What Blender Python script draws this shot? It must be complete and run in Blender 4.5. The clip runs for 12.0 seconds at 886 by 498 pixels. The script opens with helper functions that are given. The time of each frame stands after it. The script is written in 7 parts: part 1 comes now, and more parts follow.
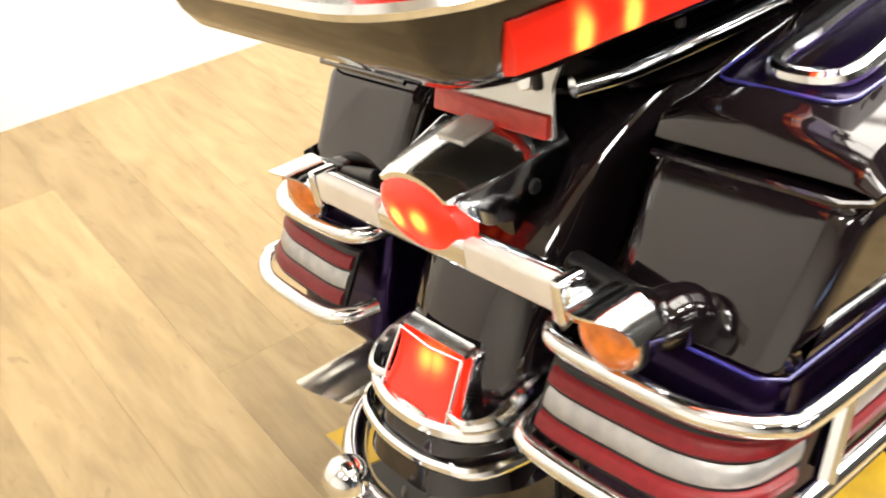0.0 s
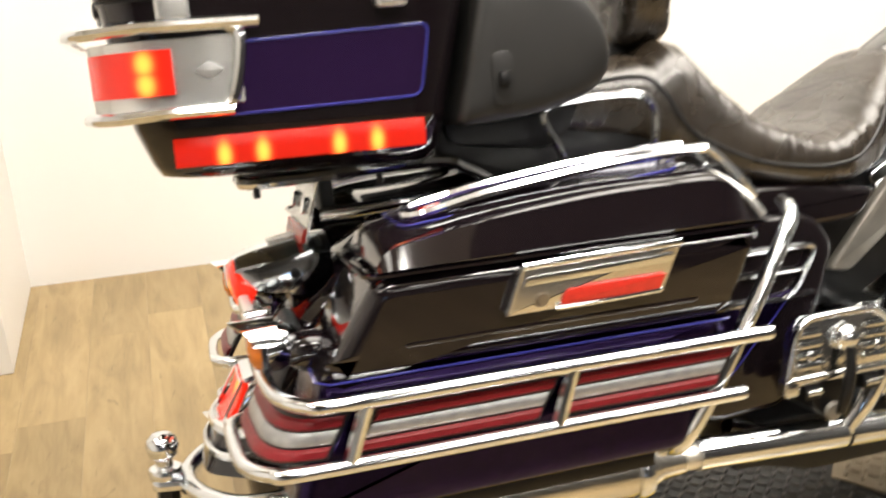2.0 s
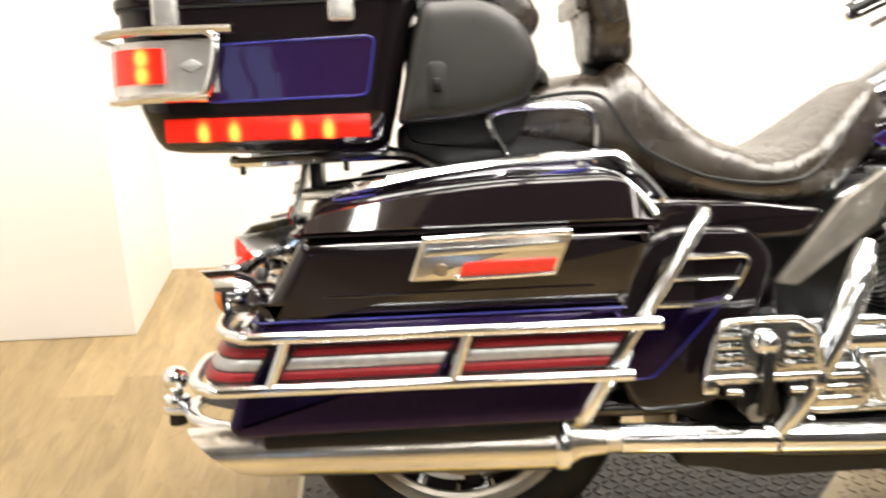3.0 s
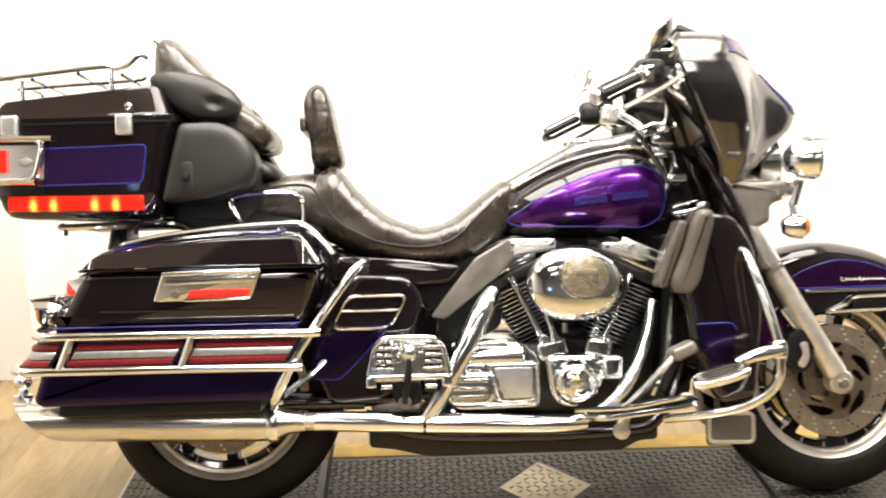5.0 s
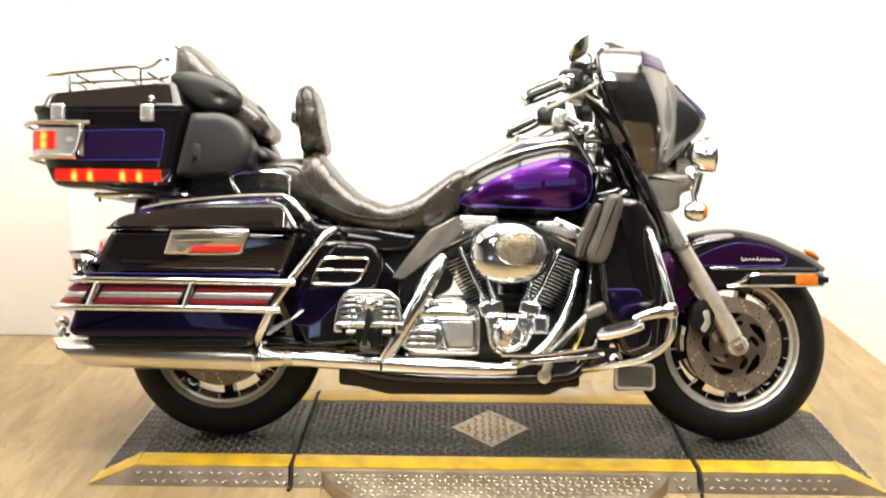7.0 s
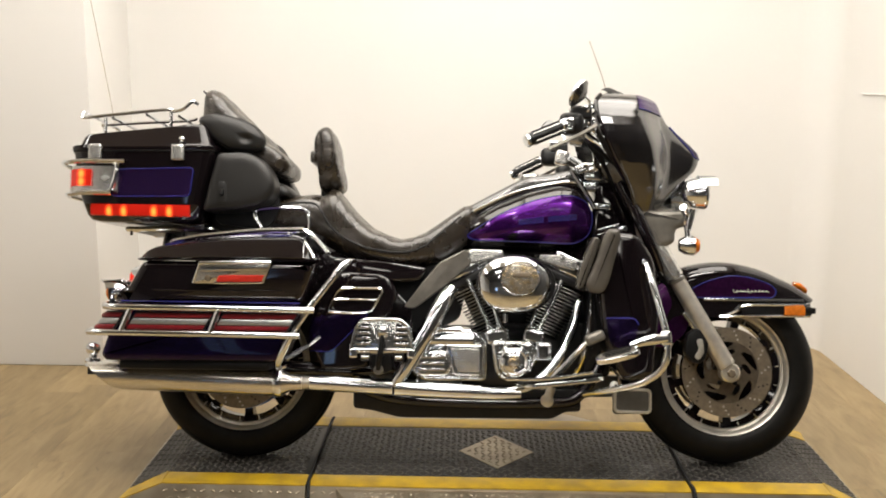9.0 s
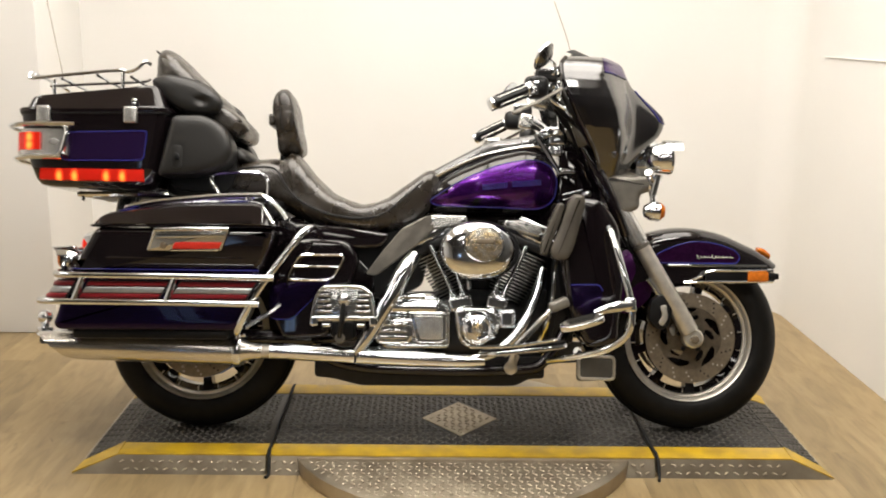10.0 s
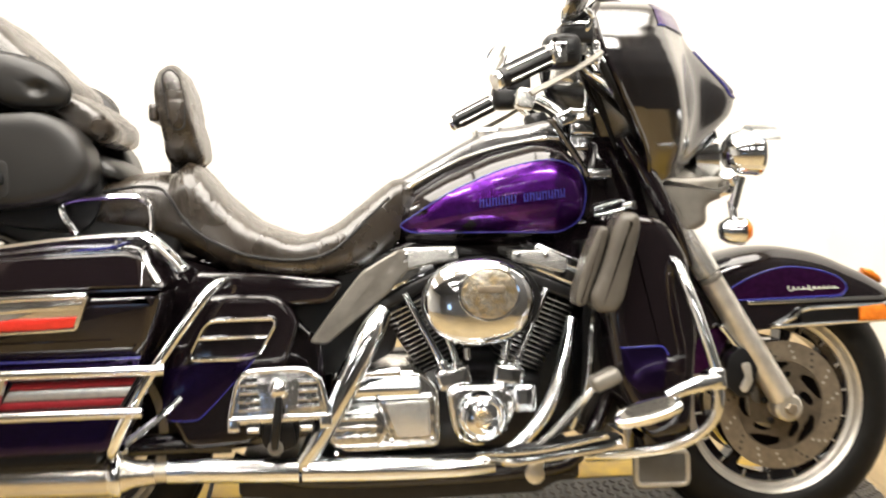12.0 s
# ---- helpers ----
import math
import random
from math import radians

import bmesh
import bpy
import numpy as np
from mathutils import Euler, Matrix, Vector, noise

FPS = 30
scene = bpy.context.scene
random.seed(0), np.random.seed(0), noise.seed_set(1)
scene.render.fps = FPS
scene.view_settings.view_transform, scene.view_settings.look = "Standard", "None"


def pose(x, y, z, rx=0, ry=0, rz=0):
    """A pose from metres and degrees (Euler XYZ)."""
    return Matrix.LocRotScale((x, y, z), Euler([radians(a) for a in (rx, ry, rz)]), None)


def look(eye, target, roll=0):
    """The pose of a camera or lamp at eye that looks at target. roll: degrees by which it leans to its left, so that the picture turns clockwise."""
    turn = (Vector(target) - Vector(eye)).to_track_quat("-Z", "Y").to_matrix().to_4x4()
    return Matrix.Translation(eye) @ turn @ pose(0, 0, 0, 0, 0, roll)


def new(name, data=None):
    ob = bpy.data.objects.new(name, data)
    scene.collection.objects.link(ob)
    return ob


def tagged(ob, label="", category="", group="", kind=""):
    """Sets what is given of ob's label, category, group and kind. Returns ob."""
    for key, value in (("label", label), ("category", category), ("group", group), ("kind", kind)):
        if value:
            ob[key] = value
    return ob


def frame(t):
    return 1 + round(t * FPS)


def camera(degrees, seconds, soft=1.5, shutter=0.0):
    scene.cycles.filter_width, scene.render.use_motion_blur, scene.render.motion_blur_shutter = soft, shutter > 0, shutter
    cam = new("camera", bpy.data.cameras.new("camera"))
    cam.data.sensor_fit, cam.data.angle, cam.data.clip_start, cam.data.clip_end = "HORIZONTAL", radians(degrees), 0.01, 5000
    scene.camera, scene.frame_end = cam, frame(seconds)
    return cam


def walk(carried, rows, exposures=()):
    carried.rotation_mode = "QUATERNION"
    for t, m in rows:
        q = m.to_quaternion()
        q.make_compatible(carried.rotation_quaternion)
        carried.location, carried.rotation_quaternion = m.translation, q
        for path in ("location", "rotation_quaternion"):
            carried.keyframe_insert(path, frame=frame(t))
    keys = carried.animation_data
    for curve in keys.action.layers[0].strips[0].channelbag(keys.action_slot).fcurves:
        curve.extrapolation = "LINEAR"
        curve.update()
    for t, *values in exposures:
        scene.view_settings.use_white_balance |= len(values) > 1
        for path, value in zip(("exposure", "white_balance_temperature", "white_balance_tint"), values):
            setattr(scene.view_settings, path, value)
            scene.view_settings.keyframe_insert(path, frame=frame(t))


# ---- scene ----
cam = camera(49.0, 12.0, 1.9, 0.6)
PATH = [
    (0, (-1.62, -0.457, 1.126), (-0.643, 0.759, -0.126), -0.6),
    (0.5, (-1.54, -0.626, 1.131), (-0.794, 0.807, -0.049), -2.0),
    (1, (-1.434, -0.783, 1.147), (-0.944, 0.805, 0.034), -3.3),
    (1.5, (-1.368, -1.021, 1.17), (-0.88, 0.699, 0.275), -3.7),
    (2, (-1.252, -1.229, 1.201), (-0.729, 0.529, 0.404), -1.0),
    (2.5, (-1.067, -1.375, 1.207), (-0.798, 0.496, 0.554), -0.4),
    (3, (-0.883, -1.543, 1.19), (-0.8, 0.327, 0.484), -1.6),
    (3.5, (-0.735, -1.73, 1.219), (-0.611, 0.173, 0.616), -0.4),
    (3.7, (-0.685, -1.817, 1.233), (-0.551, 0.083, 0.622), 0.2),
    (5.3, (-0.259, -2.454, 1.276), (-0.182, -0.51, 0.811), -0.8),
    (5.5, (-0.235, -2.522, 1.274), (-0.153, -0.583, 0.792), -0.8),
    (6, (-0.146, -2.644, 1.292), (-0.162, -0.688, 0.874), -0.3),
    (6.5, (-0.057, -2.764, 1.28), (-0.078, -0.83, 0.77), 0.2),
    (7, (-0.053, -2.874, 1.283), (-0.082, -0.926, 0.83), 0.4),
    (7.5, (-0.085, -2.996, 1.292), (-0.143, -1.035, 0.907), 0.3),
    (9.5, (-0.044, -3.074, 1.286), (-0.078, -1.108, 0.922), 0.7),
    (10, (-0.056, -3.016, 1.295), (-0.023, -1.067, 0.851), 0.9),
    (10.5, (-0.065, -2.834, 1.272), (-0.022, -0.886, 0.822), 1.8),
    (11, (-0.082, -2.602, 1.264), (-0.066, -0.664, 0.77), 1.4),
    (11.5, (-0.134, -2.301, 1.255), (0.021, -0.373, 0.748), 1.2),
    (12, (-0.145, -1.966, 1.252), (0.033, -0.044, 0.727), -0.6),
]
EXPOSURES = [(0, 1.04), (0.5, 0.96), (1, 0.78), (1.5, 0.66), (2, 0.60), (2.5, 0.76), (3, 0.96), (3.7, 1.26), (5.3, 0.86), (6.5, 0.78), (7.5, 0.72), (9.3, -0.18), (10, -0.06), (10.5, 0.08), (11, 0.42), (12, 0.78)]
walk(cam, [(t, look(eye, target, roll)) for t, eye, target, roll in PATH], EXPOSURES)

# ---- light ----
world = bpy.data.worlds.new("world")
world.use_nodes = True
world.node_tree.nodes["Background"].inputs[0].default_value = (0.9, 0.93, 1.0, 1)
world.node_tree.nodes["Background"].inputs[1].default_value = 0.05
scene.world = world


def area_lamp(name, eye, target, sx, sy, watts, colour):
    d = bpy.data.lights.new(name, "AREA")
    d.shape, d.size, d.size_y, d.energy, d.color = "RECTANGLE", sx, sy, watts, colour
    ob = new(name, d)
    ob.matrix_world = look(eye, target)
    return ob


WARM = (1.0, 0.945, 0.875)
for lamp_x in (-1.0, 0.0, 1.0):
    area_lamp("ceiling_light_lamp", (lamp_x, 0.15, 2.70), (lamp_x, 0.15, 0), 0.92, 1.70, 14, WARM)
    # Unseen rows in front; the far two are added to brighten reflections.
    for lamp_y, watts in ((-1.3, 20), (-3.2, 5), (-5.1, 3)):
        area_lamp("ceiling_light_lamp", (lamp_x, lamp_y, 2.70), (lamp_x, lamp_y, 0), 0.55, 0.28, watts, WARM)


# Unseen pair in the west, added to brighten the left wall.
for lamp_y in (0.10, -1.6):
    area_lamp("ceiling_light_lamp", (-2.7, lamp_y, 2.70), (-2.7, lamp_y, 0), 0.55, 0.28, 13, WARM)

# ---- materials ----
def material(name, base, rough=0.5, metal=0.0, coat=0.0, vary=0.0, scale=20.0, bump=0.0, bump_scale=200.0, rough_vary=0.0, spec=0.5, base2=None, glow=None, strength=0.0):
    m = bpy.data.materials.new(name)
    m.use_nodes = True
    n, l = m.node_tree.nodes, m.node_tree.links
    b = n["Principled BSDF"]
    b.inputs["Base Color"].default_value = (*base, 1)
    b.inputs["Roughness"].default_value = rough
    b.inputs["Metallic"].default_value = metal
    b.inputs["Coat Weight"].default_value = coat
    b.inputs["Coat Roughness"].default_value = 0.03
    b.inputs["Specular IOR Level"].default_value = spec
    co = n.new("ShaderNodeTexCoord")
    if vary or rough_vary or base2:
        t = n.new("ShaderNodeTexNoise")
        t.inputs["Scale"].default_value, t.inputs["Detail"].default_value = scale, 5
        l.new(co.outputs["Object"], t.inputs["Vector"])
        if vary or base2:
            r = n.new("ShaderNodeValToRGB")
            lo = base2 or tuple(c * (1 - vary) for c in base)
            r.color_ramp.elements[0].color, r.color_ramp.elements[1].color = (*lo, 1), (*base, 1)
            r.color_ramp.elements[0].position, r.color_ramp.elements[1].position = 0.35, 0.65
            l.new(t.outputs["Fac"], r.inputs["Fac"])
            l.new(r.outputs["Color"], b.inputs["Base Color"])
        if rough_vary:
            q = n.new("ShaderNodeMapRange")
            q.inputs["To Min"].default_value, q.inputs["To Max"].default_value = max(0.0, rough - rough_vary), rough + rough_vary
            l.new(t.outputs["Fac"], q.inputs["Value"])
            l.new(q.outputs["Result"], b.inputs["Roughness"])
    if bump:
        t2 = n.new("ShaderNodeTexNoise")
        t2.inputs["Scale"].default_value, t2.inputs["Detail"].default_value = bump_scale, 4
        l.new(co.outputs["Object"], t2.inputs["Vector"])
        k = n.new("ShaderNodeBump")
        k.inputs["Strength"].default_value, k.inputs["Distance"].default_value = bump, 0.002
        l.new(t2.outputs["Fac"], k.inputs["Height"])
        l.new(k.outputs["Normal"], b.inputs["Normal"])
    if glow:
        b.inputs["Emission Color"].default_value = (*glow, 1)
        b.inputs["Emission Strength"].default_value = strength
    return m


BLACK = material("black_gloss_paint", (0.006, 0.004, 0.005), 0.06, 0.0, 0.0, rough_vary=0.03, scale=6, spec=0.70)
PURPLE = material("purple_metallic_paint", (0.095, 0.012, 0.205), 0.26, 0.92, 0.6, base2=(0.050, 0.006, 0.115), scale=120, bump=0.02, bump_scale=900)
PLUM = material("plum_metallic_paint", (0.060, 0.008, 0.075), 0.28, 0.85, 0.4, base2=(0.040, 0.005, 0.052), scale=90, bump=0.02, bump_scale=900)
# One purple panel paint twice: darker where shaded, lighter where it catches light.
PANELSHADED = material("panel_paint_shaded", (0.018, 0.0075, 0.049), 0.26, 0.9, 0.2, base2=(0.012, 0.005, 0.034), scale=90, bump=0.02, bump_scale=900)
PANELLIT = material("panel_paint_lit", (0.064, 0.028, 0.138), 0.26, 0.85, 0.3, base2=(0.056, 0.024, 0.118), scale=160, bump=0.02, bump_scale=900)
STRIPE = material("blue_pinstripe", (0.028, 0.028, 0.20), 0.25, 0.0, 0.5, vary=0.2)
CHROME = material("chrome", (0.80, 0.83, 0.86), 0.11, 1.0, rough_vary=0.05, scale=25, bump=0.03, bump_scale=60)
SATINCHROME = material("satin_chrome_muffler", (0.72, 0.70, 0.65), 0.22, 0.95, rough_vary=0.06, scale=12, vary=0.08)
CASTCHROME = material("polished_cast_chrome", (0.84, 0.86, 0.87), 0.14, 1.0, rough_vary=0.06, scale=25, bump=1.0, bump_scale=48)
GOLD = material("gold_etched_emblem", (0.62, 0.47, 0.24), 0.22, 0.9, base2=(0.80, 0.78, 0.72), scale=55, bump=0.8, bump_scale=90)
ALU = material("brushed_aluminium", (0.76, 0.725, 0.65), 0.40, 0.85, rough_vary=0.1, scale=40, vary=0.15)
DISC = material("steel_brake_disc", (0.30, 0.25, 0.185), 0.46, 0.75, vary=0.25, scale=60, rough_vary=0.1)
RUBBER = material("tyre_rubber", (0.0062, 0.0057, 0.0051), 0.56, vary=0.4, scale=35, bump=0.25, bump_scale=240, spec=0.22)
PLASTIC = material("black_plastic", (0.0045, 0.0045, 0.005), 0.36, vary=0.3, scale=30, bump=0.15, bump_scale=500, spec=0.4)
LEATHER = material("black_leather", (0.028, 0.021, 0.014), 0.27, vary=0.35, scale=14, bump=0.25, bump_scale=420, rough_vary=0.07, spec=1.0)


def crease(m, spread, depth):
    """Long folds across a leather cover, on top of its fine grain."""
    n, l = m.node_tree.nodes, m.node_tree.links
    b = n["Principled BSDF"]
    co, mp = n.new("ShaderNodeTexCoord"), n.new("ShaderNodeMapping")
    mp.inputs["Scale"].default_value = spread
    tx = n.new("ShaderNodeTexNoise")
    tx.inputs["Scale"].default_value, tx.inputs["Detail"].default_value, tx.inputs["Distortion"].default_value = 1.0, 3.0, 0.6
    k = n.new("ShaderNodeBump")
    k.inputs["Strength"].default_value, k.inputs["Distance"].default_value = 0.9, depth
    l.new(co.outputs["Object"], mp.inputs["Vector"])
    l.new(mp.outputs["Vector"], tx.inputs["Vector"])
    l.new(tx.outputs["Fac"], k.inputs["Height"])
    l.new(b.inputs["Normal"].links[0].from_socket, k.inputs["Normal"])
    l.new(k.outputs["Normal"], b.inputs["Normal"])


crease(LEATHER, (30.0, 9.0, 9.0), 0.0045)
VINYL = material("grained_vinyl", (0.0145, 0.0138, 0.0128), 0.38, vary=0.25, scale=9, bump=0.10, bump_scale=700, rough_vary=0.06)
GREYVINYL = material("satin_dark_moulding", (0.085, 0.076, 0.063), 0.22, vary=0.3, scale=12, bump=0.2, bump_scale=500)
WINGBLACK = material("satin_black_wing", (0.010, 0.009, 0.008), 0.26, 0.0, 0.6, rough_vary=0.06, scale=6, vary=0.2, spec=1.0)
COWLBLACK = material("deep_clear_coated_black", (0.005, 0.004, 0.005), 0.16, 0.0, 0.8, rough_vary=0.05, scale=6, vary=0.2, spec=1.0)
COWLBLACK.node_tree.nodes["Principled BSDF"].inputs["Coat Roughness"].default_value = 0.16
for glossy in (WINGBLACK, COWLBLACK):
    glossy.node_tree.nodes["Principled BSDF"].inputs["Coat IOR"].default_value = 1.6
MATTBLACK = material("black_lining", (0.006, 0.006, 0.006), 0.22, vary=0.3, scale=14, bump=0.1, bump_scale=300, spec=0.5)
GLASSDARK = material("mirror_glass", (0.50, 0.49, 0.46), 0.02, 1.0, vary=0.04, scale=8)
SMOKE = material("smoked_grey_plastic", (0.130, 0.126, 0.115), 0.28, vary=0.3, scale=20)
GREY = material("grey_heat_shield", (0.20, 0.186, 0.160), 0.30, 0.3, vary=0.25, scale=25)
FIN = material("black_engine_casting", (0.009, 0.009, 0.0095), 0.38, 0.2, vary=0.4, scale=50, bump=0.2)
EDGE = material("machined_fin_edge", (0.55, 0.54, 0.50), 0.28, 1.0, vary=0.2, scale=80)
RED = material("red_reflector", (0.185, 0.010, 0.014), 0.36, 0.0, 0.0, base2=(0.15, 0.008, 0.011), scale=120, bump=0.12, bump_scale=350, spec=0.28)
REDTAPE = material("bright_red_reflector", (0.62, 0.035, 0.022), 0.25, vary=0.15, scale=90)
SILVER = material("silver_reflector", (0.42, 0.42, 0.41), 0.32, 0.6, base2=(0.33, 0.335, 0.34), scale=60, bump=0.1, bump_scale=300)


def lit_lens(name, bulbs, reach, low=0.55, high=3.2):
    """A red lens with bulbs behind it: it glows red, and yellow before each bulb."""
    m = material(name, (0.34, 0.010, 0.007), 0.12, bump=0.15, bump_scale=420)
    n, l = m.node_tree.nodes, m.node_tree.links
    b = n["Principled BSDF"]
    co = n.new("ShaderNodeTexCoord")
    total = None
    for p in bulbs:
        d = n.new("ShaderNodeVectorMath")
        d.operation = "SUBTRACT"
        d.inputs[1].default_value = p
        l.new(co.outputs["Object"], d.inputs[0])
        k = n.new("ShaderNodeVectorMath")
        k.operation = "MULTIPLY"
        k.inputs[1].default_value = (1 / reach[0], 1 / reach[1], 1 / reach[2])
        l.new(d.outputs["Vector"], k.inputs[0])
        e = n.new("ShaderNodeVectorMath")
        e.operation = "LENGTH"
        l.new(k.outputs["Vector"], e.inputs[0])
        r = n.new("ShaderNodeMapRange")
        r.interpolation_type = "SMOOTHERSTEP"
        r.inputs["From Min"].default_value, r.inputs["From Max"].default_value = 1.0, 0.0
        l.new(e.outputs["Value"], r.inputs["Value"])
        if total is None:
            total = r.outputs["Result"]
        else:
            a = n.new("ShaderNodeMath")
            a.operation = "MAXIMUM"
            l.new(total, a.inputs[0])
            l.new(r.outputs["Result"], a.inputs[1])
            total = a.outputs[0]
    ramp = n.new("ShaderNodeValToRGB")
    q = ramp.color_ramp.elements
    q[0].position, q[0].color = 0.0, (1.0, 0.026, 0.005, 1)
    q[1].position, q[1].color = 1.0, (1.0, 0.27, 0.035, 1)
    q.new(0.45).color = (1.0, 0.075, 0.015, 1)
    l.new(total, ramp.inputs["Fac"])
    l.new(ramp.outputs["Color"], b.inputs["Emission Color"])
    pw = n.new("ShaderNodeMath")
    pw.operation = "POWER"
    pw.inputs[1].default_value = 1.6
    l.new(total, pw.inputs[0])
    st = n.new("ShaderNodeMapRange")
    st.inputs["To Min"].default_value, st.inputs["To Max"].default_value = low, high
    l.new(pw.outputs[0], st.inputs["Value"])
    l.new(st.outputs["Result"], b.inputs["Emission Strength"])
    return m


AMBER = material("amber_lens", (0.75, 0.20, 0.02), 0.14, 0.0, 0.5, vary=0.3, scale=80, bump=0.1, bump_scale=300)
GLASS = material("lamp_glass", (0.75, 0.72, 0.62), 0.08, 0.6, 0.8, vary=0.2, scale=30)
WHITEPAINT = material("satin_white_metal", (0.72, 0.70, 0.66), 0.25, 0.2, vary=0.08, scale=30)
SEAT_SEAM = material("seat_piping", (0.008, 0.008, 0.008), 0.5, vary=0.2)
# Colours of unseen walls, darkened so paint and chrome mirror an unlit room.
DARKWALL = material("unseen_grey_wall", (0.17, 0.166, 0.16), 0.6, vary=0.3, scale=1.1)
UNLITSIDE = material("unlit_side_standin", (0.045, 0.043, 0.040), 0.6, vary=0.3, scale=1.3)
SKY = material("daylight_pane", (0.3, 0.4, 0.6), 0.3, glow=(0.40, 0.62, 1.0), strength=2.2)
WALL = material("white_wall_paint", (0.81, 0.80, 0.775), 0.55, vary=0.035, scale=1.2, bump=0.05, bump_scale=180)
# Unseen ceiling beyond the bay, its shade put into the colour.
DARKCEIL = material("unseen_dark_ceiling", (0.06, 0.058, 0.055), 0.8, vary=0.3, scale=2)
PALE = material("pale_satin_chrome", (0.66, 0.66, 0.64), 0.24, 0.75, vary=0.12, scale=30, rough_vary=0.06)
CEIL = material("white_ceiling_paint", (0.78, 0.76, 0.72), 0.7, vary=0.04, scale=2)
YELLOW = material("worn_yellow_paint", (0.62, 0.40, 0.02), 0.42, base2=(0.42, 0.27, 0.03), scale=14, rough_vary=0.1, bump=0.1)
STEEL = material("galvanised_steel", (0.46, 0.40, 0.305), 0.38, 0.78, base2=(0.32, 0.27, 0.20), scale=9, rough_vary=0.1, bump=0.1, bump_scale=60)
MAT = material("grey_tread_rubber", (0.022, 0.0204, 0.0185), 0.42, vary=0.4, scale=10, bump=0.15)
LUG = material("worn_lug_tops", (0.100, 0.093, 0.082), 0.34, 0.35, vary=0.4, scale=30)
GAP = material("dark_gap", (0.01, 0.01, 0.01), 0.8, vary=0.2)
LAMPFACE = material("ceiling_lamp_diffuser", (0.9, 0.9, 0.9), 0.5, glow=(1.0, 0.93, 0.84), strength=3.6)


def wood():
    m = bpy.data.materials.new("oak_vinyl_plank")
    m.use_nodes = True
    n, l = m.node_tree.nodes, m.node_tree.links
    b = n["Principled BSDF"]
    co, info = n.new("ShaderNodeTexCoord"), n.new("ShaderNodeObjectInfo")
    off = n.new("ShaderNodeVectorMath")
    off.operation = "MULTIPLY_ADD"
    off.inputs[1].default_value = (1, 1, 1)
    sc = n.new("ShaderNodeVectorMath")
    sc.operation = "SCALE"
    sc.inputs[0].default_value = (31, 47, 13)
    l.new(info.outputs["Random"], sc.inputs["Scale"])
    l.new(co.outputs["Object"], off.inputs[0])
    l.new(sc.outputs["Vector"], off.inputs[2])
    mp = n.new("ShaderNodeMapping")
    mp.inputs["Scale"].default_value = (11, 2.6, 1)
    l.new(off.outputs["Vector"], mp.inputs["Vector"])
    t = n.new("ShaderNodeTexNoise")
    t.inputs["Scale"].default_value, t.inputs["Detail"].default_value, t.inputs["Distortion"].default_value = 1.5, 8, 1.1
    l.new(mp.outputs["Vector"], t.inputs["Vector"])
    mp2 = n.new("ShaderNodeMapping")
    mp2.inputs["Scale"].default_value = (85, 9, 1)
    l.new(off.outputs["Vector"], mp2.inputs["Vector"])
    t2 = n.new("ShaderNodeTexNoise")
    t2.inputs["Scale"].default_value, t2.inputs["Detail"].default_value = 1.2, 3
    l.new(mp2.outputs["Vector"], t2.inputs["Vector"])
    r = n.new("ShaderNodeValToRGB")
    e = r.color_ramp.elements
    e[0].position, e[0].color = 0.28, (0.215, 0.154, 0.076, 1)
    e[1].position, e[1].color = 0.72, (0.378, 0.282, 0.147, 1)
    e.new(0.5).color = (0.311, 0.225, 0.111, 1)
    mix = n.new("ShaderNodeMath")
    mix.operation = "MULTIPLY_ADD"
    mix.inputs[1].default_value = 0.24
    l.new(t2.outputs["Fac"], mix.inputs[0])
    add = n.new("ShaderNodeMath")
    add.operation = "MULTIPLY_ADD"
    add.inputs[1].default_value, add.inputs[2].default_value = 0.80, -0.02
    l.new(t.outputs["Fac"], add.inputs[0])
    l.new(add.outputs[0], mix.inputs[2])
    l.new(mix.outputs[0], r.inputs["Fac"])
    hs = n.new("ShaderNodeHueSaturation")
    mr = n.new("ShaderNodeMapRange")
    mr.inputs["To Min"].default_value, mr.inputs["To Max"].default_value = 0.86, 1.12
    l.new(info.outputs["Random"], mr.inputs["Value"])
    l.new(mr.outputs["Result"], hs.inputs["Value"])
    l.new(r.outputs["Color"], hs.inputs["Color"])
    # short dark flecks and knots in the grain
    mp3 = n.new("ShaderNodeMapping")
    mp3.inputs["Scale"].default_value = (26, 7, 1)
    l.new(off.outputs["Vector"], mp3.inputs["Vector"])
    t3 = n.new("ShaderNodeTexNoise")
    t3.inputs["Scale"].default_value, t3.inputs["Detail"].default_value, t3.inputs["Distortion"].default_value = 1.3, 3, 1.5
    l.new(mp3.outputs["Vector"], t3.inputs["Vector"])
    fk = n.new("ShaderNodeMapRange")
    fk.inputs["From Min"].default_value, fk.inputs["From Max"].default_value = 0.63, 0.74
    fk.inputs["To Min"].default_value, fk.inputs["To Max"].default_value = 0.0, 0.42
    l.new(t3.outputs["Fac"], fk.inputs["Value"])
    mx = n.new("ShaderNodeMix")
    mx.data_type = "RGBA"
    for socket in mx.inputs:
        if socket.type == "RGBA" and socket.name == "A":
            l.new(hs.outputs["Color"], socket)
        if socket.type == "RGBA" and socket.name == "B":
            socket.default_value = (0.122, 0.086, 0.045, 1)
    l.new(fk.outputs["Result"], mx.inputs["Factor"])
    for socket in mx.outputs:
        if socket.type == "RGBA":
            l.new(socket, b.inputs["Base Color"])
    b.inputs["Roughness"].default_value = 0.38
    k = n.new("ShaderNodeBump")
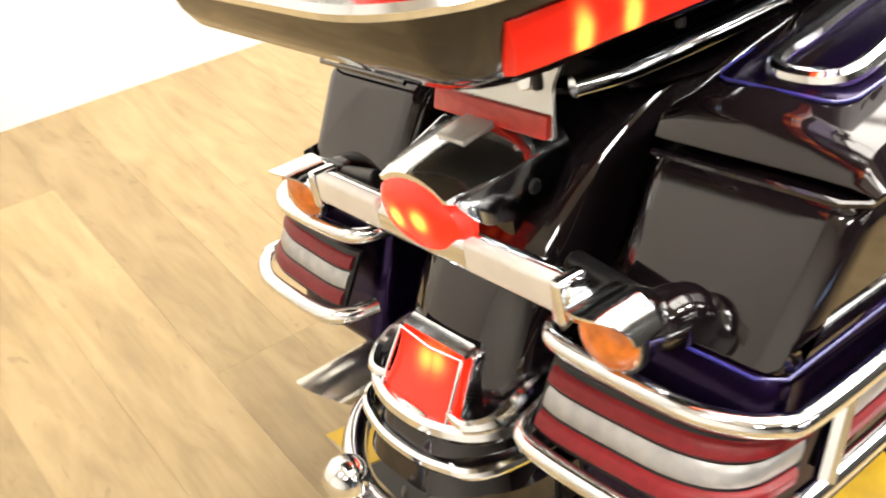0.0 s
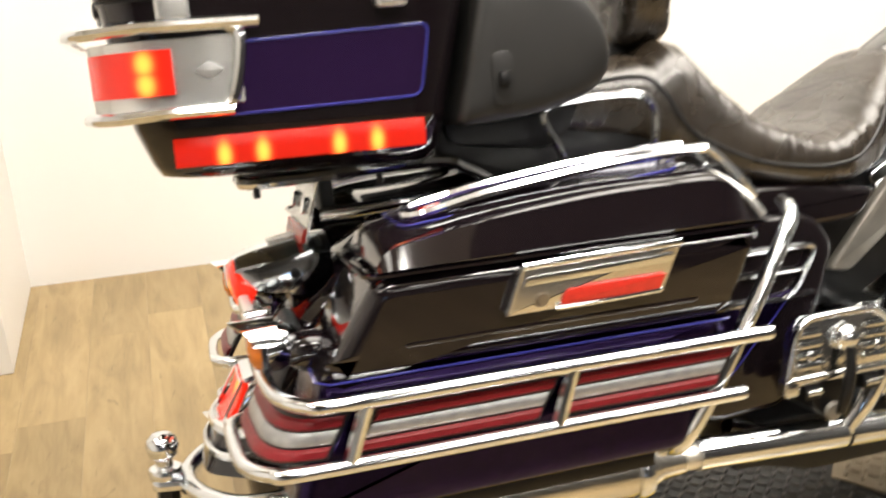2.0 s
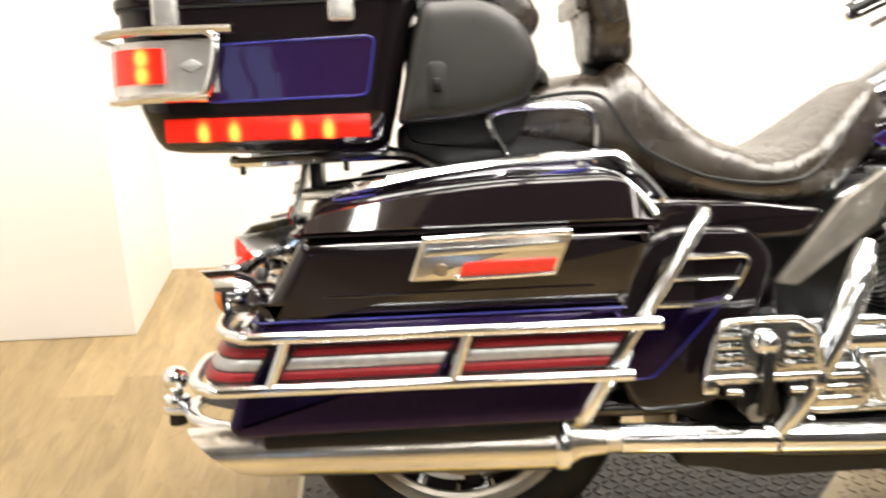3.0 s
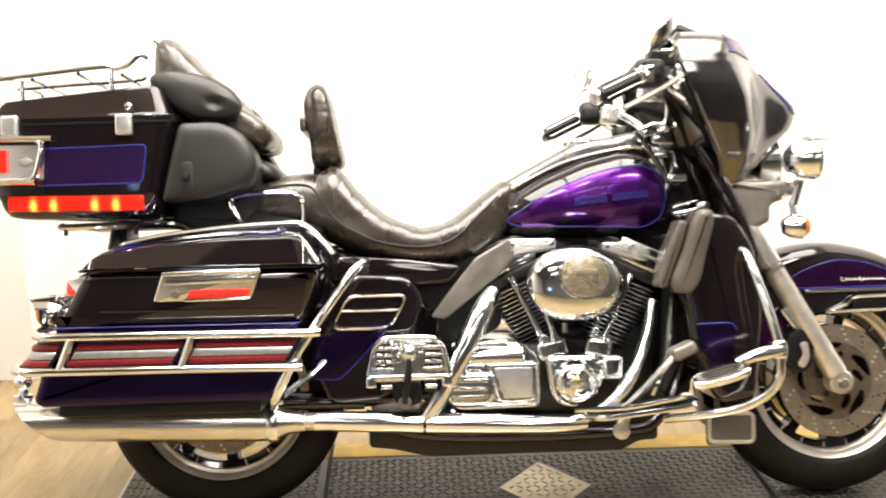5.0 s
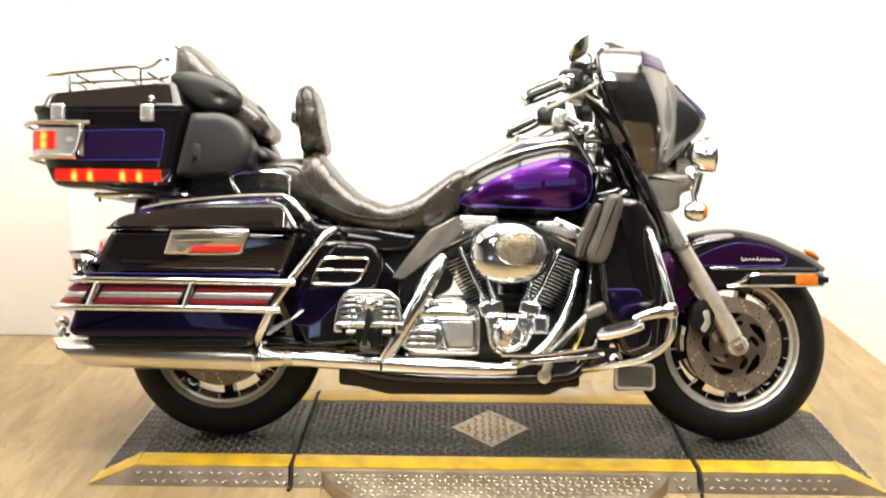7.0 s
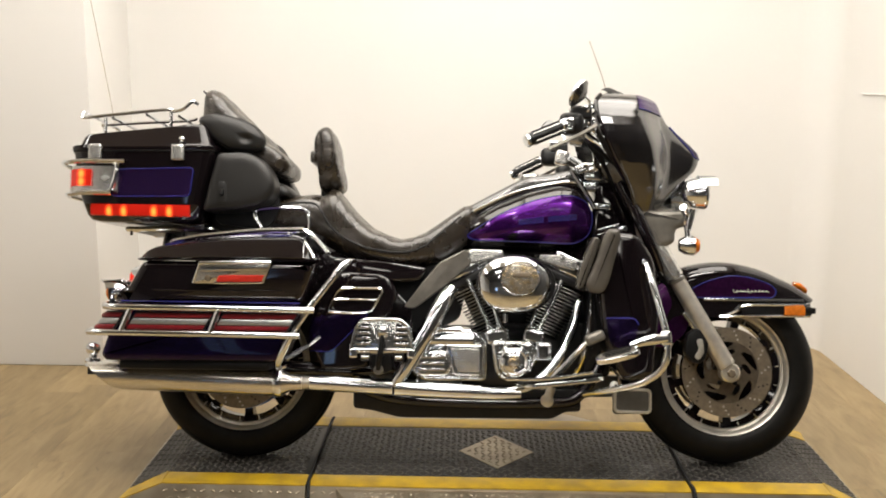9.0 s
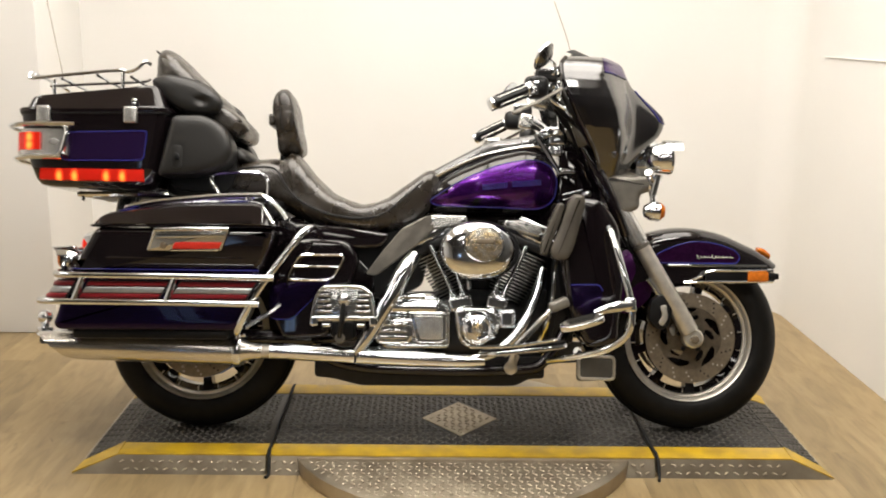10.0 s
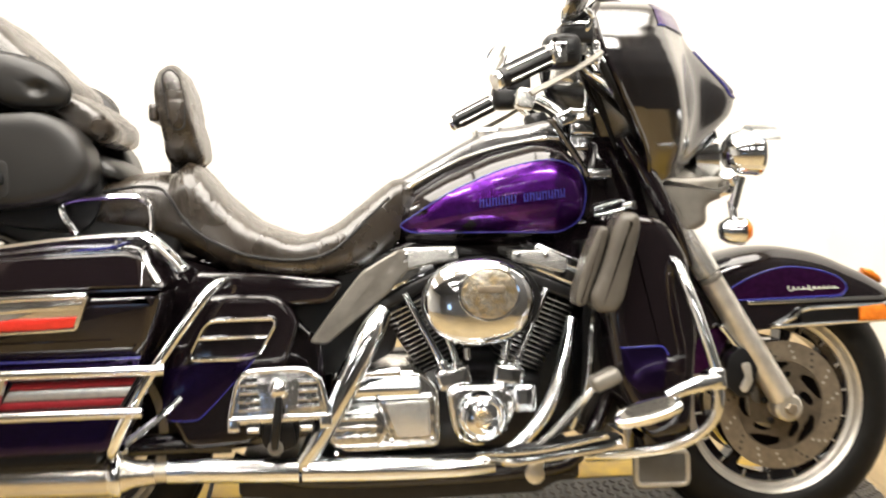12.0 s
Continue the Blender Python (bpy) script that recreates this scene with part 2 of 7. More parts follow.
    k.inputs["Strength"].default_value, k.inputs["Distance"].default_value = 0.15, 0.001
    l.new(t2.outputs["Fac"], k.inputs["Height"])
    l.new(k.outputs["Normal"], b.inputs["Normal"])
    return m


WOOD = wood()


# ---- mesh helpers ----
def shade(bm, sharp=38):
    bm.normal_update()
    for f in bm.faces:
        f.smooth = True
    for e in bm.edges:
        if len(e.link_faces) == 2 and e.calc_face_angle(0) > radians(sharp):
            e.smooth = False


def part(name, bm, mat, parent=None, label="", sharp=38):
    shade(bm, sharp)
    me = bpy.data.meshes.new(name)
    bm.to_mesh(me)
    bm.free()
    me.materials.append(mat)
    ob = new(name, me)
    if parent:
        ob.parent = parent
    if label:
        tagged(ob, label)
    return ob


def put(bm, verts, faces):
    vs = [bm.verts.new(v) for v in verts]
    for f in faces:
        bm.faces.new([vs[i] for i in f])
    return vs


def merge(bm, other):
    other.verts.index_update()
    put(bm, [v.co.copy() for v in other.verts], [[v.index for v in f.verts] for f in other.faces])
    other.free()
    return bm


def moved(bm, m):
    bmesh.ops.transform(bm, matrix=m, verts=bm.verts)
    return bm


def mirrored(bm):
    """The same mesh on the other side of the bike."""
    for v in bm.verts:
        v.co.y = -v.co.y
    bmesh.ops.reverse_faces(bm, faces=bm.faces)
    return bm


def box(c, size, bev=0.004, seg=2, m=None):
    bm = bmesh.new()
    bmesh.ops.create_cube(bm, size=1)
    for v in bm.verts:
        v.co = Vector((v.co.x * size[0], v.co.y * size[1], v.co.z * size[2]))
    if bev:
        bmesh.ops.bevel(bm, geom=bm.edges[:], offset=bev, segments=seg, affect="EDGES", profile=0.6)
    moved(bm, Matrix.Translation(c) @ (m or Matrix()))
    return bm


def rounded(pts, r, n=5):
    """A polygon with its corners rounded; r: one radius or one for each corner."""
    out, k = [], len(pts)
    for i in range(k):
        p, a, b = Vector(pts[i]), Vector(pts[i - 1]), Vector(pts[(i + 1) % k])
        rr = r[i] if isinstance(r, (list, tuple)) else r
        da, db = (a - p), (b - p)
        q = min(rr, da.length * 0.48, db.length * 0.48)
        p0, p1 = p + da.normalized() * q, p + db.normalized() * q
        for j in range(n + 1):
            t = j / n
            out.append(tuple((1 - t) ** 2 * p0 + 2 * t * (1 - t) * p + t * t * p1))
    return out


def prism(outline, y0, y1, bev=0.005, seg=2, axis="y"):
    """An outline in x, z drawn out from y0 to y1 (axis z: an outline in x, y drawn out upwards)."""
    bm = bmesh.new()
    at = (lambda p, h: (p[0], h, p[1])) if axis == "y" else (lambda p, h: (p[0], p[1], h))
    a = [bm.verts.new(at(p, y0)) for p in outline]
    b = [bm.verts.new(at(p, y1)) for p in outline]
    fa, fb = bm.faces.new(a), bm.faces.new(b)
    k = len(a)
    for i in range(k):
        bm.faces.new((a[i], a[(i + 1) % k], b[(i + 1) % k], b[i]))
    bmesh.ops.recalc_face_normals(bm, faces=bm.faces)
    if bev:
        rim = [e for f in (fa, fb) for e in f.edges]
        bmesh.ops.bevel(bm, geom=list(set(rim)), offset=bev, segments=seg, affect="EDGES", profile=0.6)
    return bm


def smooth_path(pts, n=6, closed=False):
    P = [Vector(p) for p in pts]
    k, out = len(P), []
    for i in range(k if closed else k - 1):
        p0 = P[i - 1] if (i or closed) else P[0] * 2 - P[1]
        p1, p2 = P[i], P[(i + 1) % k]
        p3 = P[(i + 2) % k] if (closed or i + 2 < k) else P[-1] * 2 - P[-2]
        for j in range(n):
            t = j / n
            out.append(0.5 * (2 * p1 + (p2 - p0) * t + (2 * p0 - 5 * p1 + 4 * p2 - p3) * t * t + (3 * p1 - p0 - 3 * p2 + p3) * t ** 3))
    if not closed:
        out.append(P[-1])
    return out


def tube(pts, r, seg=10, n=6, closed=False, bm=None, flat=1.0):
    """A round bar along a smooth path; r may be a list, one for each given point."""
    bm = bm or bmesh.new()
    path = smooth_path(pts, n, closed) if n > 1 else [Vector(p) for p in pts]
    k = len(path)
    rs = [r] * k if not isinstance(r, (list, tuple)) else list(np.interp(np.linspace(0, len(r) - 1, k), range(len(r)), r))
    up, rings = None, []
    for i, p in enumerate(path):
        a = path[i - 1] if (i or closed) else p
        b = path[(i + 1) % k] if (i + 1 < k or closed) else p
        d = (b - a).normalized()
        if up is None:
            up = d.orthogonal().normalized() if abs(d.z) > 0.95 else Vector((0, 0, 1))
        up = (up - d * up.dot(d)).normalized()
        side = d.cross(up)
        rings.append([bm.verts.new(p + (up * math.cos(2 * math.pi * j / seg) * flat + side * math.sin(2 * math.pi * j / seg)) * rs[i]) for j in range(seg)])
    for i in range(k if closed else k - 1):
        A, B = rings[i], rings[(i + 1) % k]
        for j in range(seg):
            bm.faces.new((A[j], A[(j + 1) % seg], B[(j + 1) % seg], B[j]))
    if not closed:
        bm.faces.new(rings[0][::-1])
        bm.faces.new(rings[-1])
    bmesh.ops.recalc_face_normals(bm, faces=bm.faces)
    return bm


def loft(rings, cap=True, bm=None, closed=True):
    bm = bm or bmesh.new()
    R = [[bm.verts.new(p) for p in r] for r in rings]
    k = len(R[0])
    for A, B in zip(R, R[1:]):
        for j in range(k if closed else k - 1):
            bm.faces.new((A[j], A[(j + 1) % k], B[(j + 1) % k], B[j]))
    if cap:
        bm.faces.new(R[0][::-1])
        bm.faces.new(R[-1])
    bmesh.ops.recalc_face_normals(bm, faces=bm.faces)
    return bm


def lathe(profile, centre, axis, seg=32, closed=False, bm=None):
    """A profile of (radius, height) turned round an axis through centre."""
    bm = bm or bmesh.new()
    ax = Vector(axis).normalized()
    u = ax.orthogonal().normalized()
    w = ax.cross(u)
    c = Vector(centre)
    rings = []
    for i in range(seg):
        a = 2 * math.pi * i / seg
        d = u * math.cos(a) + w * math.sin(a)
        rings.append([c + d * r + ax * h for r, h in profile])
    R = [[bm.verts.new(p) for p in ring] for ring in rings]
    k = len(profile)
    for i in range(seg):
        A, B = R[i], R[(i + 1) % seg]
        for j in range(k if closed else k - 1):
            bm.faces.new((A[j], B[j], B[(j + 1) % k], A[(j + 1) % k]))
    bmesh.ops.remove_doubles(bm, verts=bm.verts, dist=1e-5)
    if not closed:
        for j in (0, -1):
            if profile[j][0] > 1e-4:
                es = [v for v in bm.verts if abs((v.co - c).dot(ax) - profile[j][1]) < 1e-5 and abs(((v.co - c) - ax * (v.co - c).dot(ax)).length - profile[j][0]) < 1e-5]
                try:
                    bmesh.ops.contextual_create(bm, geom=es)
                except Exception:
                    pass
    bmesh.ops.recalc_face_normals(bm, faces=bm.faces)
    return bm


def rod(a, b, r, bev=0.002, seg=16, r2=None):
    a, b = Vector(a), Vector(b)
    h = (b - a).length
    r2 = r if r2 is None else r2
    bev = min(bev, r * 0.5, r2 * 0.5, h * 0.4)
    return lathe([(0, 0), (r - bev, 0), (r, bev), (r2, h - bev), (r2 - bev, h), (0, h)], a, b - a, seg)


def oval(x, yc, zc, a, b, n=2.4, k=28, skew=0.0):
    """A superellipse ring across the bike at x."""
    out = []
    for i in range(k):
        t = 2 * math.pi * i / k
        c, s = math.cos(t), math.sin(t)
        y = math.copysign(abs(c) ** (2 / n), c) * a
        z = math.copysign(abs(s) ** (2 / n), s) * b
        out.append((x + skew * z, yc + y, zc + z))
    return out


def plan_ring(x0, x1, w, r, z0, z1, n=6, r2=None):
    """A rounded rectangle seen from above, its height running from z0 at x0 to z1 at x1."""
    r2 = r if r2 is None else r2
    pts = rounded([(x0, -w), (x1, -w), (x1, w), (x0, w)], [r, r2, r2, r], n)
    return [(x, y, z0 + (z1 - z0) * (x - x0) / (x1 - x0)) for x, y in pts]


from mathutils.bvhtree import BVHTree


def skin_patch(tree, outline, side=-1, lift=0.0015, rings=9, stripe=0.0022):
    """A painted panel laid on a surface, given by its outline in x, z, and the tube of its pinstripe."""
    cx = sum(p[0] for p in outline) / len(outline)
    cz = sum(p[1] for p in outline) / len(outline)

    def on(x, z):
        hit = tree.ray_cast(Vector((x, side * 1.0, z)), Vector((0, -side, 0)))
        if hit[0] is None:
            return None
        n = hit[1] if hit[1].y * side > 0 else -hit[1]
        return hit[0] + n * lift
    bm = bmesh.new()
    R = []
    for i in range(1, rings + 1):
        f = i / rings
        ring = []
        for x, z in outline:
            g = f
            p = on(cx + (x - cx) * g, cz + (z - cz) * g)
            while p is None and g > 0.1:
                g -= 0.02
                p = on(cx + (x - cx) * g, cz + (z - cz) * g)
            ring.append(p)
        R.append(ring)
    V = [[bm.verts.new(p) for p in r] for r in R]
    c = bm.verts.new(on(cx, cz))
    k = len(outline)
    for j in range(k):
        bm.faces.new((c, V[0][j], V[0][(j + 1) % k]))
    for A, B in zip(V, V[1:]):
        for j in range(k):
            bm.faces.new((A[j], B[j], B[(j + 1) % k], A[(j + 1) % k]))
    bmesh.ops.recalc_face_normals(bm, faces=bm.faces)
    line = tube(R[-1], stripe, 6, 1, True)
    return bm, line

# ---- the room ----
FLOOR = -0.055
XL, XR, YB, YF, TOP = -4.2, 1.684, 1.672, -7.2, 2.75
PILLAR_X, PILLAR_Y = -1.688, 1.135


def structure(name, bm, mat, label, category):
    return tagged(part(name, bm, mat), label, category, kind="structure")


structure("wall_north", box(((XL + XR) / 2, YB + 0.06, (FLOOR + TOP) / 2), (XR - XL + 0.24, 0.12, TOP - FLOOR), 0), WALL, "plain white painted wall behind the motorcycle", "wall")
structure("wall_recess", box(((XL + PILLAR_X) / 2, (PILLAR_Y + YB) / 2, (FLOOR + TOP) / 2), (PILLAR_X - XL, YB - PILLAR_Y, TOP - FLOOR - 0.002), 0.006), WALL, "white painted wall projection beside the back wall", "wall")
# Added cove: its curve blends the tone step between back and side wall.
cove = [(XR - 0.15 + 0.15 * math.sin(a), YB - 0.15 + 0.15 * math.cos(a)) for a in np.linspace(0, math.pi / 2, 12)]
structure("wall_corner", prism(cove + [(XR + 0.002, YB + 0.002)], FLOOR, TOP - 0.002, 0, 1, "z"), WALL, "white cove added to soften the shading of the bay corner", "wall")
# Never in view: its grey sets how dark the chrome's reflections are.
structure("wall_south", box(((XL + XR) / 2, YF - 0.06, (FLOOR + TOP) / 2), (XR - XL + 0.24, 0.12, TOP - FLOOR), 0), DARKWALL, "plain grey unseen wall, toned for the chrome's reflections", "wall")
structure("wall_west", box((XL - 0.06, (YB + YF) / 2, (FLOOR + TOP) / 2), (0.12, YB - YF, TOP - FLOOR), 0), WALL, "plain white end wall of the showroom", "wall")
# South of BAY the side wall is unseen, dark only for the fairing's reflections.
BAY = -0.1
east = structure("wall_east", box((XR + 0.06, (YB + BAY) / 2, (FLOOR + TOP) / 2), (0.12, YB - BAY, TOP - FLOOR), 0), WALL, "white painted side wall with a shallow ledge", "wall")
structure("wall_east_unseen", box((XR + 0.06, (BAY + YF) / 2, (FLOOR + TOP) / 2), (0.12, BAY - YF, TOP - FLOOR), 0), UNLITSIDE, "unseen dark wall standing in for the unlit showroom", "wall")
part("ledge", box((XR - 0.003, 0.70, 1.195), (0.008, 1.2, 0.006), 0.002), WALL, east)
SPLIT = -1.9
structure("ceiling", box(((XL + XR) / 2, (YB + SPLIT) / 2, TOP + 0.05), (XR - XL, YB - SPLIT, 0.1), 0), CEIL, "plain off-white ceiling over the display bay", "ceiling")
# Added out of view to keep mirrored upper surfaces dark.
structure("ceiling_showroom", box(((XL + XR) / 2, (SPLIT + YF) / 2, TOP + 0.06), (XR - XL, SPLIT - YF, 0.1), 0), DARKCEIL, "unseen dark ceiling added to keep reflections dark", "ceiling")


def ceiling_light(x, y, sx=0.59, sy=0.284):
    root = tagged(new("ceiling_light"), "large square warm white ceiling light panel" if sy > 0.5 else "small rectangular warm white ceiling light panel, added out of view", "ceiling light", "ceiling lights")
    root.location = (x, y, TOP)
    for side in (-1, 1):
        part("frame_side", box((0, side * (sy / 2 + 0.0125), -0.015), (sx + 0.04, 0.025, 0.03)), WHITEPAINT, root)
        part("frame_end", box((side * (sx / 2 + 0.010), 0, -0.015), (0.02, sy, 0.03)), WHITEPAINT, root)
    part("diffuser", box((0, 0, -0.010), (sx, sy, 0.012), 0.003), LAMPFACE, root)


for lx in (-1.0, 0.0, 1.0):
    ceiling_light(lx, 0.15, 0.95, 1.74)
    # Panels for the added, unseen lamps.
    for ly in (-1.3, -3.2, -5.1):
        ceiling_light(lx, ly)
for ly in (0.10, -1.6):
    ceiling_light(-2.7, ly)
win = tagged(new("window_1"), "small two-pane window with blue daylight", "window", kind="structure")
win.location = (-2.15, YF + 0.02, 1.12)
for dx in (-0.125, 0.125):
    part("pane", box((dx, 0, 0), (0.21, 0.01, 0.46), 0.002), SKY, win)
for dx in (-0.25, 0.0, 0.25):
    part("window_frame", box((dx, 0.01, 0), (0.04, 0.04, 0.54), 0.004), WHITEPAINT, win)
for dz in (-0.25, 0.25):
    part("window_frame", box((0, 0.012, dz), (0.46, 0.036, 0.04), 0.004), WHITEPAINT, win)

# ---- the display platform: three steel-edged tread plates ----
PX0, PX1 = -1.135, 1.215      # ends on the ground
PT0, PT1 = -1.0, 1.09         # ends of the flat top
PF, PB = -0.142, 0.292         # front and back of the flat top
SEAMS = (-0.54, 0.665)


def platform_section(x0, x1, lo0, lo1, label):
    """One plate: flat top from x0 to x1, sloping skirts; lo0, lo1: where its ends touch the ground."""
    root = tagged(new("display_platform"), label, "platform", "platform sections")
    # underframe with a sloping front skirt
    bm = bmesh.new()
    f0, f1 = PF - 0.108, PB + 0.15
    top = [(x0, PF - 0.082, -0.003), (x1, PF - 0.082, -0.003), (x1, PB + 0.088, -0.003), (x0, PB + 0.088, -0.003)]
    low = [(lo0, f0, FLOOR), (lo1, f0, FLOOR), (lo1, f1, FLOOR), (lo0, f1, FLOOR)]
    put(bm, top + low, [(0, 1, 2, 3), (7, 6, 5, 4), (0, 4, 5, 1), (1, 5, 6, 2), (2, 6, 7, 3), (3, 7, 4, 0)])
    bmesh.ops.recalc_face_normals(bm, faces=bm.faces)
    part("underframe", bm, STEEL, root, "worn steel underframe with sloping skirt")
    # yellow bands front and back
    for ya, yb in ((PF - 0.082, PF), (PB, PB + 0.088)):
        part("edge_band", box(((x0 + x1) / 2, (ya + yb) / 2, -0.0005), (x1 - x0, yb - ya, 0.005), 0.0015), YELLOW, root, "worn yellow painted edge band")
    for xt, xl in ((x0, lo0), (x1, lo1)):
        if abs(xt - xl) > 0.03:
            s = 1 if xl > xt else -1
            n = Vector((0.05, 0, abs(xt - xl))).normalized() * 0.004
            n.x *= s
            P = [(xt, PF - 0.082, -0.003), (xl, f0, FLOOR + 0.002), (xl - s * 0.012, f0 + 0.080, FLOOR + 0.004), (xt, PF, 0.002)]
            Q = [(xt, PB + 0.088, -0.003), (xl, f1, FLOOR + 0.002), (xl - s * 0.012, f1 - 0.090, FLOOR + 0.004), (xt, PB, 0.002)]
            for quad in (P, Q):
                bm = bmesh.new()
                a = [bm.verts.new(p) for p in quad]
                b = [bm.verts.new(Vector(p) + n) for p in quad]
                bm.faces.new(b)
                for i in range(4):
                    bm.faces.new((a[i], a[(i + 1) % 4], b[(i + 1) % 4], b[i]))
                bmesh.ops.recalc_face_normals(bm, faces=bm.faces)
                part("edge_band", bm, YELLOW, root, "worn yellow painted band down the ramp")
            # tread on the ramp
            bm = bmesh.new()
            P = [(xt, PF, 0.0), (xl - s * 0.012, f0 + 0.082, FLOOR + 0.004), (xl - s * 0.012, f1 - 0.092, FLOOR + 0.004), (xt, PB, 0.0)]
            a = [bm.verts.new(p) for p in P]
            b = [bm.verts.new(Vector(p) + n * 0.6) for p in P]
            bm.faces.new(b)
            for i in range(4):
                bm.faces.new((a[i], a[(i + 1) % 4], b[(i + 1) % 4], b[i]))
            bmesh.ops.recalc_face_normals(bm, faces=bm.faces)
            part("ramp_plate", bm, MAT, root, "grey ramp plate")
            ramp_lugs(root, xt, xl - s * 0.012, s)
    sk = []
    for i in range(int((x1 - x0) / 0.03)):
        x = x0 + 0.015 + i * 0.03
        if math.hypot(x - 0.065, 0.24) > 0.57:
            for q in (0.3, 0.7):
                sk.append(((x + 0.015 * (q > 0.5), PF - 0.082 - 0.030 * q - 0.001, -0.003 + (FLOOR + 0.003) * q), radians(45 if (i + int(q * 10)) % 2 else -45)))
    o = lug_field("raised_skirt_tread", root, sk, "raised lugs of the steel skirt")
    o.data.materials.clear()
    o.data.materials.append(STEEL)
    part("tread_plate", box(((x0 + x1) / 2, (PF + PB) / 2, -0.003), (x1 - x0, PB - PF, 0.006), 0.001), MAT, root, "dark grey patterned tread plate")
    lugs(root, x0, x1)
    return root


def lug_mesh(at, turn, L=0.0242, W=0.0088, H=0.0028):
    """A raised almond of a checker plate."""
    pts = []
    for i in range(8):
        a = 2 * math.pi * i / 8
        pts.append((math.cos(a) * L / 2, math.sin(a) * W / 2 * (1.0 if i % 4 else 0.9)))
    c, s = math.cos(turn), math.sin(turn)
    lo = [(at[0] + c * x - s * y, at[1] + s * x + c * y, at[2]) for x, y in pts]
    hi = [(at[0] + (c * x - s * y) * 0.6, at[1] + (s * x + c * y) * 0.6, at[2] + H) for x, y in pts]
    return lo + hi


LUG_FACES = [tuple(range(8, 16))] + [(i, (i + 1) % 8, 8 + (i + 1) % 8, 8 + i) for i in range(8)]


def lug_field(name, root, places, label):
    verts, faces = [], []
    for at, turn in places:
        k = len(verts)
        verts += lug_mesh(at, turn)
        faces += [tuple(k + i for i in f) for f in LUG_FACES]
    me = bpy.data.meshes.new(name)
    me.from_pydata(verts, [], faces)
    me.materials.append(LUG)
    ob = new(name, me)
    ob.parent = root
    return tagged(ob, label, kind="stuff")


def in_diamond(x, y):
    return abs(x - 0.061) / 0.135 + abs(y - 0.075) / 0.155 < 1.02


def lugs(root, x0, x1):
    places = []
    nx, ny = int((x1 - x0) / 0.0208), int((PB - PF) / 0.0208)
    for i in range(nx):
        for j in range(ny):
            x, y = x0 + 0.012 + i * 0.0208, PF + 0.012 + j * 0.0208
            if not in_diamond(x, y):
                places.append(((x, y, 0.0), radians(45 if (i + j) % 2 else -45)))
    lug_field("raised_tread", root, places, "raised almond lugs of the tread plate")


def ramp_lugs(root, xt, xl, s):
    places = []
    nx = int(abs(xl - xt) / 0.0208)
    for i in range(nx):
        for j in range(20):
            f = (i + 0.5) / nx
            x, y = xt + (xl - xt) * f, PF - 0.03 * f + 0.012 + j * 0.0208 * (1 + 0.1 * f)
            places.append(((x, y, (FLOOR + 0.007) * f + 0.002), radians(45 if (i + j) % 2 else -45)))
    lug_field("raised_tread", root, places, "raised almond lugs of the ramp")


platform_section(PT0, SEAMS[0] - 0.006, PX0, SEAMS[0] - 0.006, "dark grey tread plate platform ramp under the rear wheel")
centre = platform_section(SEAMS[0] + 0.006, SEAMS[1] - 0.006, SEAMS[0] + 0.006, SEAMS[1] - 0.006, "dark grey tread plate platform with bare steel diamond")
platform_section(SEAMS[1] + 0.006, PT1, SEAMS[1] + 0.006, PX1, "dark grey tread plate platform ramp under the front wheel")
part("diamond", prism([(-0.066, 0.075), (0.061, -0.072), (0.188, 0.075), (0.061, 0.222)], 0.0, 0.0026, 0.0006, 1, "z"), STEEL, centre, "bare steel diamond inlay")
dl = []
for i in range(11):
    for j in range(13):
        x, y = -0.056 + i * 0.0235, -0.066 + j * 0.0235
        if abs(x - 0.061) / 0.127 + abs(y - 0.075) / 0.147 < 0.86:
            dl.append(((x, y, 0.0024), radians(45 if (i + j) % 2 else -45)))
o = lug_field("raised_diamond_tread", centre, dl, "raised lugs of the bare steel diamond")
o.data.materials.clear()
o.data.materials.append(STEEL)
for sx in SEAMS:
    c = tagged(part("cable", tube([(sx, PB + 0.17, FLOOR + 0.008), (sx, PB + 0.09, -0.002), (sx, PB - 0.05, 0.004), (sx, 0.1, 0.004), (sx, PF, 0.004), (sx + 0.004, PF - 0.077, 0.003), (sx + 0.006, PF - 0.111, FLOOR + 0.008), (sx, PF - 0.135, FLOOR + 0.006)], 0.005, 8, 4), GAP), "thin black cable laid in the seam of the platform", "cable", "platform cables")
# round turntable plate under the middle section
tt = tagged(new("turntable"), "round checkered steel turntable plate under the platform", "turntable")
TT, TR = (0.065, -0.010), 0.558
disc = [(TT[0] + TR * math.cos(a), TT[1] + TR * math.sin(a)) for a in np.linspace(0, 2 * math.pi, 96, endpoint=False)]
part("plate", prism(disc, FLOOR, -0.007, 0.003, 2, "z"), STEEL, tt)
tl = []
for i in range(48):
    for j in range(22):
        x, y = TT[0] - 0.54 + i * 0.0235, -0.56 + j * 0.0235
        if math.hypot(x - TT[0], y - TT[1]) < TR - 0.02 and y < PF - 0.09:
            tl.append(((x, y, -0.0075), radians(45 if (i + j) % 2 else -45)))
o = lug_field("raised_checker", tt, tl, "raised lugs of the turntable plate")
o.data.materials.clear()
o.data.materials.append(STEEL)

# ---- the motorcycle: x forwards, y to its left, z up; it leans on its side stand ----
bike = tagged(new("motorcycle"), "black and purple touring motorcycle leaning on its side stand", "motorcycle")
bike.matrix_world = pose(0, 0, 0.002, -13.5)
RA, FA = (-0.785, 0, 0.312), (0.804, 0, 0.309)      # the axles
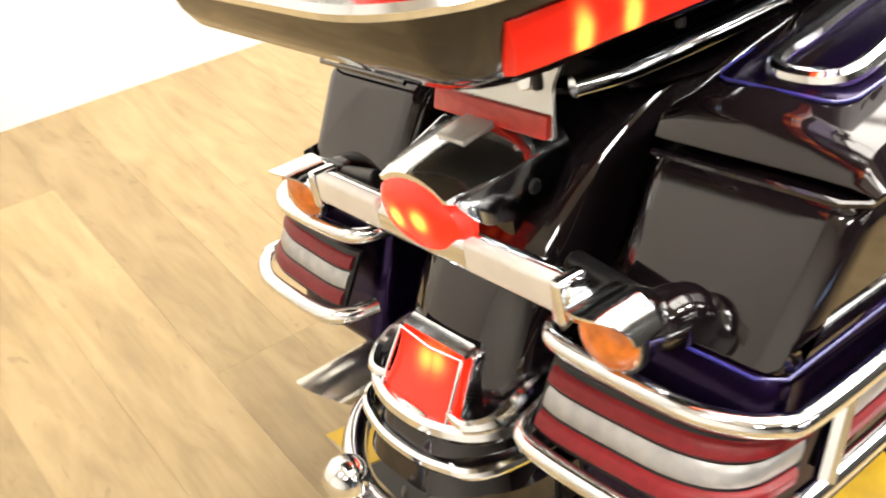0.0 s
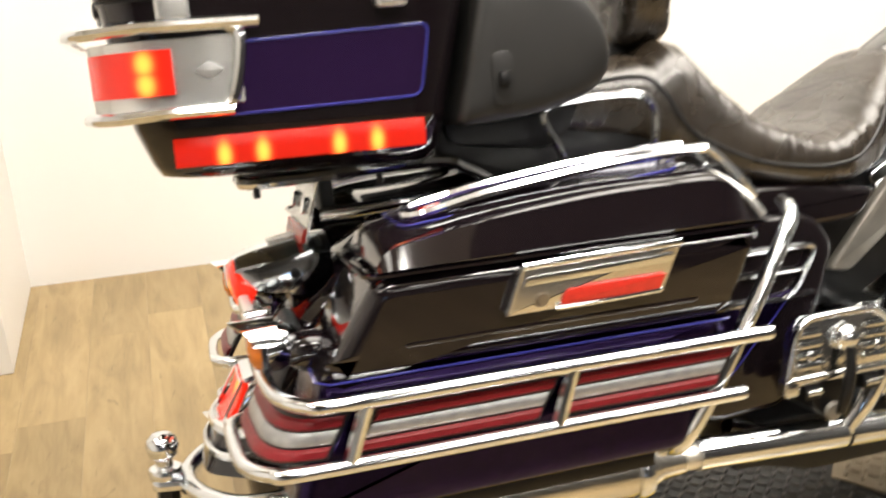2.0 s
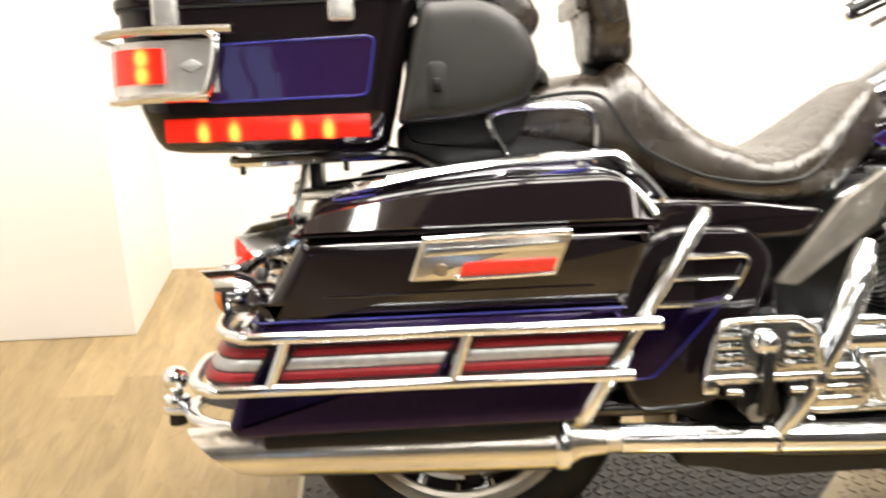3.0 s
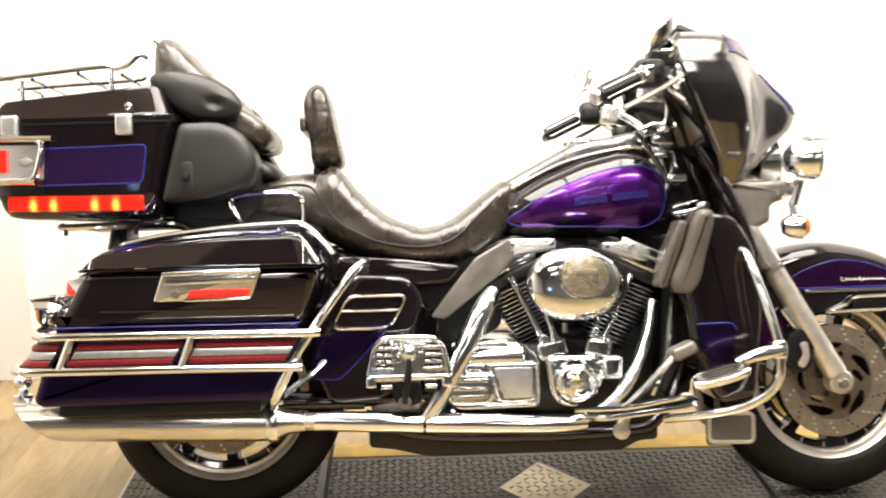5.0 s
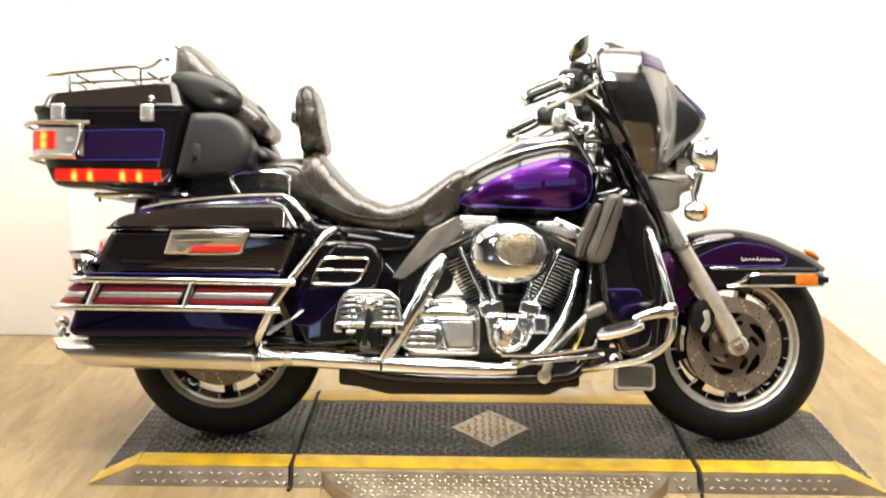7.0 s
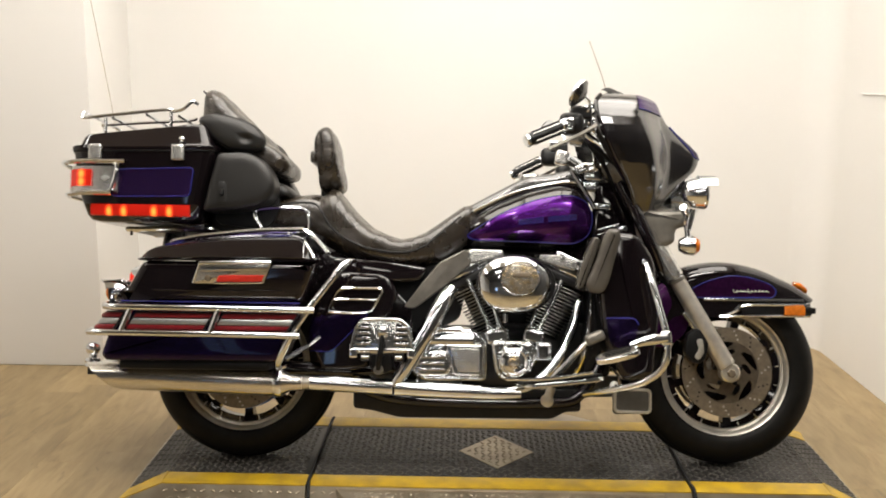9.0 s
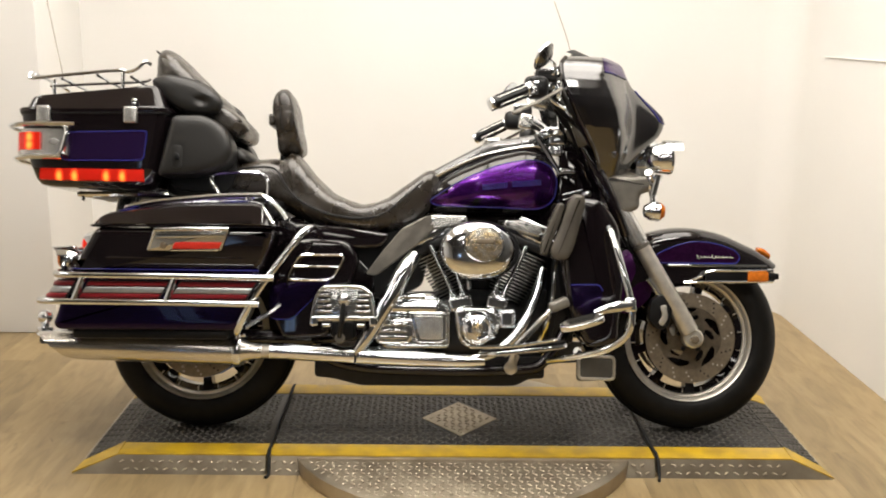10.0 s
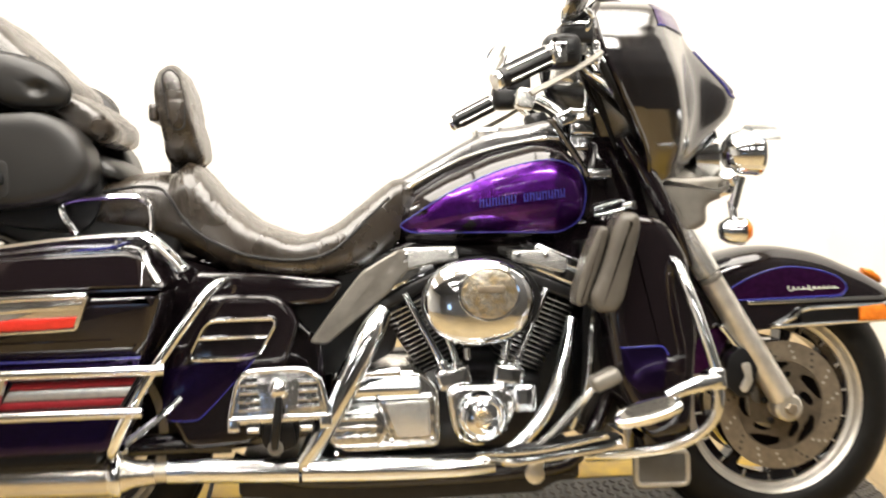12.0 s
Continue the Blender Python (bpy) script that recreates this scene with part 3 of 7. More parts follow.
STEER = Matrix.Translation((0.47, 0, 0.9)) @ Matrix.Rotation(radians(0.5), 4, Vector((-0.45, 0, 0.89))) @ Matrix.Translation((-0.47, 0, -0.9))


def steer(bm):
    return moved(bm, STEER)


def wheel(name, c, turned, R=0.312, k=1.0):
    fix = steer if turned else (lambda b: b)
    hub = Vector(c)
    ty = []
    for i in range(25):
        a = radians(-112 + 224 * i / 24)
        ty.append((R - 0.066 + 0.066 * math.cos(a) * (1.0 if math.cos(a) > 0 else 0.9), 0.064 * math.sin(a)))
    # tread grooves
    prof = []
    for i, (r, h) in enumerate(ty):
        prof.append((r, h))
        if 8 <= i <= 15 and i % 3 == 0:
            h2 = ty[i + 1][1]
            prof += [(r, h + (h2 - h) * 0.35), (r - 0.004, h + (h2 - h) * 0.4), (r - 0.004, h + (h2 - h) * 0.6), (r, h + (h2 - h) * 0.65)]
    w = part(name, fix(lathe(prof + [(R - 0.10, 0.045), (R - 0.10, -0.045)], hub, (0, 1, 0), 72, True)), RUBBER, bike, "black rubber tyre on a slotted cast wheel")
    lip = [(0.214, -0.052), (0.220, -0.056), (0.220, -0.047), (0.207, -0.040), (0.197, -0.036), (0.195, -0.030), (0.195, 0.030), (0.207, 0.040), (0.220, 0.047), (0.220, 0.056), (0.214, 0.052)]
    part("rim", fix(lathe([(r * k, h) for r, h in lip] + [(0.200 * k, 0.03), (0.200 * k, -0.03)], hub, (0, 1, 0), 72, True)), ALU, w, "polished aluminium rim")
    # black web with long slots
    bm = bmesh.new()
    NA, rr = 108, [0.05, 0.128 * k, 0.150 * k, 0.176 * k, 0.197 * k]
    for side in (-0.024, 0.024):
        V = [[bm.verts.new(hub + Vector((r * math.cos(2 * math.pi * i / NA), side * (1.0 if r < 0.18 * k else 1.3), r * math.sin(2 * math.pi * i / NA)))) for i in range(NA)] for r in rr]
        for j in range(4):
            for i in range(NA):
                if j == 2 and i % 12 < 9:
                    continue
                bm.faces.new((V[j][i], V[j][(i + 1) % NA], V[j + 1][(i + 1) % NA], V[j + 1][i]))
    for s in range(9):
        for (ra, a0, a1) in ((rr[2], 0, 9), (rr[3], 0, 9)):
            for i in range(a0, a1):
                q = []
                for (ii, sd) in ((i, -0.024), (i + 1, -0.024), (i + 1, 0.024), (i, 0.024)):
                    a = 2 * math.pi * (s * 12 + ii) / NA
                    q.append(bm.verts.new(hub + Vector((ra * math.cos(a), sd, ra * math.sin(a)))))
                bm.faces.new(q)
        for i in (0, 9):
            a = 2 * math.pi * (s * 12 + i) / NA
            bm.faces.new([bm.verts.new(hub + Vector((r * math.cos(a), sd, r * math.sin(a)))) for r, sd in ((rr[2], -0.024), (rr[3], -0.024), (rr[3], 0.024), (rr[2], 0.024))])
    bmesh.ops.remove_doubles(bm, verts=bm.verts, dist=0.0004)
    part("wheel_disc", fix(bm), BLACK, w, "black slotted wheel disc")
    part("hub", fix(lathe([(0, -0.075), (0.022, -0.075), (0.03, -0.07), (0.034, -0.04), (0.062, -0.034), (0.062, 0.034), (0.034, 0.04), (0.03, 0.075), (0, 0.075)], hub, (0, 1, 0), 32)), ALU, w)
    for i in range(18):
        a = 2 * math.pi * (i + 0.3) / 18
        p = hub + Vector((0.187 * k * math.cos(a), -0.036, 0.187 * k * math.sin(a)))
        part("rim_rib", fix(box(p, (0.016, 0.006, 0.003), 0.001, 1, Matrix.Rotation(-a, 4, "Y"))), ALU, w)
    # brake disc with drilled ring and curved slots
    for sd in ((-1, 1) if turned else (-1,)):
        y = 0.078 * sd
        r = part("brake_disc", fix(lathe([(0.102, y - 0.0025), (0.146, y - 0.0025), (0.146, y + 0.0025), (0.102, y + 0.0025)], hub, (0, 1, 0), 72, True)), DISC, w, "drilled steel brake disc")
        bm = bmesh.new()
        N2, r2 = 150, [0.03, 0.047] + [0.050 + 0.004 * q for q in range(13)] + [0.104]

        def slotted(r, u):
            """Five long curved slots, and five shorter ones inside them."""
            for mid, reach, at, half in ((0.087, 0.014, 0.22, 0.27), (0.064, 0.013, 0.74, 0.17)):
                d = 1 - ((r - mid) / reach) ** 2
                if d > 0 and abs((u - at + 0.5) % 1.0 - 0.5) < half * math.sqrt(d):
                    return True
            return False

        V = [[bm.verts.new(hub + Vector((q * math.cos(2 * math.pi * i / N2 + (0.103 - q) * 14), y, q * math.sin(2 * math.pi * i / N2 + (0.103 - q) * 14)))) for i in range(N2)] for q in r2]
        for j in range(len(r2) - 1):
            for i in range(N2):
                if slotted((r2[j] + r2[j + 1]) / 2, (i + 0.5) / 30):
                    continue
                bm.faces.new((V[j][i], V[j][(i + 1) % N2], V[j + 1][(i + 1) % N2], V[j + 1][i]))
        bmesh.ops.solidify(bm, geom=bm.faces[:], thickness=0.006)
        part("carrier", fix(bm), DISC, r, "slotted disc carrier")
        # Dots for drilled holes; pale ones imitate the lit wall seen through them.
        for i in range(30):
            a = 2 * math.pi * i / 30
            for q, da in ((0.112, 0.0), (0.124, 0.07), (0.136, 0.14)):
                if (i + int(q * 1000)) % 2:
                    continue
                p = hub + Vector((q * math.cos(a + da), y + sd * 0.0028, q * math.sin(a + da)))
                if sd < 0:
                    part("hole_dot", fix(lathe([(0, 0.0004), (0.0032, 0.0004), (0.0032, -0.001)], p, (0, sd, 0), 8)), ALU if i % 5 < 3 else GAP, r)
        for i in range(5):
            a = 2 * math.pi * i / 5 + 0.3
            p = hub + Vector((0.042 * math.cos(a), y, 0.042 * math.sin(a)))
            part("bolt", fix(rod(p + Vector((0, sd * 0.002, 0)), p + Vector((0, sd * 0.012, 0)), 0.0075, 0.002, 8)), PLASTIC, r)
    return w


wheel("rear_wheel", RA, False)
wheel("front_wheel", FA, True, 0.305, 0.95)

# ---- fork, front fender ----
for s in (-1, 1):
    y = 0.108 * s
    f = part("fork_leg", steer(rod((0.796, y, 0.330), (0.636, y, 0.604), 0.030, 0.004, 24, 0.026)), ALU, bike, "brushed aluminium fork slider")
    part("fork_tube", steer(rod((0.640, y, 0.598), (0.455, y, 0.92), 0.0225, 0.002, 20)), CHROME, f, "chrome fork tube")
    part("dust_seal", steer(rod((0.638, y, 0.600), (0.632, y, 0.611), 0.0275, 0.002, 20)), GREY, f)
    part("fork_cover", steer(rod((0.630, y, 0.614), (0.560, y, 0.735), 0.0295, 0.003, 24)), PALE, f, "pale satin fork cover")
    # Black tube fills the dark strip here; its lower end stands for shade.
    part("fork_dark_strip", steer(tube([(0.440, s * 0.140, 0.920), (0.490, s * 0.146, 0.830), (0.545, s * 0.146, 0.715), (0.580, s * 0.120, 0.640)], [0.018, 0.021, 0.019, 0.014], 12, 5)), BLACK, f, "black tube for the dark, partly shaded strip beside the fork")
    foot = lathe([(0, -0.02), (0.026, -0.02), (0.032, -0.014), (0.032, 0.014), (0.026, 0.02), (0, 0.02)], (0.804, y, 0.311), (0, 1, 0), 24)
    part("axle_lug", steer(foot), ALU, f)
    part("axle_nut", steer(rod((0.804, y + s * 0.018, 0.309), (0.804, y + s * 0.034, 0.309), 0.014, 0.003, 6)), DISC, f)
    # brake caliper behind the leg
    cal = prism(rounded([(0.665, 0.435), (0.70, 0.455), (0.735, 0.41), (0.72, 0.345), (0.69, 0.335), (0.655, 0.37)], 0.015), y - 0.022, y + 0.022, 0.006)
    c = part("brake_caliper", steer(cal), PLASTIC, f, "black brake caliper")
    part("caliper_badge", steer(prism(rounded([(0.690, 0.415), (0.712, 0.420), (0.718, 0.375), (0.700, 0.348), (0.684, 0.36), (0.700, 0.385)], 0.010), y + s * 0.0225, y + s * 0.027, 0.002)), ALU, c)
    part("brake_hose", steer(tube([(0.70, y, 0.45), (0.665, y * 0.95, 0.52), (0.60, y * 0.8, 0.60), (0.54, y * 0.5, 0.72)], 0.005, 8, 6)), RUBBER, c)
    part("hose_fitting", steer(rod((0.697, y + s * 0.005, 0.445), (0.655, y + s * 0.004, 0.50), 0.008, 0.002, 10)), CHROME, c)


def fender_surface(a, v, cx, cz, Rf, half):
    """a: angle round the wheel, v: -1 (right lower edge) to 1 (left lower edge)."""
    R, rin = Rf(a)
    w = abs(v)
    if w < 0.5:
        t = w / 0.5 * math.pi / 2
        y, r = half * math.sin(t) ** 0.85, R - 0.05 * (1 - math.cos(t) ** 0.8)
    else:
        t = (w - 0.5) / 0.5
        y, r = half * (1 + 0.02 * t), (R - 0.05) + (rin - R + 0.05) * t
    return Vector((cx + r * math.cos(a), math.copysign(y, v), cz + r * math.sin(a)))


def fender_shell(a0, a1, cx, cz, Rf, half, na=44, nv=28):
    bm = bmesh.new()
    V = [[bm.verts.new(fender_surface(a0 + (a1 - a0) * i / na, -1 + 2 * j / nv, cx, cz, Rf, half)) for j in range(nv + 1)] for i in range(na + 1)]
    for i in range(na):
        for j in range(nv):
            bm.faces.new((V[i][j], V[i + 1][j], V[i + 1][j + 1], V[i][j + 1]))
    bmesh.ops.recalc_face_normals(bm, faces=bm.faces)
    return bm


def front_fender_radius(a):
    d = math.degrees(a)
    R = float(np.interp(d, [36, 44, 60, 80, 100, 125, 150, 180, 205], [0.385, 0.376, 0.358, 0.357, 0.362, 0.370, 0.362, 0.340, 0.345]))
    flat = 0.178 / max(0.2, math.sin(a))
    rin = float(np.interp(d, [36, 100, 118, 135, 205], [0, 0, 0.215, 0.25, 0.26]))
    return R, max(min(flat, R - 0.06), rin) if d < 118 else rin


ff = fender_shell(radians(40), radians(200), FA[0], FA[2], front_fender_radius, 0.088)
ff_tree = BVHTree.FromBMesh(ff)
patch = rounded([(0.665, 0.552), (0.690, 0.582), (0.747, 0.609), (0.813, 0.625), (0.889, 0.616), (0.945, 0.595), (0.963, 0.573), (0.950, 0.554)], [0.01, 0.03, 0.04, 0.05, 0.05, 0.03, 0.014, 0.008])
pbm, pline = skin_patch(ff_tree, patch, -1, 0.0045)
patch2 = rounded([(0.495, 0.33), (0.50, 0.44), (0.555, 0.56), (0.60, 0.60), (0.625, 0.53), (0.575, 0.42), (0.555, 0.33)], 0.02)
pbm2, _ = skin_patch(ff_tree, patch2, -1, 0.0045)
stroke = []
for i in range(73):
    u = i / 72
    tall = 0.0062 if u < 0.10 or 0.40 < u < 0.50 else 0.0030
    stroke.append((0.818 + 0.118 * u + 0.0030 * math.sin(u * 62 + 1.6), -0.0968, 0.5745 + tall * math.sin(u * 62)))
script = tube(stroke, 0.0013, 6, 1)
bmesh.ops.solidify(ff, geom=ff.faces[:], thickness=-0.003)
front_fender = part("front_fender", steer(ff), BLACK, bike, "black front fender with purple panels")
part("painted_panel", steer(pbm), PLUM, front_fender, "purple panel with blue pinstripe")
part("pinstripe", steer(pline), STRIPE, front_fender)
part("painted_panel", steer(pbm2), PLUM, front_fender, "purple panel with blue pinstripe")
part("script_badge", steer(script), WHITEPAINT, front_fender, "small silver script badge")
for s in (-1, 1):
    skirt = prism(rounded([(0.540, 0.47), (0.565, 0.545), (0.602, 0.592), (0.655, 0.578), (0.700, 0.505), (0.660, 0.425), (0.605, 0.385), (0.548, 0.395)], 0.02), s * 0.086 - 0.003, s * 0.086 + 0.003, 0.002)
    part("fender_skirt", steer(skirt), PLUM, front_fender, "purple fender side behind the fork")
    part("trim_strip", steer(box((0.887, s * 0.094, 0.546), (0.325, 0.012, 0.010), 0.004)), CHROME, front_fender, "chrome trim strip")
    part("skirt_rail", steer(tube([(0.790, s * 0.100, 0.492), (0.83, s * 0.103, 0.510), (0.858, s * 0.105, 0.527), (0.96, s * 0.107, 0.530), (1.068, s * 0.098, 0.532)], 0.005, 8, 6)), CHROME, front_fender, "chrome fender rail")
    part("skirt_rail", steer(tube([(0.775, s * 0.102, 0.490), (0.84, s * 0.104, 0.492), (1.068, s * 0.098, 0.496)], 0.005, 8, 6)), CHROME, front_fender, "chrome fender rail")
    part("rail_panel", steer(box((0.960, s * 0.099, 0.511), (0.225, 0.008, 0.030), 0.003)), PLASTIC, front_fender)
    part("reflector", steer(box((1.016, s * 0.106, 0.512), (0.066, 0.012, 0.030), 0.003)), AMBER, front_fender, "amber side reflector")
    part("rail_end", steer(box((1.067, s * 0.100, 0.513), (0.036, 0.016, 0.020), 0.005)), PLASTIC, front_fender)
part("fender_tip_lamp", steer(loft([oval(1.048, 0, 0.602, 0.012, 0.008, 2.2, 16), oval(1.068, 0, 0.594, 0.020, 0.012, 2.2, 16), oval(1.090, 0, 0.580, 0.012, 0.009, 2.2, 16)])), AMBER, front_fender, "amber fender tip lamp")
part("fender_tip_trim", steer(loft([oval(1.00, 0, 0.575, 0.060, 0.010, 2.4, 20), oval(1.06, 0, 0.560, 0.045, 0.012, 2.4, 20), oval(1.10, 0, 0.542, 0.02, 0.006, 2.4, 20)])), CHROME, front_fender, "chrome fender tip")


# ---- fairing ----
def fairing_point(phi, z, lift=0.0):
    """phi: -90 (right rear edge) to 90 (left rear edge) degrees; z: height."""
    xf = float(np.interp(z, [0.80, 0.86, 0.929, 0.965, 0.985, 1.005, 1.025, 1.05, 1.08, 1.10, 1.12, 1.15, 1.19, 1.212], [0.56, 0.600, 0.660, 0.699, 0.710, 0.715, 0.710, 0.686, 0.651, 0.626, 0.604, 0.585, 0.570, 0.536]))
    xb = float(np.interp(z, [0.80, 0.88, 0.921, 0.984, 1.063, 1.126, 1.165, 1.19, 1.21], [0.500, 0.472, 0.448, 0.408, 0.366, 0.347, 0.350, 0.368, 0.40]))
    w = float(np.interp(z, [0.80, 0.84, 0.90, 0.97, 1.03, 1.06, 1.085, 1.112, 1.137, 1.160, 1.179, 1.193, 1.203, 1.212], [0.12, 0.155, 0.215, 0.262, 0.284, 0.289, 0.288, 0.282, 0.272, 0.256, 0.234, 0.209, 0.178, 0.125]))
    a = radians(phi)
    c, s = max(0.0, math.cos(a)), math.sin(a)
    xm = float(np.interp(z, [0.80, 0.84, 0.90, 0.95, 1.00, 1.037, 1.087, 1.12, 1.15, 1.18, 1.20, 1.212], [0.555, 0.580, 0.602, 0.610, 0.608, 0.602, 0.588, 0.582, 0.580, 0.574, 0.562, 0.535]))
    # flat wing sides that turn at a soft ridge into the front, and a narrow nose that stands out between them
    reach = sum(float(np.interp(min(1.0, abs(s) + d), [0, 0.40, 0.55, 0.70, 0.82, 0.90, 0.94, 0.965, 0.985, 1.0], [1, 1, 0.93, 0.81, 0.71, 0.63, 0.53, 0.40, 0.2, 0])) for d in (-0.03, -0.015, 0, 0.015, 0.03)) / 5 if abs(s) < 0.99 else 0.172 * (1 - abs(s)) / 0.01
    y = s * w
    x = xb + (xm - xb) * reach + (xf - xm) * math.exp(-(abs(y) / 0.126) ** 8)
    n = Vector((c, s, 0.15)).normalized()
    return Vector((x, y, z)) + n * lift


def fairing_grid(p0, p1, z0, z1, lift, na=48, nz=34):
    bm = bmesh.new()
    V = [[bm.verts.new(fairing_point(p0 + (p1 - p0) * i / na, z0 + (z1 - z0) * j / nz, lift)) for i in range(na + 1)] for j in range(nz + 1)]
    for j in range(nz):
        for i in range(na):
            bm.faces.new((V[j][i], V[j][i + 1], V[j + 1][i + 1], V[j + 1][i]))
    return bm


fb = fairing_grid(-90, 90, 0.80, 1.212, 0, 160, 80)
top = [v for v in fb.verts if v.co.z > 1.2115]
bmesh.ops.recalc_face_normals(fb, faces=fb.faces)
bmesh.ops.contextual_create(fb, geom=top)
fairing = part("fairing", steer(fb), COWLBLACK, bike, "black bat-wing fairing with purple upper panel")
inner = bmesh.new()
Z = np.linspace(0.80, 1.198, 20)
rows = [[inner.verts.new(fairing_point(-90, z) * (1 - t) + fairing_point(90, z) * t + Vector((0.03 + 0.05 * math.sin(math.pi * t), 0, 0)) * math.sin(math.pi * min(1, max(0, t)))) for t in np.linspace(0, 1, 16)] for z in Z]
for A, B in zip(rows, rows[1:]):
    for i in range(15):
        inner.faces.new((A[i], B[i], B[i + 1], A[i + 1]))
part("inner_fairing", steer(inner), MATTBLACK, fairing, "matt black inner fairing")
part("fairing_edge", steer(tube([fairing_point(-90, z) for z in np.linspace(0.82, 1.19, 16)], 0.007, 8, 3)), BLACK, fairing)
part("fairing_edge", steer(tube([fairing_point(90, z) for z in np.linspace(0.82, 1.19, 16)], 0.007, 8, 3)), BLACK, fairing)
part("painted_panel", steer(fairing_grid(-22.5, 22.5, 1.006, 1.108, 0.0018, 40, 18)), PANELSHADED, fairing, "purple nose panel")
part("painted_panel", steer(fairing_grid(-66, -28, 1.140, 1.203, 0.0022, 24, 18)), PANELLIT, fairing, "purple shoulder panel")
part("pinstripe", steer(tube([fairing_point(-22.5, z, 0.002) for z in np.linspace(1.108, 1.012, 12)] + [fairing_point(p, 1.006, 0.002) for p in np.linspace(-21, 21, 20)] + [fairing_point(22.5, z, 0.002) for z in np.linspace(1.012, 1.108, 12)], 0.0022, 6, 1)), STRIPE, fairing)
part("pinstripe", steer(tube([fairing_point(p, 1.140, 0.0025) for p in np.linspace(-66, -28, 18)], 0.002, 6, 1)), STRIPE, fairing)
ws = bmesh.new()
W = [[ws.verts.new((0.505 - 0.075 * t - 0.05 * abs(u) ** 2 * (0.8 + 0.2 * t), u * (0.16 - 0.02 * t), 1.218 + 0.036 * t - 0.030 * abs(u) ** 2)) for u in np.linspace(-1, 1, 20)] for t in (0, 0.33, 0.66, 1)]
for A, B in zip(W, W[1:]):
    for i in range(19):
        ws.faces.new((A[i], A[i + 1], B[i + 1], B[i]))
bmesh.ops.solidify(ws, geom=ws.faces[:], thickness=0.004)
part("windshield", steer(ws), PLASTIC, fairing, "low dark smoked windshield")
nacelle = loft([oval(0.545, 0, 0.80, 0.10, 0.065, 2.6, 28), oval(0.60, 0, 0.80, 0.11, 0.06, 2.6, 28), oval(0.64, 0, 0.80, 0.08, 0.045, 2.4, 28)])
part("fork_nacelle", steer(nacelle), GREY, fairing, "grey fork shroud below the fairing")
part("nacelle_side", steer(prism(rounded([(0.505, 0.835), (0.60, 0.830), (0.668, 0.832), (0.668, 0.785), (0.622, 0.770), (0.625, 0.728), (0.568, 0.700), (0.535, 0.74)], 0.016), -0.138, 0.138, 0.02, 4)), GREY, fairing, "grey metal fork shroud")
hl = lathe([(0, 0.05), (0.06, 0.045), (0.082, 0.02), (0.088, 0), (0.092, -0.004), (0.088, -0.012), (0.07, -0.05), (0, -0.07)], (0.675, 0, 0.885), (1, 0, 0.05), 36)
part("headlamp", steer(hl), CHROME, fairing, "round chrome headlamp")
part("light_bar", steer(tube([(0.62, -0.26, 0.83), (0.645, -0.20, 0.80), (0.66, 0, 0.795), (0.645, 0.20, 0.80), (0.62, 0.26, 0.83)], 0.012, 10, 5)), CHROME, fairing, "chrome lamp bar")
for s in (-1, 1):
    c = Vector((0.658, s * 0.245, 0.874))
    pl = lathe([(0, -0.042), (0.025, -0.038), (0.040, -0.024), (0.047, 0.0), (0.049, 0.022), (0.051, 0.026), (0.049, 0.034), (0.046, 0.034)], c, (1, 0, 0.03), 28)
    L = part("passing_lamp", steer(pl), CHROME, fairing, "chrome bullet passing lamp")
    part("lens", steer(lathe([(0, 0.045), (0.03, 0.042), (0.049, 0.034), (0.049, 0.03)], c, (1, 0, 0.03), 24)), GLASS, L)
    vis = bmesh.new()
    Vv = [[vis.verts.new(c + Vector((h, 0.0545 * math.cos(a), 0.0545 * math.sin(a) + 0.002))) for a in np.linspace(radians(20), radians(160), 14)] for h in (0.01, 0.035, 0.062)]
    for A, B in zip(Vv, Vv[1:]):
        for i in range(13):
            vis.faces.new((A[i], A[i + 1], B[i + 1], B[i]))
    bmesh.ops.solidify(vis, geom=vis.faces[:], thickness=0.0025)
    part("visor", steer(vis), CHROME, L)
    part("stem", steer(rod((0.655, s * 0.245, 0.825), (0.64, s * 0.235, 0.76), 0.011, 0.002, 12)), CHROME, L)
    c2 = Vector((0.645, s * 0.235, 0.712))
    T = part("turn_signal", steer(lathe([(0, -0.036), (0.018, -0.032), (0.028, -0.015), (0.031, 0.008), (0.031, 0.014), (0.026, 0.016)], c2, (1, 0, 0), 22)), CHROME, fairing, "chrome bullet turn signal")
    part("lens", steer(lathe([(0, 0.034), (0.018, 0.030), (0.029, 0.016), (0.029, 0.010)], c2, (1, 0, 0), 22)), AMBER, T, "amber lens")
    part("stem", steer(rod((0.642, s * 0.236, 0.735), (0.637, s * 0.233, 0.775), 0.009, 0.002, 12)), CHROME, T)

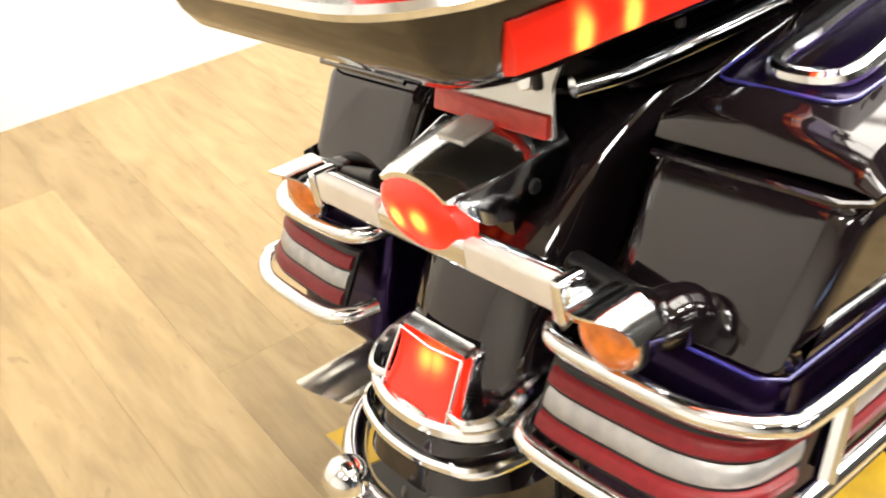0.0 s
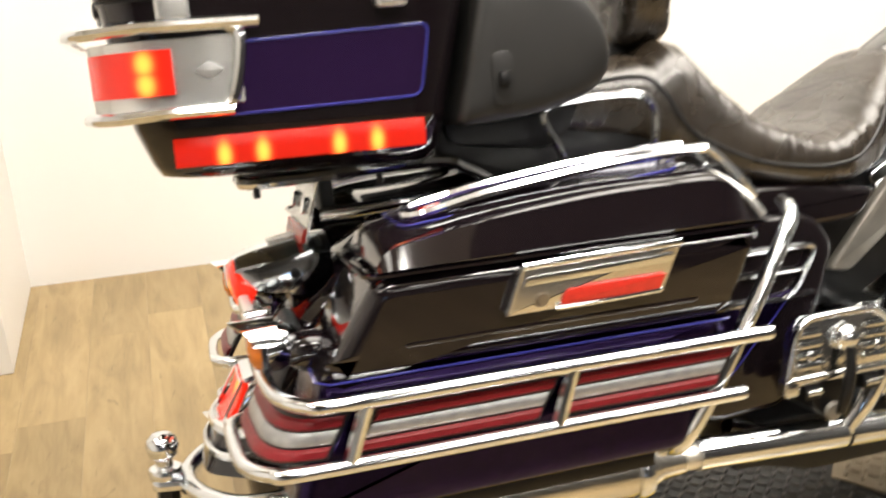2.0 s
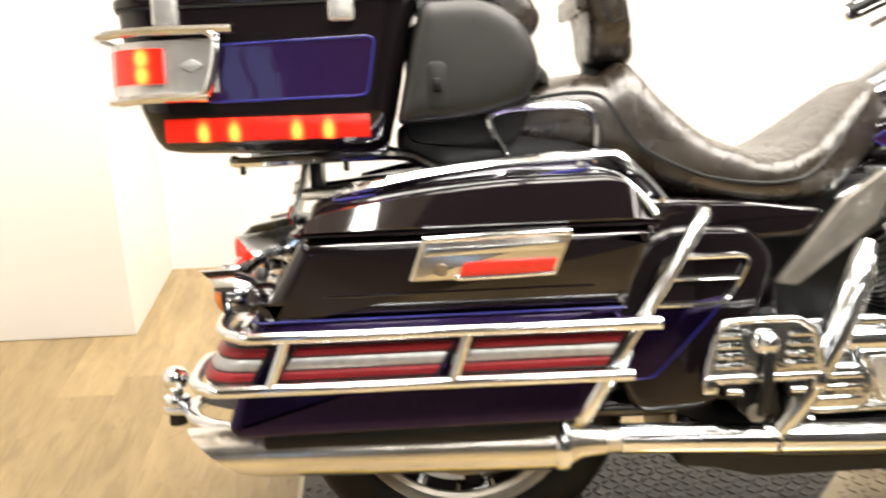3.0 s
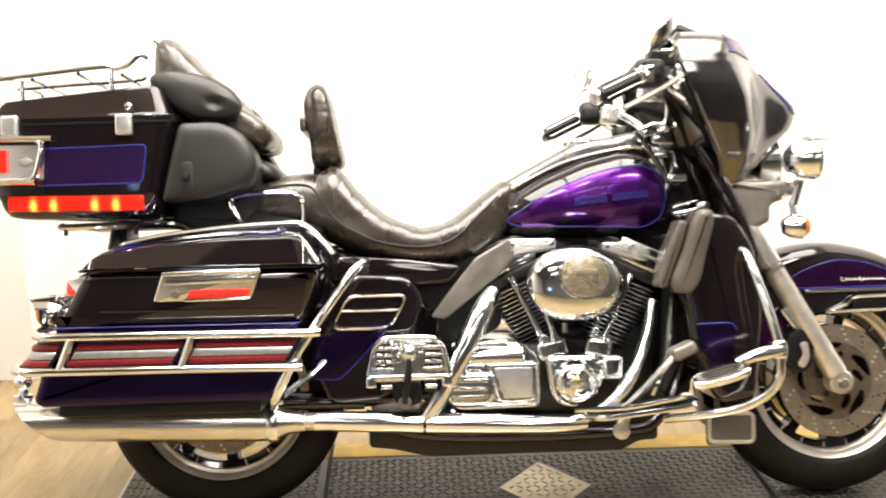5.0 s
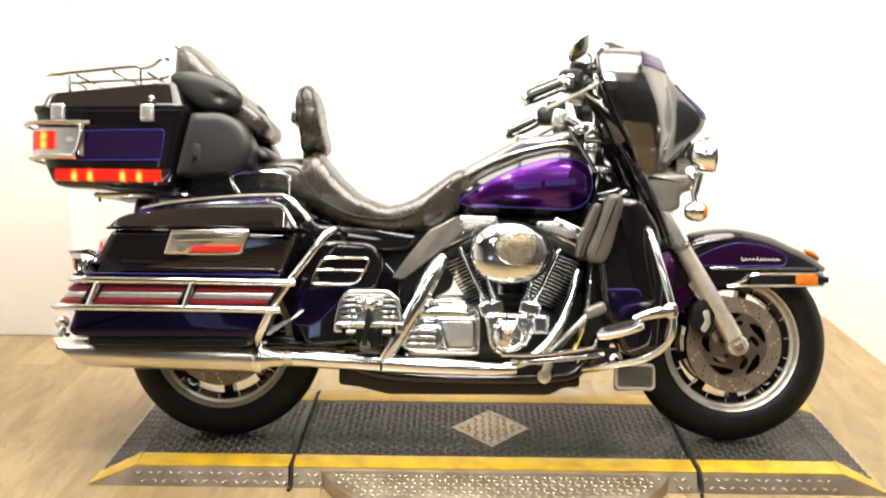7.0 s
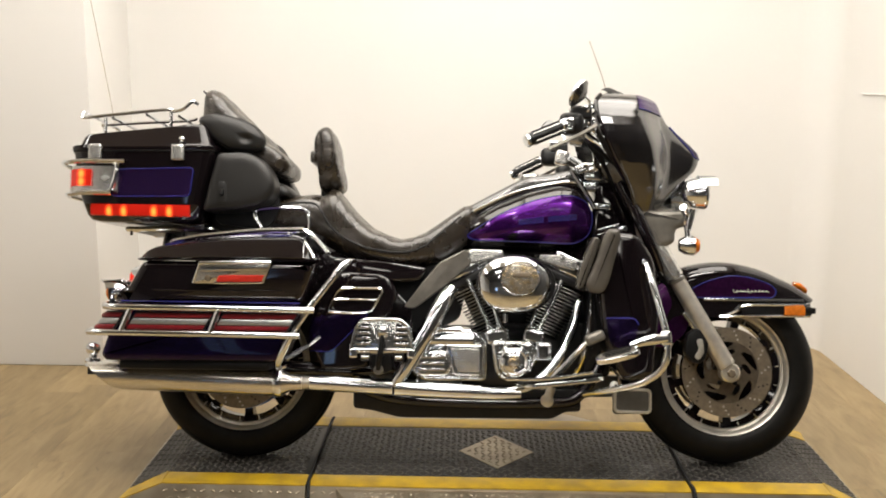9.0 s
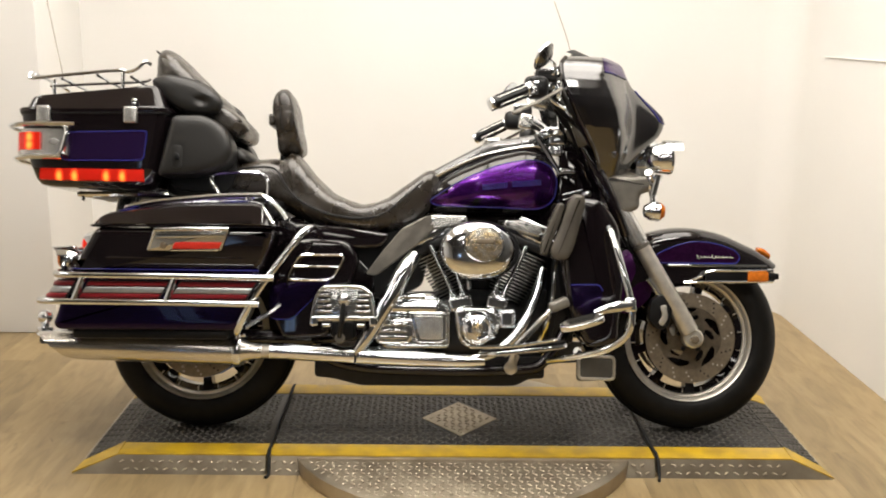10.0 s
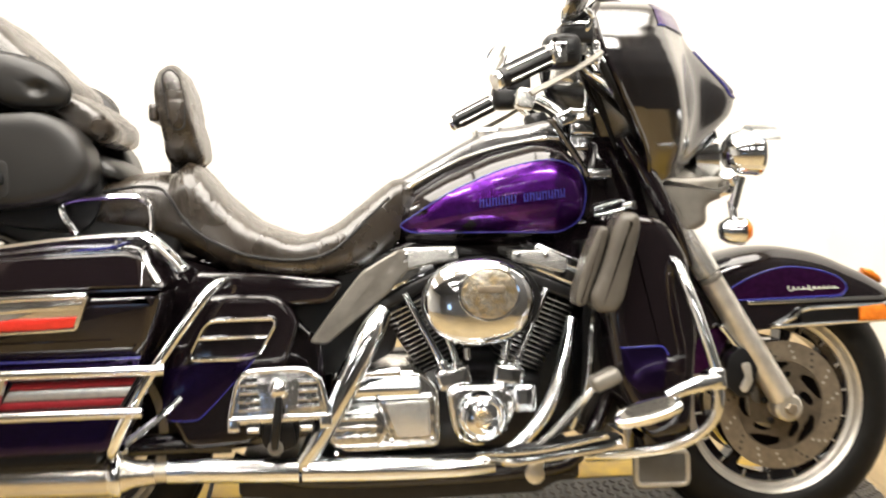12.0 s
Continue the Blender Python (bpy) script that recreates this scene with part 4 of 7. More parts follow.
# ---- handlebar, mirrors ----
bar = part("handlebar", steer(tube([(0.245, -0.35, 1.065), (0.31, -0.29, 1.07), (0.36, -0.17, 1.02), (0.375, -0.07, 0.975), (0.375, 0.07, 0.975), (0.36, 0.17, 1.02), (0.31, 0.29, 1.07), (0.245, 0.35, 1.065)], 0.0135, 12, 6)), CHROME, bike, "chrome handlebar")
for s in (-1, 1):
    a, b = Vector((0.130, s * 0.385, 1.013)), Vector((0.235, s * 0.352, 1.062))
    g = part("grip", steer(rod(a, b, 0.0195, 0.003, 20)), PLASTIC, bar, "ribbed black and chrome grip")
    part("grip_end", steer(rod(a - (b - a).normalized() * 0.012, a + (b - a).normalized() * 0.003, 0.020, 0.004, 20)), CHROME, g)
    side = (b - a).normalized().cross(Vector((0, 0, 1))).normalized()
    lift = side.cross((b - a).normalized())
    for k in range(10):
        o = (side * math.cos(k * math.pi / 5) + lift * math.sin(k * math.pi / 5)) * 0.0195
        part("grip_rib", steer(rod(a.lerp(b, 0.12) + o, a.lerp(b, 0.94) + o, 0.0028, 0.001, 8)), PALE if k % 2 else RUBBER, g)
    part("grip_collar", steer(rod(a.lerp(b, 0.94), a.lerp(b, 1.06), 0.0225, 0.003, 20)), CHROME, g)
    p = Vector((0.262, s * 0.335, 1.072))
    sw = part("switch_housing", steer(box(p, (0.074, 0.062, 0.068), 0.027, 5)), PLASTIC, bar, "black switch housing")
    part("master_cylinder", steer(box(p + Vector((0.03, -s * 0.01, 0.032)), (0.065, 0.05, 0.034), 0.008, 3)), PLASTIC, sw, "black brake reservoir")
    part("reservoir_cap", steer(box(p + Vector((0.03, -s * 0.01, 0.051)), (0.068, 0.052, 0.008), 0.003)), CHROME, sw)
    part("clamp", steer(box(p + Vector((0.035, -s * 0.01, 0.005)), (0.03, 0.04, 0.03), 0.008)), CHROME, sw)
    part("lever", steer(tube([p + Vector((0.07, s * 0.0, 0.0)), p + Vector((0.065, s * 0.03, -0.012)), p + Vector((0.01, s * 0.045, -0.045)), p + Vector((-0.075, s * 0.062, -0.088))], [0.008, 0.007, 0.006, 0.008], 10, 6, flat=0.7)), GREY, sw, "grey control lever")
    part("switch_panel", steer(box(p + Vector((-0.012, s * 0.028, -0.006)), (0.034, 0.012, 0.040), 0.005)), CASTCHROME, sw, "chrome switch panel")
    for k in range(3):
        part("switch_button", steer(box(p + Vector((-0.020 + k * 0.016, s * 0.034, 0.018 - k * 0.012)), (0.010, 0.010, 0.007), 0.002)), RUBBER, sw)
    part("lever_pivot", steer(rod(p + Vector((0.066, s * 0.004, 0.018)), p + Vector((0.066, s * 0.004, -0.026)), 0.010, 0.003, 12)), CHROME, sw)
    part("hose_union", steer(rod(p + Vector((0.050, -s * 0.012, -0.004)), p + Vector((0.078, -s * 0.030, -0.030)), 0.0075, 0.002, 10)), CHROME, sw)
    part("cable_elbow", steer(tube([p + Vector((0.030, s * 0.010, -0.022)), p + Vector((0.052, s * 0.006, -0.044)), p + Vector((0.085, -s * 0.020, -0.058)), p + Vector((0.115, -s * 0.06, -0.075))], 0.0055, 8, 5)), CHROME, sw, "chrome cable elbow")
    m0 = Vector((0.277, s * 0.40, 1.153)) if s < 0 else Vector((0.252, 0.40, 1.182))
    st = tube([(0.30, s * 0.335, 1.085), (0.312, s * 0.350, 1.115), (0.314, s * 0.375, m0.z - 0.022), (m0.x + 0.014, s * 0.396, m0.z - 0.006)], 0.005, 8, 6)
    mm = part("mirror", steer(st), CHROME, bar, "chrome mirror on a curved stem")
    back = Vector((-0.78, 0.30, 0.55) if s < 0 else (-0.86, -0.52, 0.36)).normalized()
    part("mirror_head", steer(lathe([(0, -0.020), (0.018, -0.018), (0.034, -0.009), (0.043, 0.0), (0.044, 0.004), (0.041, 0.006)], m0, back, 32)), WINGBLACK if s < 0 else CHROME, mm)
    part("mirror_rim", steer(lathe([(0.0425, -0.003), (0.0455, -0.001), (0.0462, 0.003), (0.0448, 0.006), (0.0420, 0.0065)], m0, back, 36, True)), CHROME, mm, "thin chrome mirror rim")
    part("mirror_glass", steer(lathe([(0, 0.0055), (0.0405, 0.0055), (0.0405, 0.002)], m0, back, 32)), GLASSDARK, mm, "dark mirror glass")
    for k in range(3):
        part("control_cable", steer(tube([p + Vector((0.04, -s * 0.02, -0.01 - k * 0.008)), Vector((0.345, s * (0.24 - k * 0.02), 1.035 - k * 0.01)), Vector((0.40, s * (0.14 - 0.01 * k), 0.965)), Vector((0.44, s * 0.07, 0.90))], 0.0042, 8, 6)), RUBBER, bar)
part("riser", steer(box((0.365, 0, 0.955), (0.06, 0.16, 0.05), 0.012, 3)), CHROME, bar, "chrome handlebar riser clamp")
part("riser", steer(prism(rounded([(0.33, 0.90), (0.35, 0.97), (0.40, 0.97), (0.42, 0.90)], 0.012), -0.06, 0.06, 0.008)), CHROME, bar, "chrome riser block")
part("clamp_cover", steer(box((0.292, -0.22, 1.052), (0.048, 0.05, 0.052), 0.012, 3, Matrix.Rotation(radians(12), 4, "Y"))), PALE, bar, "pale chrome clamp cover")
part("clamp_cover", steer(box((0.292, 0.22, 1.052), (0.048, 0.05, 0.052), 0.012, 3, Matrix.Rotation(radians(12), 4, "Y"))), PALE, bar, "pale chrome clamp cover")
part("key_plate", steer(box((0.330, -0.02, 0.972), (0.045, 0.13, 0.030), 0.006, 3, Matrix.Rotation(radians(-24), 4, "Y"))), CHROME, bar, "chrome key switch plate")
part("plate_rail", steer(tube([(0.338, -0.085, 0.985), (0.362, -0.088, 0.984), (0.392, -0.090, 0.994)], 0.006, 10, 4)), CHROME, bar)
part("plate_rail", steer(tube([(0.350, -0.085, 0.966), (0.385, -0.092, 0.978), (0.405, -0.095, 0.990)], 0.005, 10, 4)), CHROME, bar)
part("tank_mount", box((0.396, -0.085, 0.846), (0.052, 0.035, 0.022), 0.007, 3), CHROME, bike, "chrome tank mount")
for za, zb in ((0.768, 0.786), (0.752, 0.765)):
    part("throttle_rod", rod((0.380, -0.100, za), (0.445, -0.100, zb), 0.005, 0.001, 10), CHROME, bike)
part("choke_knob", rod((0.448, -0.095, 0.770), (0.468, -0.112, 0.775), 0.012, 0.003, 14), CHROME, bike, "small chrome choke knob")
part("steering_stem", prism(rounded([(0.36, 0.74), (0.38, 0.93), (0.47, 0.93), (0.52, 0.74)], 0.02), -0.07, 0.07, 0.015), BLACK, bike, "black steering head")
for s in (-1, 1):
    part("control_cable", steer(tube([(0.300, s * 0.315, 1.085), (0.345, s * 0.30, 1.060), (0.385, s * 0.27, 1.000), (0.430, s * 0.22, 0.950), (0.470, s * 0.14, 0.915)], 0.0085, 8, 6)), RUBBER, bar, "thick black cable loom")
    part("control_cable", steer(tube([(0.290, s * 0.320, 1.060), (0.330, s * 0.29, 1.022), (0.390, s * 0.23, 0.985), (0.450, s * 0.16, 0.955)], 0.0065, 8, 6)), RUBBER, bar, "black brake hose")
    part("mirror_clamp", steer(rod((0.296, s * 0.325, 1.082), (0.330, s * 0.322, 1.082), 0.011, 0.003, 14)), CHROME, bar)
    part("gauge_trim", steer(tube([(0.405, s * 0.235, 1.155), (0.392, s * 0.245, 1.10), (0.398, s * 0.235, 1.045)], 0.006, 8, 4)), CHROME, fairing, "chrome gauge trim")
    part("riser_bolt", steer(rod((0.352, s * 0.045, 0.978), (0.350, s * 0.045, 0.994), 0.010, 0.003, 12)), CHROME, bar)
for k, y in enumerate((-0.11, -0.04, 0.04, 0.11)):
    part("gauge", steer(lathe([(0, 0.0), (0.026, 0.0), (0.029, 0.006), (0.032, 0.008), (0.033, 0.0), (0.033, -0.02)], (0.432 - 0.1 * abs(y), y, 1.115 if abs(y) < 0.1 else 1.10), (-1, 0, 0.25), 24)), CHROME, fairing, "round gauge with chrome bezel")

# ---- tank and console ----
def interp(x, xs, ys):
    return float(np.interp(x, xs, ys))


tank_rings = []
for x in np.concatenate([np.linspace(-0.085, -0.03, 6), np.linspace(-0.01, 0.32, 22), np.linspace(0.33, 0.372, 8)]):
    zt = interp(x, [-0.085, -0.03, 0.05, 0.15, 0.25, 0.31, 0.345, 0.372], [0.775, 0.815, 0.862, 0.905, 0.930, 0.925, 0.89, 0.81])
    zb = interp(x, [-0.085, -0.05, 0.0, 0.1, 0.3, 0.345, 0.372], [0.735, 0.705, 0.695, 0.690, 0.692, 0.715, 0.77])
    w = interp(x, [-0.085, -0.06, 0.0, 0.1, 0.2, 0.29, 0.34, 0.372], [0.05, 0.085, 0.125, 0.152, 0.163, 0.158, 0.135, 0.085])
    tank_rings.append(oval(x, 0, (zt + zb) / 2, w, (zt - zb) / 2, 2.35, 44))
tb = loft(tank_rings)
tree = BVHTree.FromBMesh(tb)
panel = rounded([(-0.052, 0.744), (0.062, 0.815), (0.184, 0.863), (0.282, 0.878), (0.340, 0.855), (0.360, 0.812), (0.347, 0.748), (0.302, 0.722), (0.18, 0.726), (-0.022, 0.731)], [0.02, 0.05, 0.05, 0.04, 0.03, 0.035, 0.035, 0.035, 0.05, 0.012], 5)
tank = part("fuel_tank", tb, BLACK, bike, "black fuel tank with purple side panels")
for s in (-1, 1):
    a, b = skin_patch(tree, panel, s, 0.003, 20)
    part("painted_panel", a, PURPLE, tank, "purple metallic panel with blue pinstripe")
    part("pinstripe", b, STRIPE, tank)
    # maker's lettering as plain bars
    bm = bmesh.new()
    for i in range(14):
        if i == 6:
            continue
        x, z = 0.120 + i * 0.0134, 0.787 + i * 0.0013
        for dx, h in ((0.0, 0.019), (0.0072, 0.019)):
            hit = tree.ray_cast(Vector((x + dx, s, z)), Vector((0, -s, 0)))
            if hit[0]:
                merge(bm, box(hit[0] + Vector((0, s * 0.0035, 0)), (0.0026, 0.002, h), 0))
        hit = tree.ray_cast(Vector((x + 0.0036, s, z + 0.006 * (-1) ** i)), Vector((0, -s, 0)))
        merge(bm, box(hit[0] + Vector((0, s * 0.0035, 0)), (0.0095, 0.002, 0.0026), 0))
    part("badge", bm, STRIPE, tank, "row of small blue bars")
con = []
for x in np.linspace(-0.10, 0.335, 22):
    zt = interp(x, [-0.10, 0.0, 0.10, 0.16, 0.22, 0.29, 0.335], [0.816, 0.872, 0.926, 0.955, 0.958, 0.975, 0.955])
    con.append(oval(x, 0, zt - 0.035, interp(x, [-0.10, 0.0, 0.15, 0.3, 0.335], [0.035, 0.05, 0.062, 0.07, 0.06]), 0.036, 3.0, 24))
cons = part("console", loft(con), WINGBLACK, tank, "long black centre console on the tank")
part("console_trim", tube([(-0.09, -0.058, 0.792), (0.0, -0.066, 0.842), (0.12, -0.077, 0.895), (0.26, -0.085, 0.925), (0.32, -0.08, 0.925)], 0.006, 8, 5), CHROME, cons, "chrome trim line")
part("console_trim", tube([(-0.09, 0.058, 0.792), (0.0, 0.066, 0.842), (0.12, 0.077, 0.895), (0.26, 0.085, 0.925), (0.32, 0.08, 0.925)], 0.006, 8, 5), CHROME, cons, "chrome trim line")
part("filler_cap", lathe([(0, 0.02), (0.03, 0.019), (0.036, 0.012), (0.036, 0)], (0.16, -0.02, 0.940), (0, -0.1, 1), 24), PALE, cons, "chrome filler cap")
part("ignition_switch", lathe([(0, 0.022), (0.022, 0.02), (0.027, 0.012), (0.027, 0)], (0.275, 0, 0.970), (-0.2, 0, 1), 20), PLASTIC, cons)
part("console_lever", tube([(0.290, -0.098, 0.966), (0.330, -0.100, 0.905), (0.367, -0.102, 0.842)], 0.008, 8, 4), CHROME, tank, "thin chrome stay at the tank front")

# ---- seat ----
def seat_section(x):
    ztop = interp(x, [-0.70, -0.65, -0.60, -0.55, -0.528, -0.515, -0.497, -0.478, -0.460, -0.43, -0.39, -0.358, -0.31, -0.262, -0.22, -0.185, -0.135, -0.09, -0.06, -0.04, -0.022, -0.008],
                  [0.856, 0.868, 0.876, 0.880, 0.874, 0.884, 0.897, 0.893, 0.872, 0.834, 0.796, 0.770, 0.748, 0.736, 0.742, 0.757, 0.793, 0.828, 0.847, 0.851, 0.842, 0.818])
    zbot = interp(x, [-0.70, -0.60, -0.52, -0.45, -0.40, -0.32, -0.24, -0.17, -0.13, -0.09, -0.05, -0.008], [0.745, 0.735, 0.705, 0.670, 0.652, 0.636, 0.632, 0.638, 0.648, 0.672, 0.708, 0.748])
    w = interp(x, [-0.70, -0.62, -0.55, -0.48, -0.40, -0.30, -0.22, -0.15, -0.09, -0.04, -0.008], [0.140, 0.148, 0.150, 0.158, 0.180, 0.198, 0.196, 0.168, 0.128, 0.094, 0.055])
    return ztop, zbot, w


rings = []
SX = np.linspace(-0.70, -0.008, 260)
for x in SX:
    zt, zb, w = seat_section(x)
    ring = []
    for i in range(96):
        t = 2 * math.pi * i / 96
        c, s = math.cos(t), math.sin(t)
        y = math.copysign(abs(c) ** 0.72, c) * w
        dish = -0.006 * (1 - (y / w) ** 2) * max(0, 1 - abs(x + 0.25) / 0.2) if s > 0 else 0
        z = (zt + zb) / 2 + math.copysign(abs(s) ** 0.62, s) * (zt - zb) / 2 + dish
        # gathered folds between the piping and the crown of the bucket
        fold = max(0.0, min(1.0, (s - 0.08) / 0.25)) * max(0, min(1, (x + 0.545) / 0.04)) * max(0, min(1, (-0.05 - x) / 0.06))
        edge = 0.25 + 0.75 * abs(y / w) ** 1.5
        fine = 1 - 2.2 * abs(noise.noise(Vector((x * 38 + 2.2 * math.sin(x * 60) + 9 * abs(y), y * 14 + x * 10, 2.7))))
        broad = noise.noise(Vector((x * 17, y * 5, 8.1)))
        out = fold * edge * (0.0023 * fine + 0.0040 * broad)
        ring.append((x, y + math.copysign(out * 0.6 * abs(c), c), z + out))
    rings.append(ring)
seat_mesh = loft(rings)
seat_tree = BVHTree.FromBMesh(seat_mesh)
SEAM = [(-0.712, 0.821), (-0.65, 0.836), (-0.588, 0.843), (-0.545, 0.838), (-0.520, 0.812), (-0.505, 0.785), (-0.473, 0.747), (-0.412, 0.712), (-0.355, 0.692), (-0.263, 0.682), (-0.19, 0.700), (-0.119, 0.763), (-0.071, 0.806)]
seat = part("seat", seat_mesh, LEATHER, bike, "black leather two-up touring seat with stitched pleats", 60)
for s in (-1, 1):
    pts = []
    for x, _, z in smooth_path([(x, 0, z) for x, z in SEAM], 5):
        hit = seat_tree.ray_cast(Vector((x, s, z)), Vector((0, -s, 0)))
        if hit[0]:
            pts.append(hit[0] + Vector((0, s * 0.001, 0)))
    part("piping", tube(pts, 0.0032, 6, 1), SEAT_SEAM, seat)
    # passenger grab rail
    y = s * 0.178
    part("grab_rail", tube([(-0.690, y * 0.93, 0.705), (-0.704, y, 0.742), (-0.732, y * 1.02, 0.796), (-0.716, y * 1.02, 0.816), (-0.64, y * 1.02, 0.822), (-0.578, y * 1.02, 0.818), (-0.556, y * 1.02, 0.790), (-0.558, y, 0.742), (-0.570, y * 0.93, 0.705)], 0.0065, 8, 6), CHROME, seat, "chrome passenger grab rail")
part("seat_base", prism(rounded([(-0.885, 0.80), (-0.60, 0.83), (-0.50, 0.76), (-0.52, 0.68), (-0.70, 0.69), (-0.80, 0.72), (-0.885, 0.75)], 0.02), -0.138, 0.138, 0.015, 3), PLASTIC, seat, "black lower seat base")


def evenly(profile, n):
    """The same closed outline with n points at equal steps."""
    pts = [Vector(p) for p in profile] + [Vector(profile[0])]
    run = [0.0]
    for p, q in zip(pts, pts[1:]):
        run.append(run[-1] + (q - p).length)
    at = np.linspace(0, run[-1], n, endpoint=False)
    return list(zip(np.interp(at, run, [p.x for p in pts]), np.interp(at, run, [p.y for p in pts])))


def pad(profile, w, roundness, wrinkle=None, k=36, n=84):
    """A stuffed pad: a closed side outline drawn out across the bike, its ends drawn in; wrinkle(x, y, z) swells it."""
    profile = evenly(profile, n)
    cx = sum(p[0] for p in profile) / n
    cz = sum(p[1] for p in profile) / n
    rings = []
    for i in range(k + 1):
        u = math.sin(math.pi / 2 * (-1 + 2 * i / k))
        f = max(0.08, (1 - abs(u) ** roundness) ** (1 / roundness) if abs(u) < 1 else 0)
        ring = []
        for x, z in profile:
            q = Vector((cx + (x - cx) * f, w * u, cz + (z - cz) * f))
            if wrinkle:
                q += Vector((x - cx, 0.05 * u, z - cz)).normalized() * wrinkle(q.x, q.y, q.z)
            ring.append(q)
        rings.append(ring)
    return loft(rings)


def creased(x, y, z):
    return 0.0024 * (1 - 2.2 * abs(noise.noise(Vector((x * 14, y * 16, z * 34))))) + 0.002 * noise.noise(Vector((x * 20, y * 14, z * 12)))


def gathered(x, y, z):
    """Pleats across the long way of the cushion."""
    along = 0.80 * x - 0.60 * z
    return 0.0028 * (1 - 2.4 * abs(noise.noise(Vector((along * 52, y * 10, 1.3)))))


br = rounded([(-0.545, 0.888), (-0.546, 0.965), (-0.560, 1.015), (-0.562, 1.062), (-0.553, 1.088), (-0.530, 1.105), (-0.508, 1.100), (-0.490, 1.060), (-0.480, 0.990), (-0.466, 0.935), (-0.464, 0.900), (-0.480, 0.888)], 0.022, 5)
br_pad = pad(br, 0.120, 5.5, creased, 48)
for v in br_pad.verts:
    v.co.y *= interp(v.co.z, [0.88, 0.93, 1.0, 1.12], [0.58, 0.80, 1.0, 0.95])
backrest = part("rider_backrest", br_pad, LEATHER, bike, "black leather rider backrest pad", 60)
part("backrest_post", prism(rounded([(-0.545, 0.80), (-0.545, 0.93), (-0.515, 0.93), (-0.515, 0.80)], 0.008), -0.02, 0.02, 0.004), PLASTIC, backrest)
part("backrest_strap", box((-0.560, 0, 1.000), (0.020, 0.215, 0.038), 0.009, 4), LEATHER, backrest, "leather strap across the back of the pad")
insert = rounded([(-0.537, 1.076), (-0.530, 1.020), (-0.526, 0.972), (-0.512, 0.958), (-0.494, 0.966), (-0.491, 1.013), (-0.500, 1.070), (-0.519, 1.090)], 0.014)
for s in (-1, 1):
    side_pad = pad(insert, 0.016, 3.0, lambda x, y, z: 0.0012 * (1 - 2.2 * abs(noise.noise(Vector((x * 12, y * 10, z * 60))))), 20, 60)
    part("side_insert", moved(side_pad, Matrix.Translation((0, s * 0.113, 0))), LEATHER, backrest, "gathered leather side insert", 60)
    part("backrest_seam", tube([(x, s * 0.1205, z) for x, z in insert], 0.0017, 6, 1, True), SEAT_SEAM, backrest)
    for k in range(9):
        z = 0.968 + k * 0.0125
        part("lacing", rod((-0.5325 - 0.06 * (z - 0.968), s * 0.1225, z), (-0.5225 - 0.06 * (z - 0.968), s * 0.1245, z + 0.002), 0.0012, 0.0003, 6), SEAT_SEAM, backrest)

# ---- top case ----
STRIP_X = (-1.181, -1.134, -1.038, -0.989)
STRIPLENS = lit_lens("lit_marker_strip", [(x, sy * 0.252, 0.797) for x in STRIP_X for sy in (-1, 1)], (0.021, 0.08, 0.040), 0.27, 2.3)
CORNERLENS = lit_lens("lit_corner_lens", [(-1.262, -0.283, 0.888), (-1.262, -0.283, 0.912), (-1.262, 0.283, 0.888), (-1.262, 0.283, 0.912)], (0.026, 0.05, 0.036), 0.34, 2.2)
R1 = 0.055
case_rings = [plan_ring(-1.238, -0.912, 0.196, R1, 0.768, 0.757), plan_ring(-1.258, -0.898, 0.228, R1, 0.774, 0.764), plan_ring(-1.267, -0.893, 0.243, R1, 0.790, 0.782),
              plan_ring(-1.284, -0.882, 0.250, R1, 0.836, 0.826), plan_ring(-1.300, -0.858, 0.264, R1, 0.935, 0.945), plan_ring(-1.306, -0.848, 0.268, R1, 0.984, 0.990)]
cb = loft(case_rings)
case_tree = BVHTree.FromBMesh(cb)
case = part("top_case", cb, BLACK, bike, "black top case with purple side panels and red lamps", 50)
lid_rings = [plan_ring(-1.310, -0.843, 0.272, R1, 0.988, 0.994), plan_ring(-1.311, -0.842, 0.273, R1, 0.991, 0.997), plan_ring(-1.311, -0.842, 0.273, R1, 1.001, 1.007), plan_ring(-1.309, -0.844, 0.271, R1, 1.004, 1.010),
             plan_ring(-1.292, -0.856, 0.260, 0.045, 1.005, 1.012), plan_ring(-1.289, -0.858, 0.258, 0.045, 1.008, 1.015), plan_ring(-1.276, -0.878, 0.2545, 0.042, 1.034, 1.070), plan_ring(-1.272, -0.884, 0.2505, 0.042, 1.040, 1.079),
             plan_ring(-1.264, -0.892, 0.240, 0.04, 1.043, 1.083), plan_ring(-1.22, -0.93, 0.160, 0.04, 1.053, 1.090), plan_ring(-1.12, -1.0, 0.08, 0.03, 1.066, 1.092)]
lid = part("lid", loft(lid_rings), BLACK, case, "black lid with chrome rack", 34)
part("lid_seam", tube(plan_ring(-1.3065, -0.8465, 0.2690, R1, 0.986, 0.992), 0.003, 6, 1, True), PLASTIC, case)
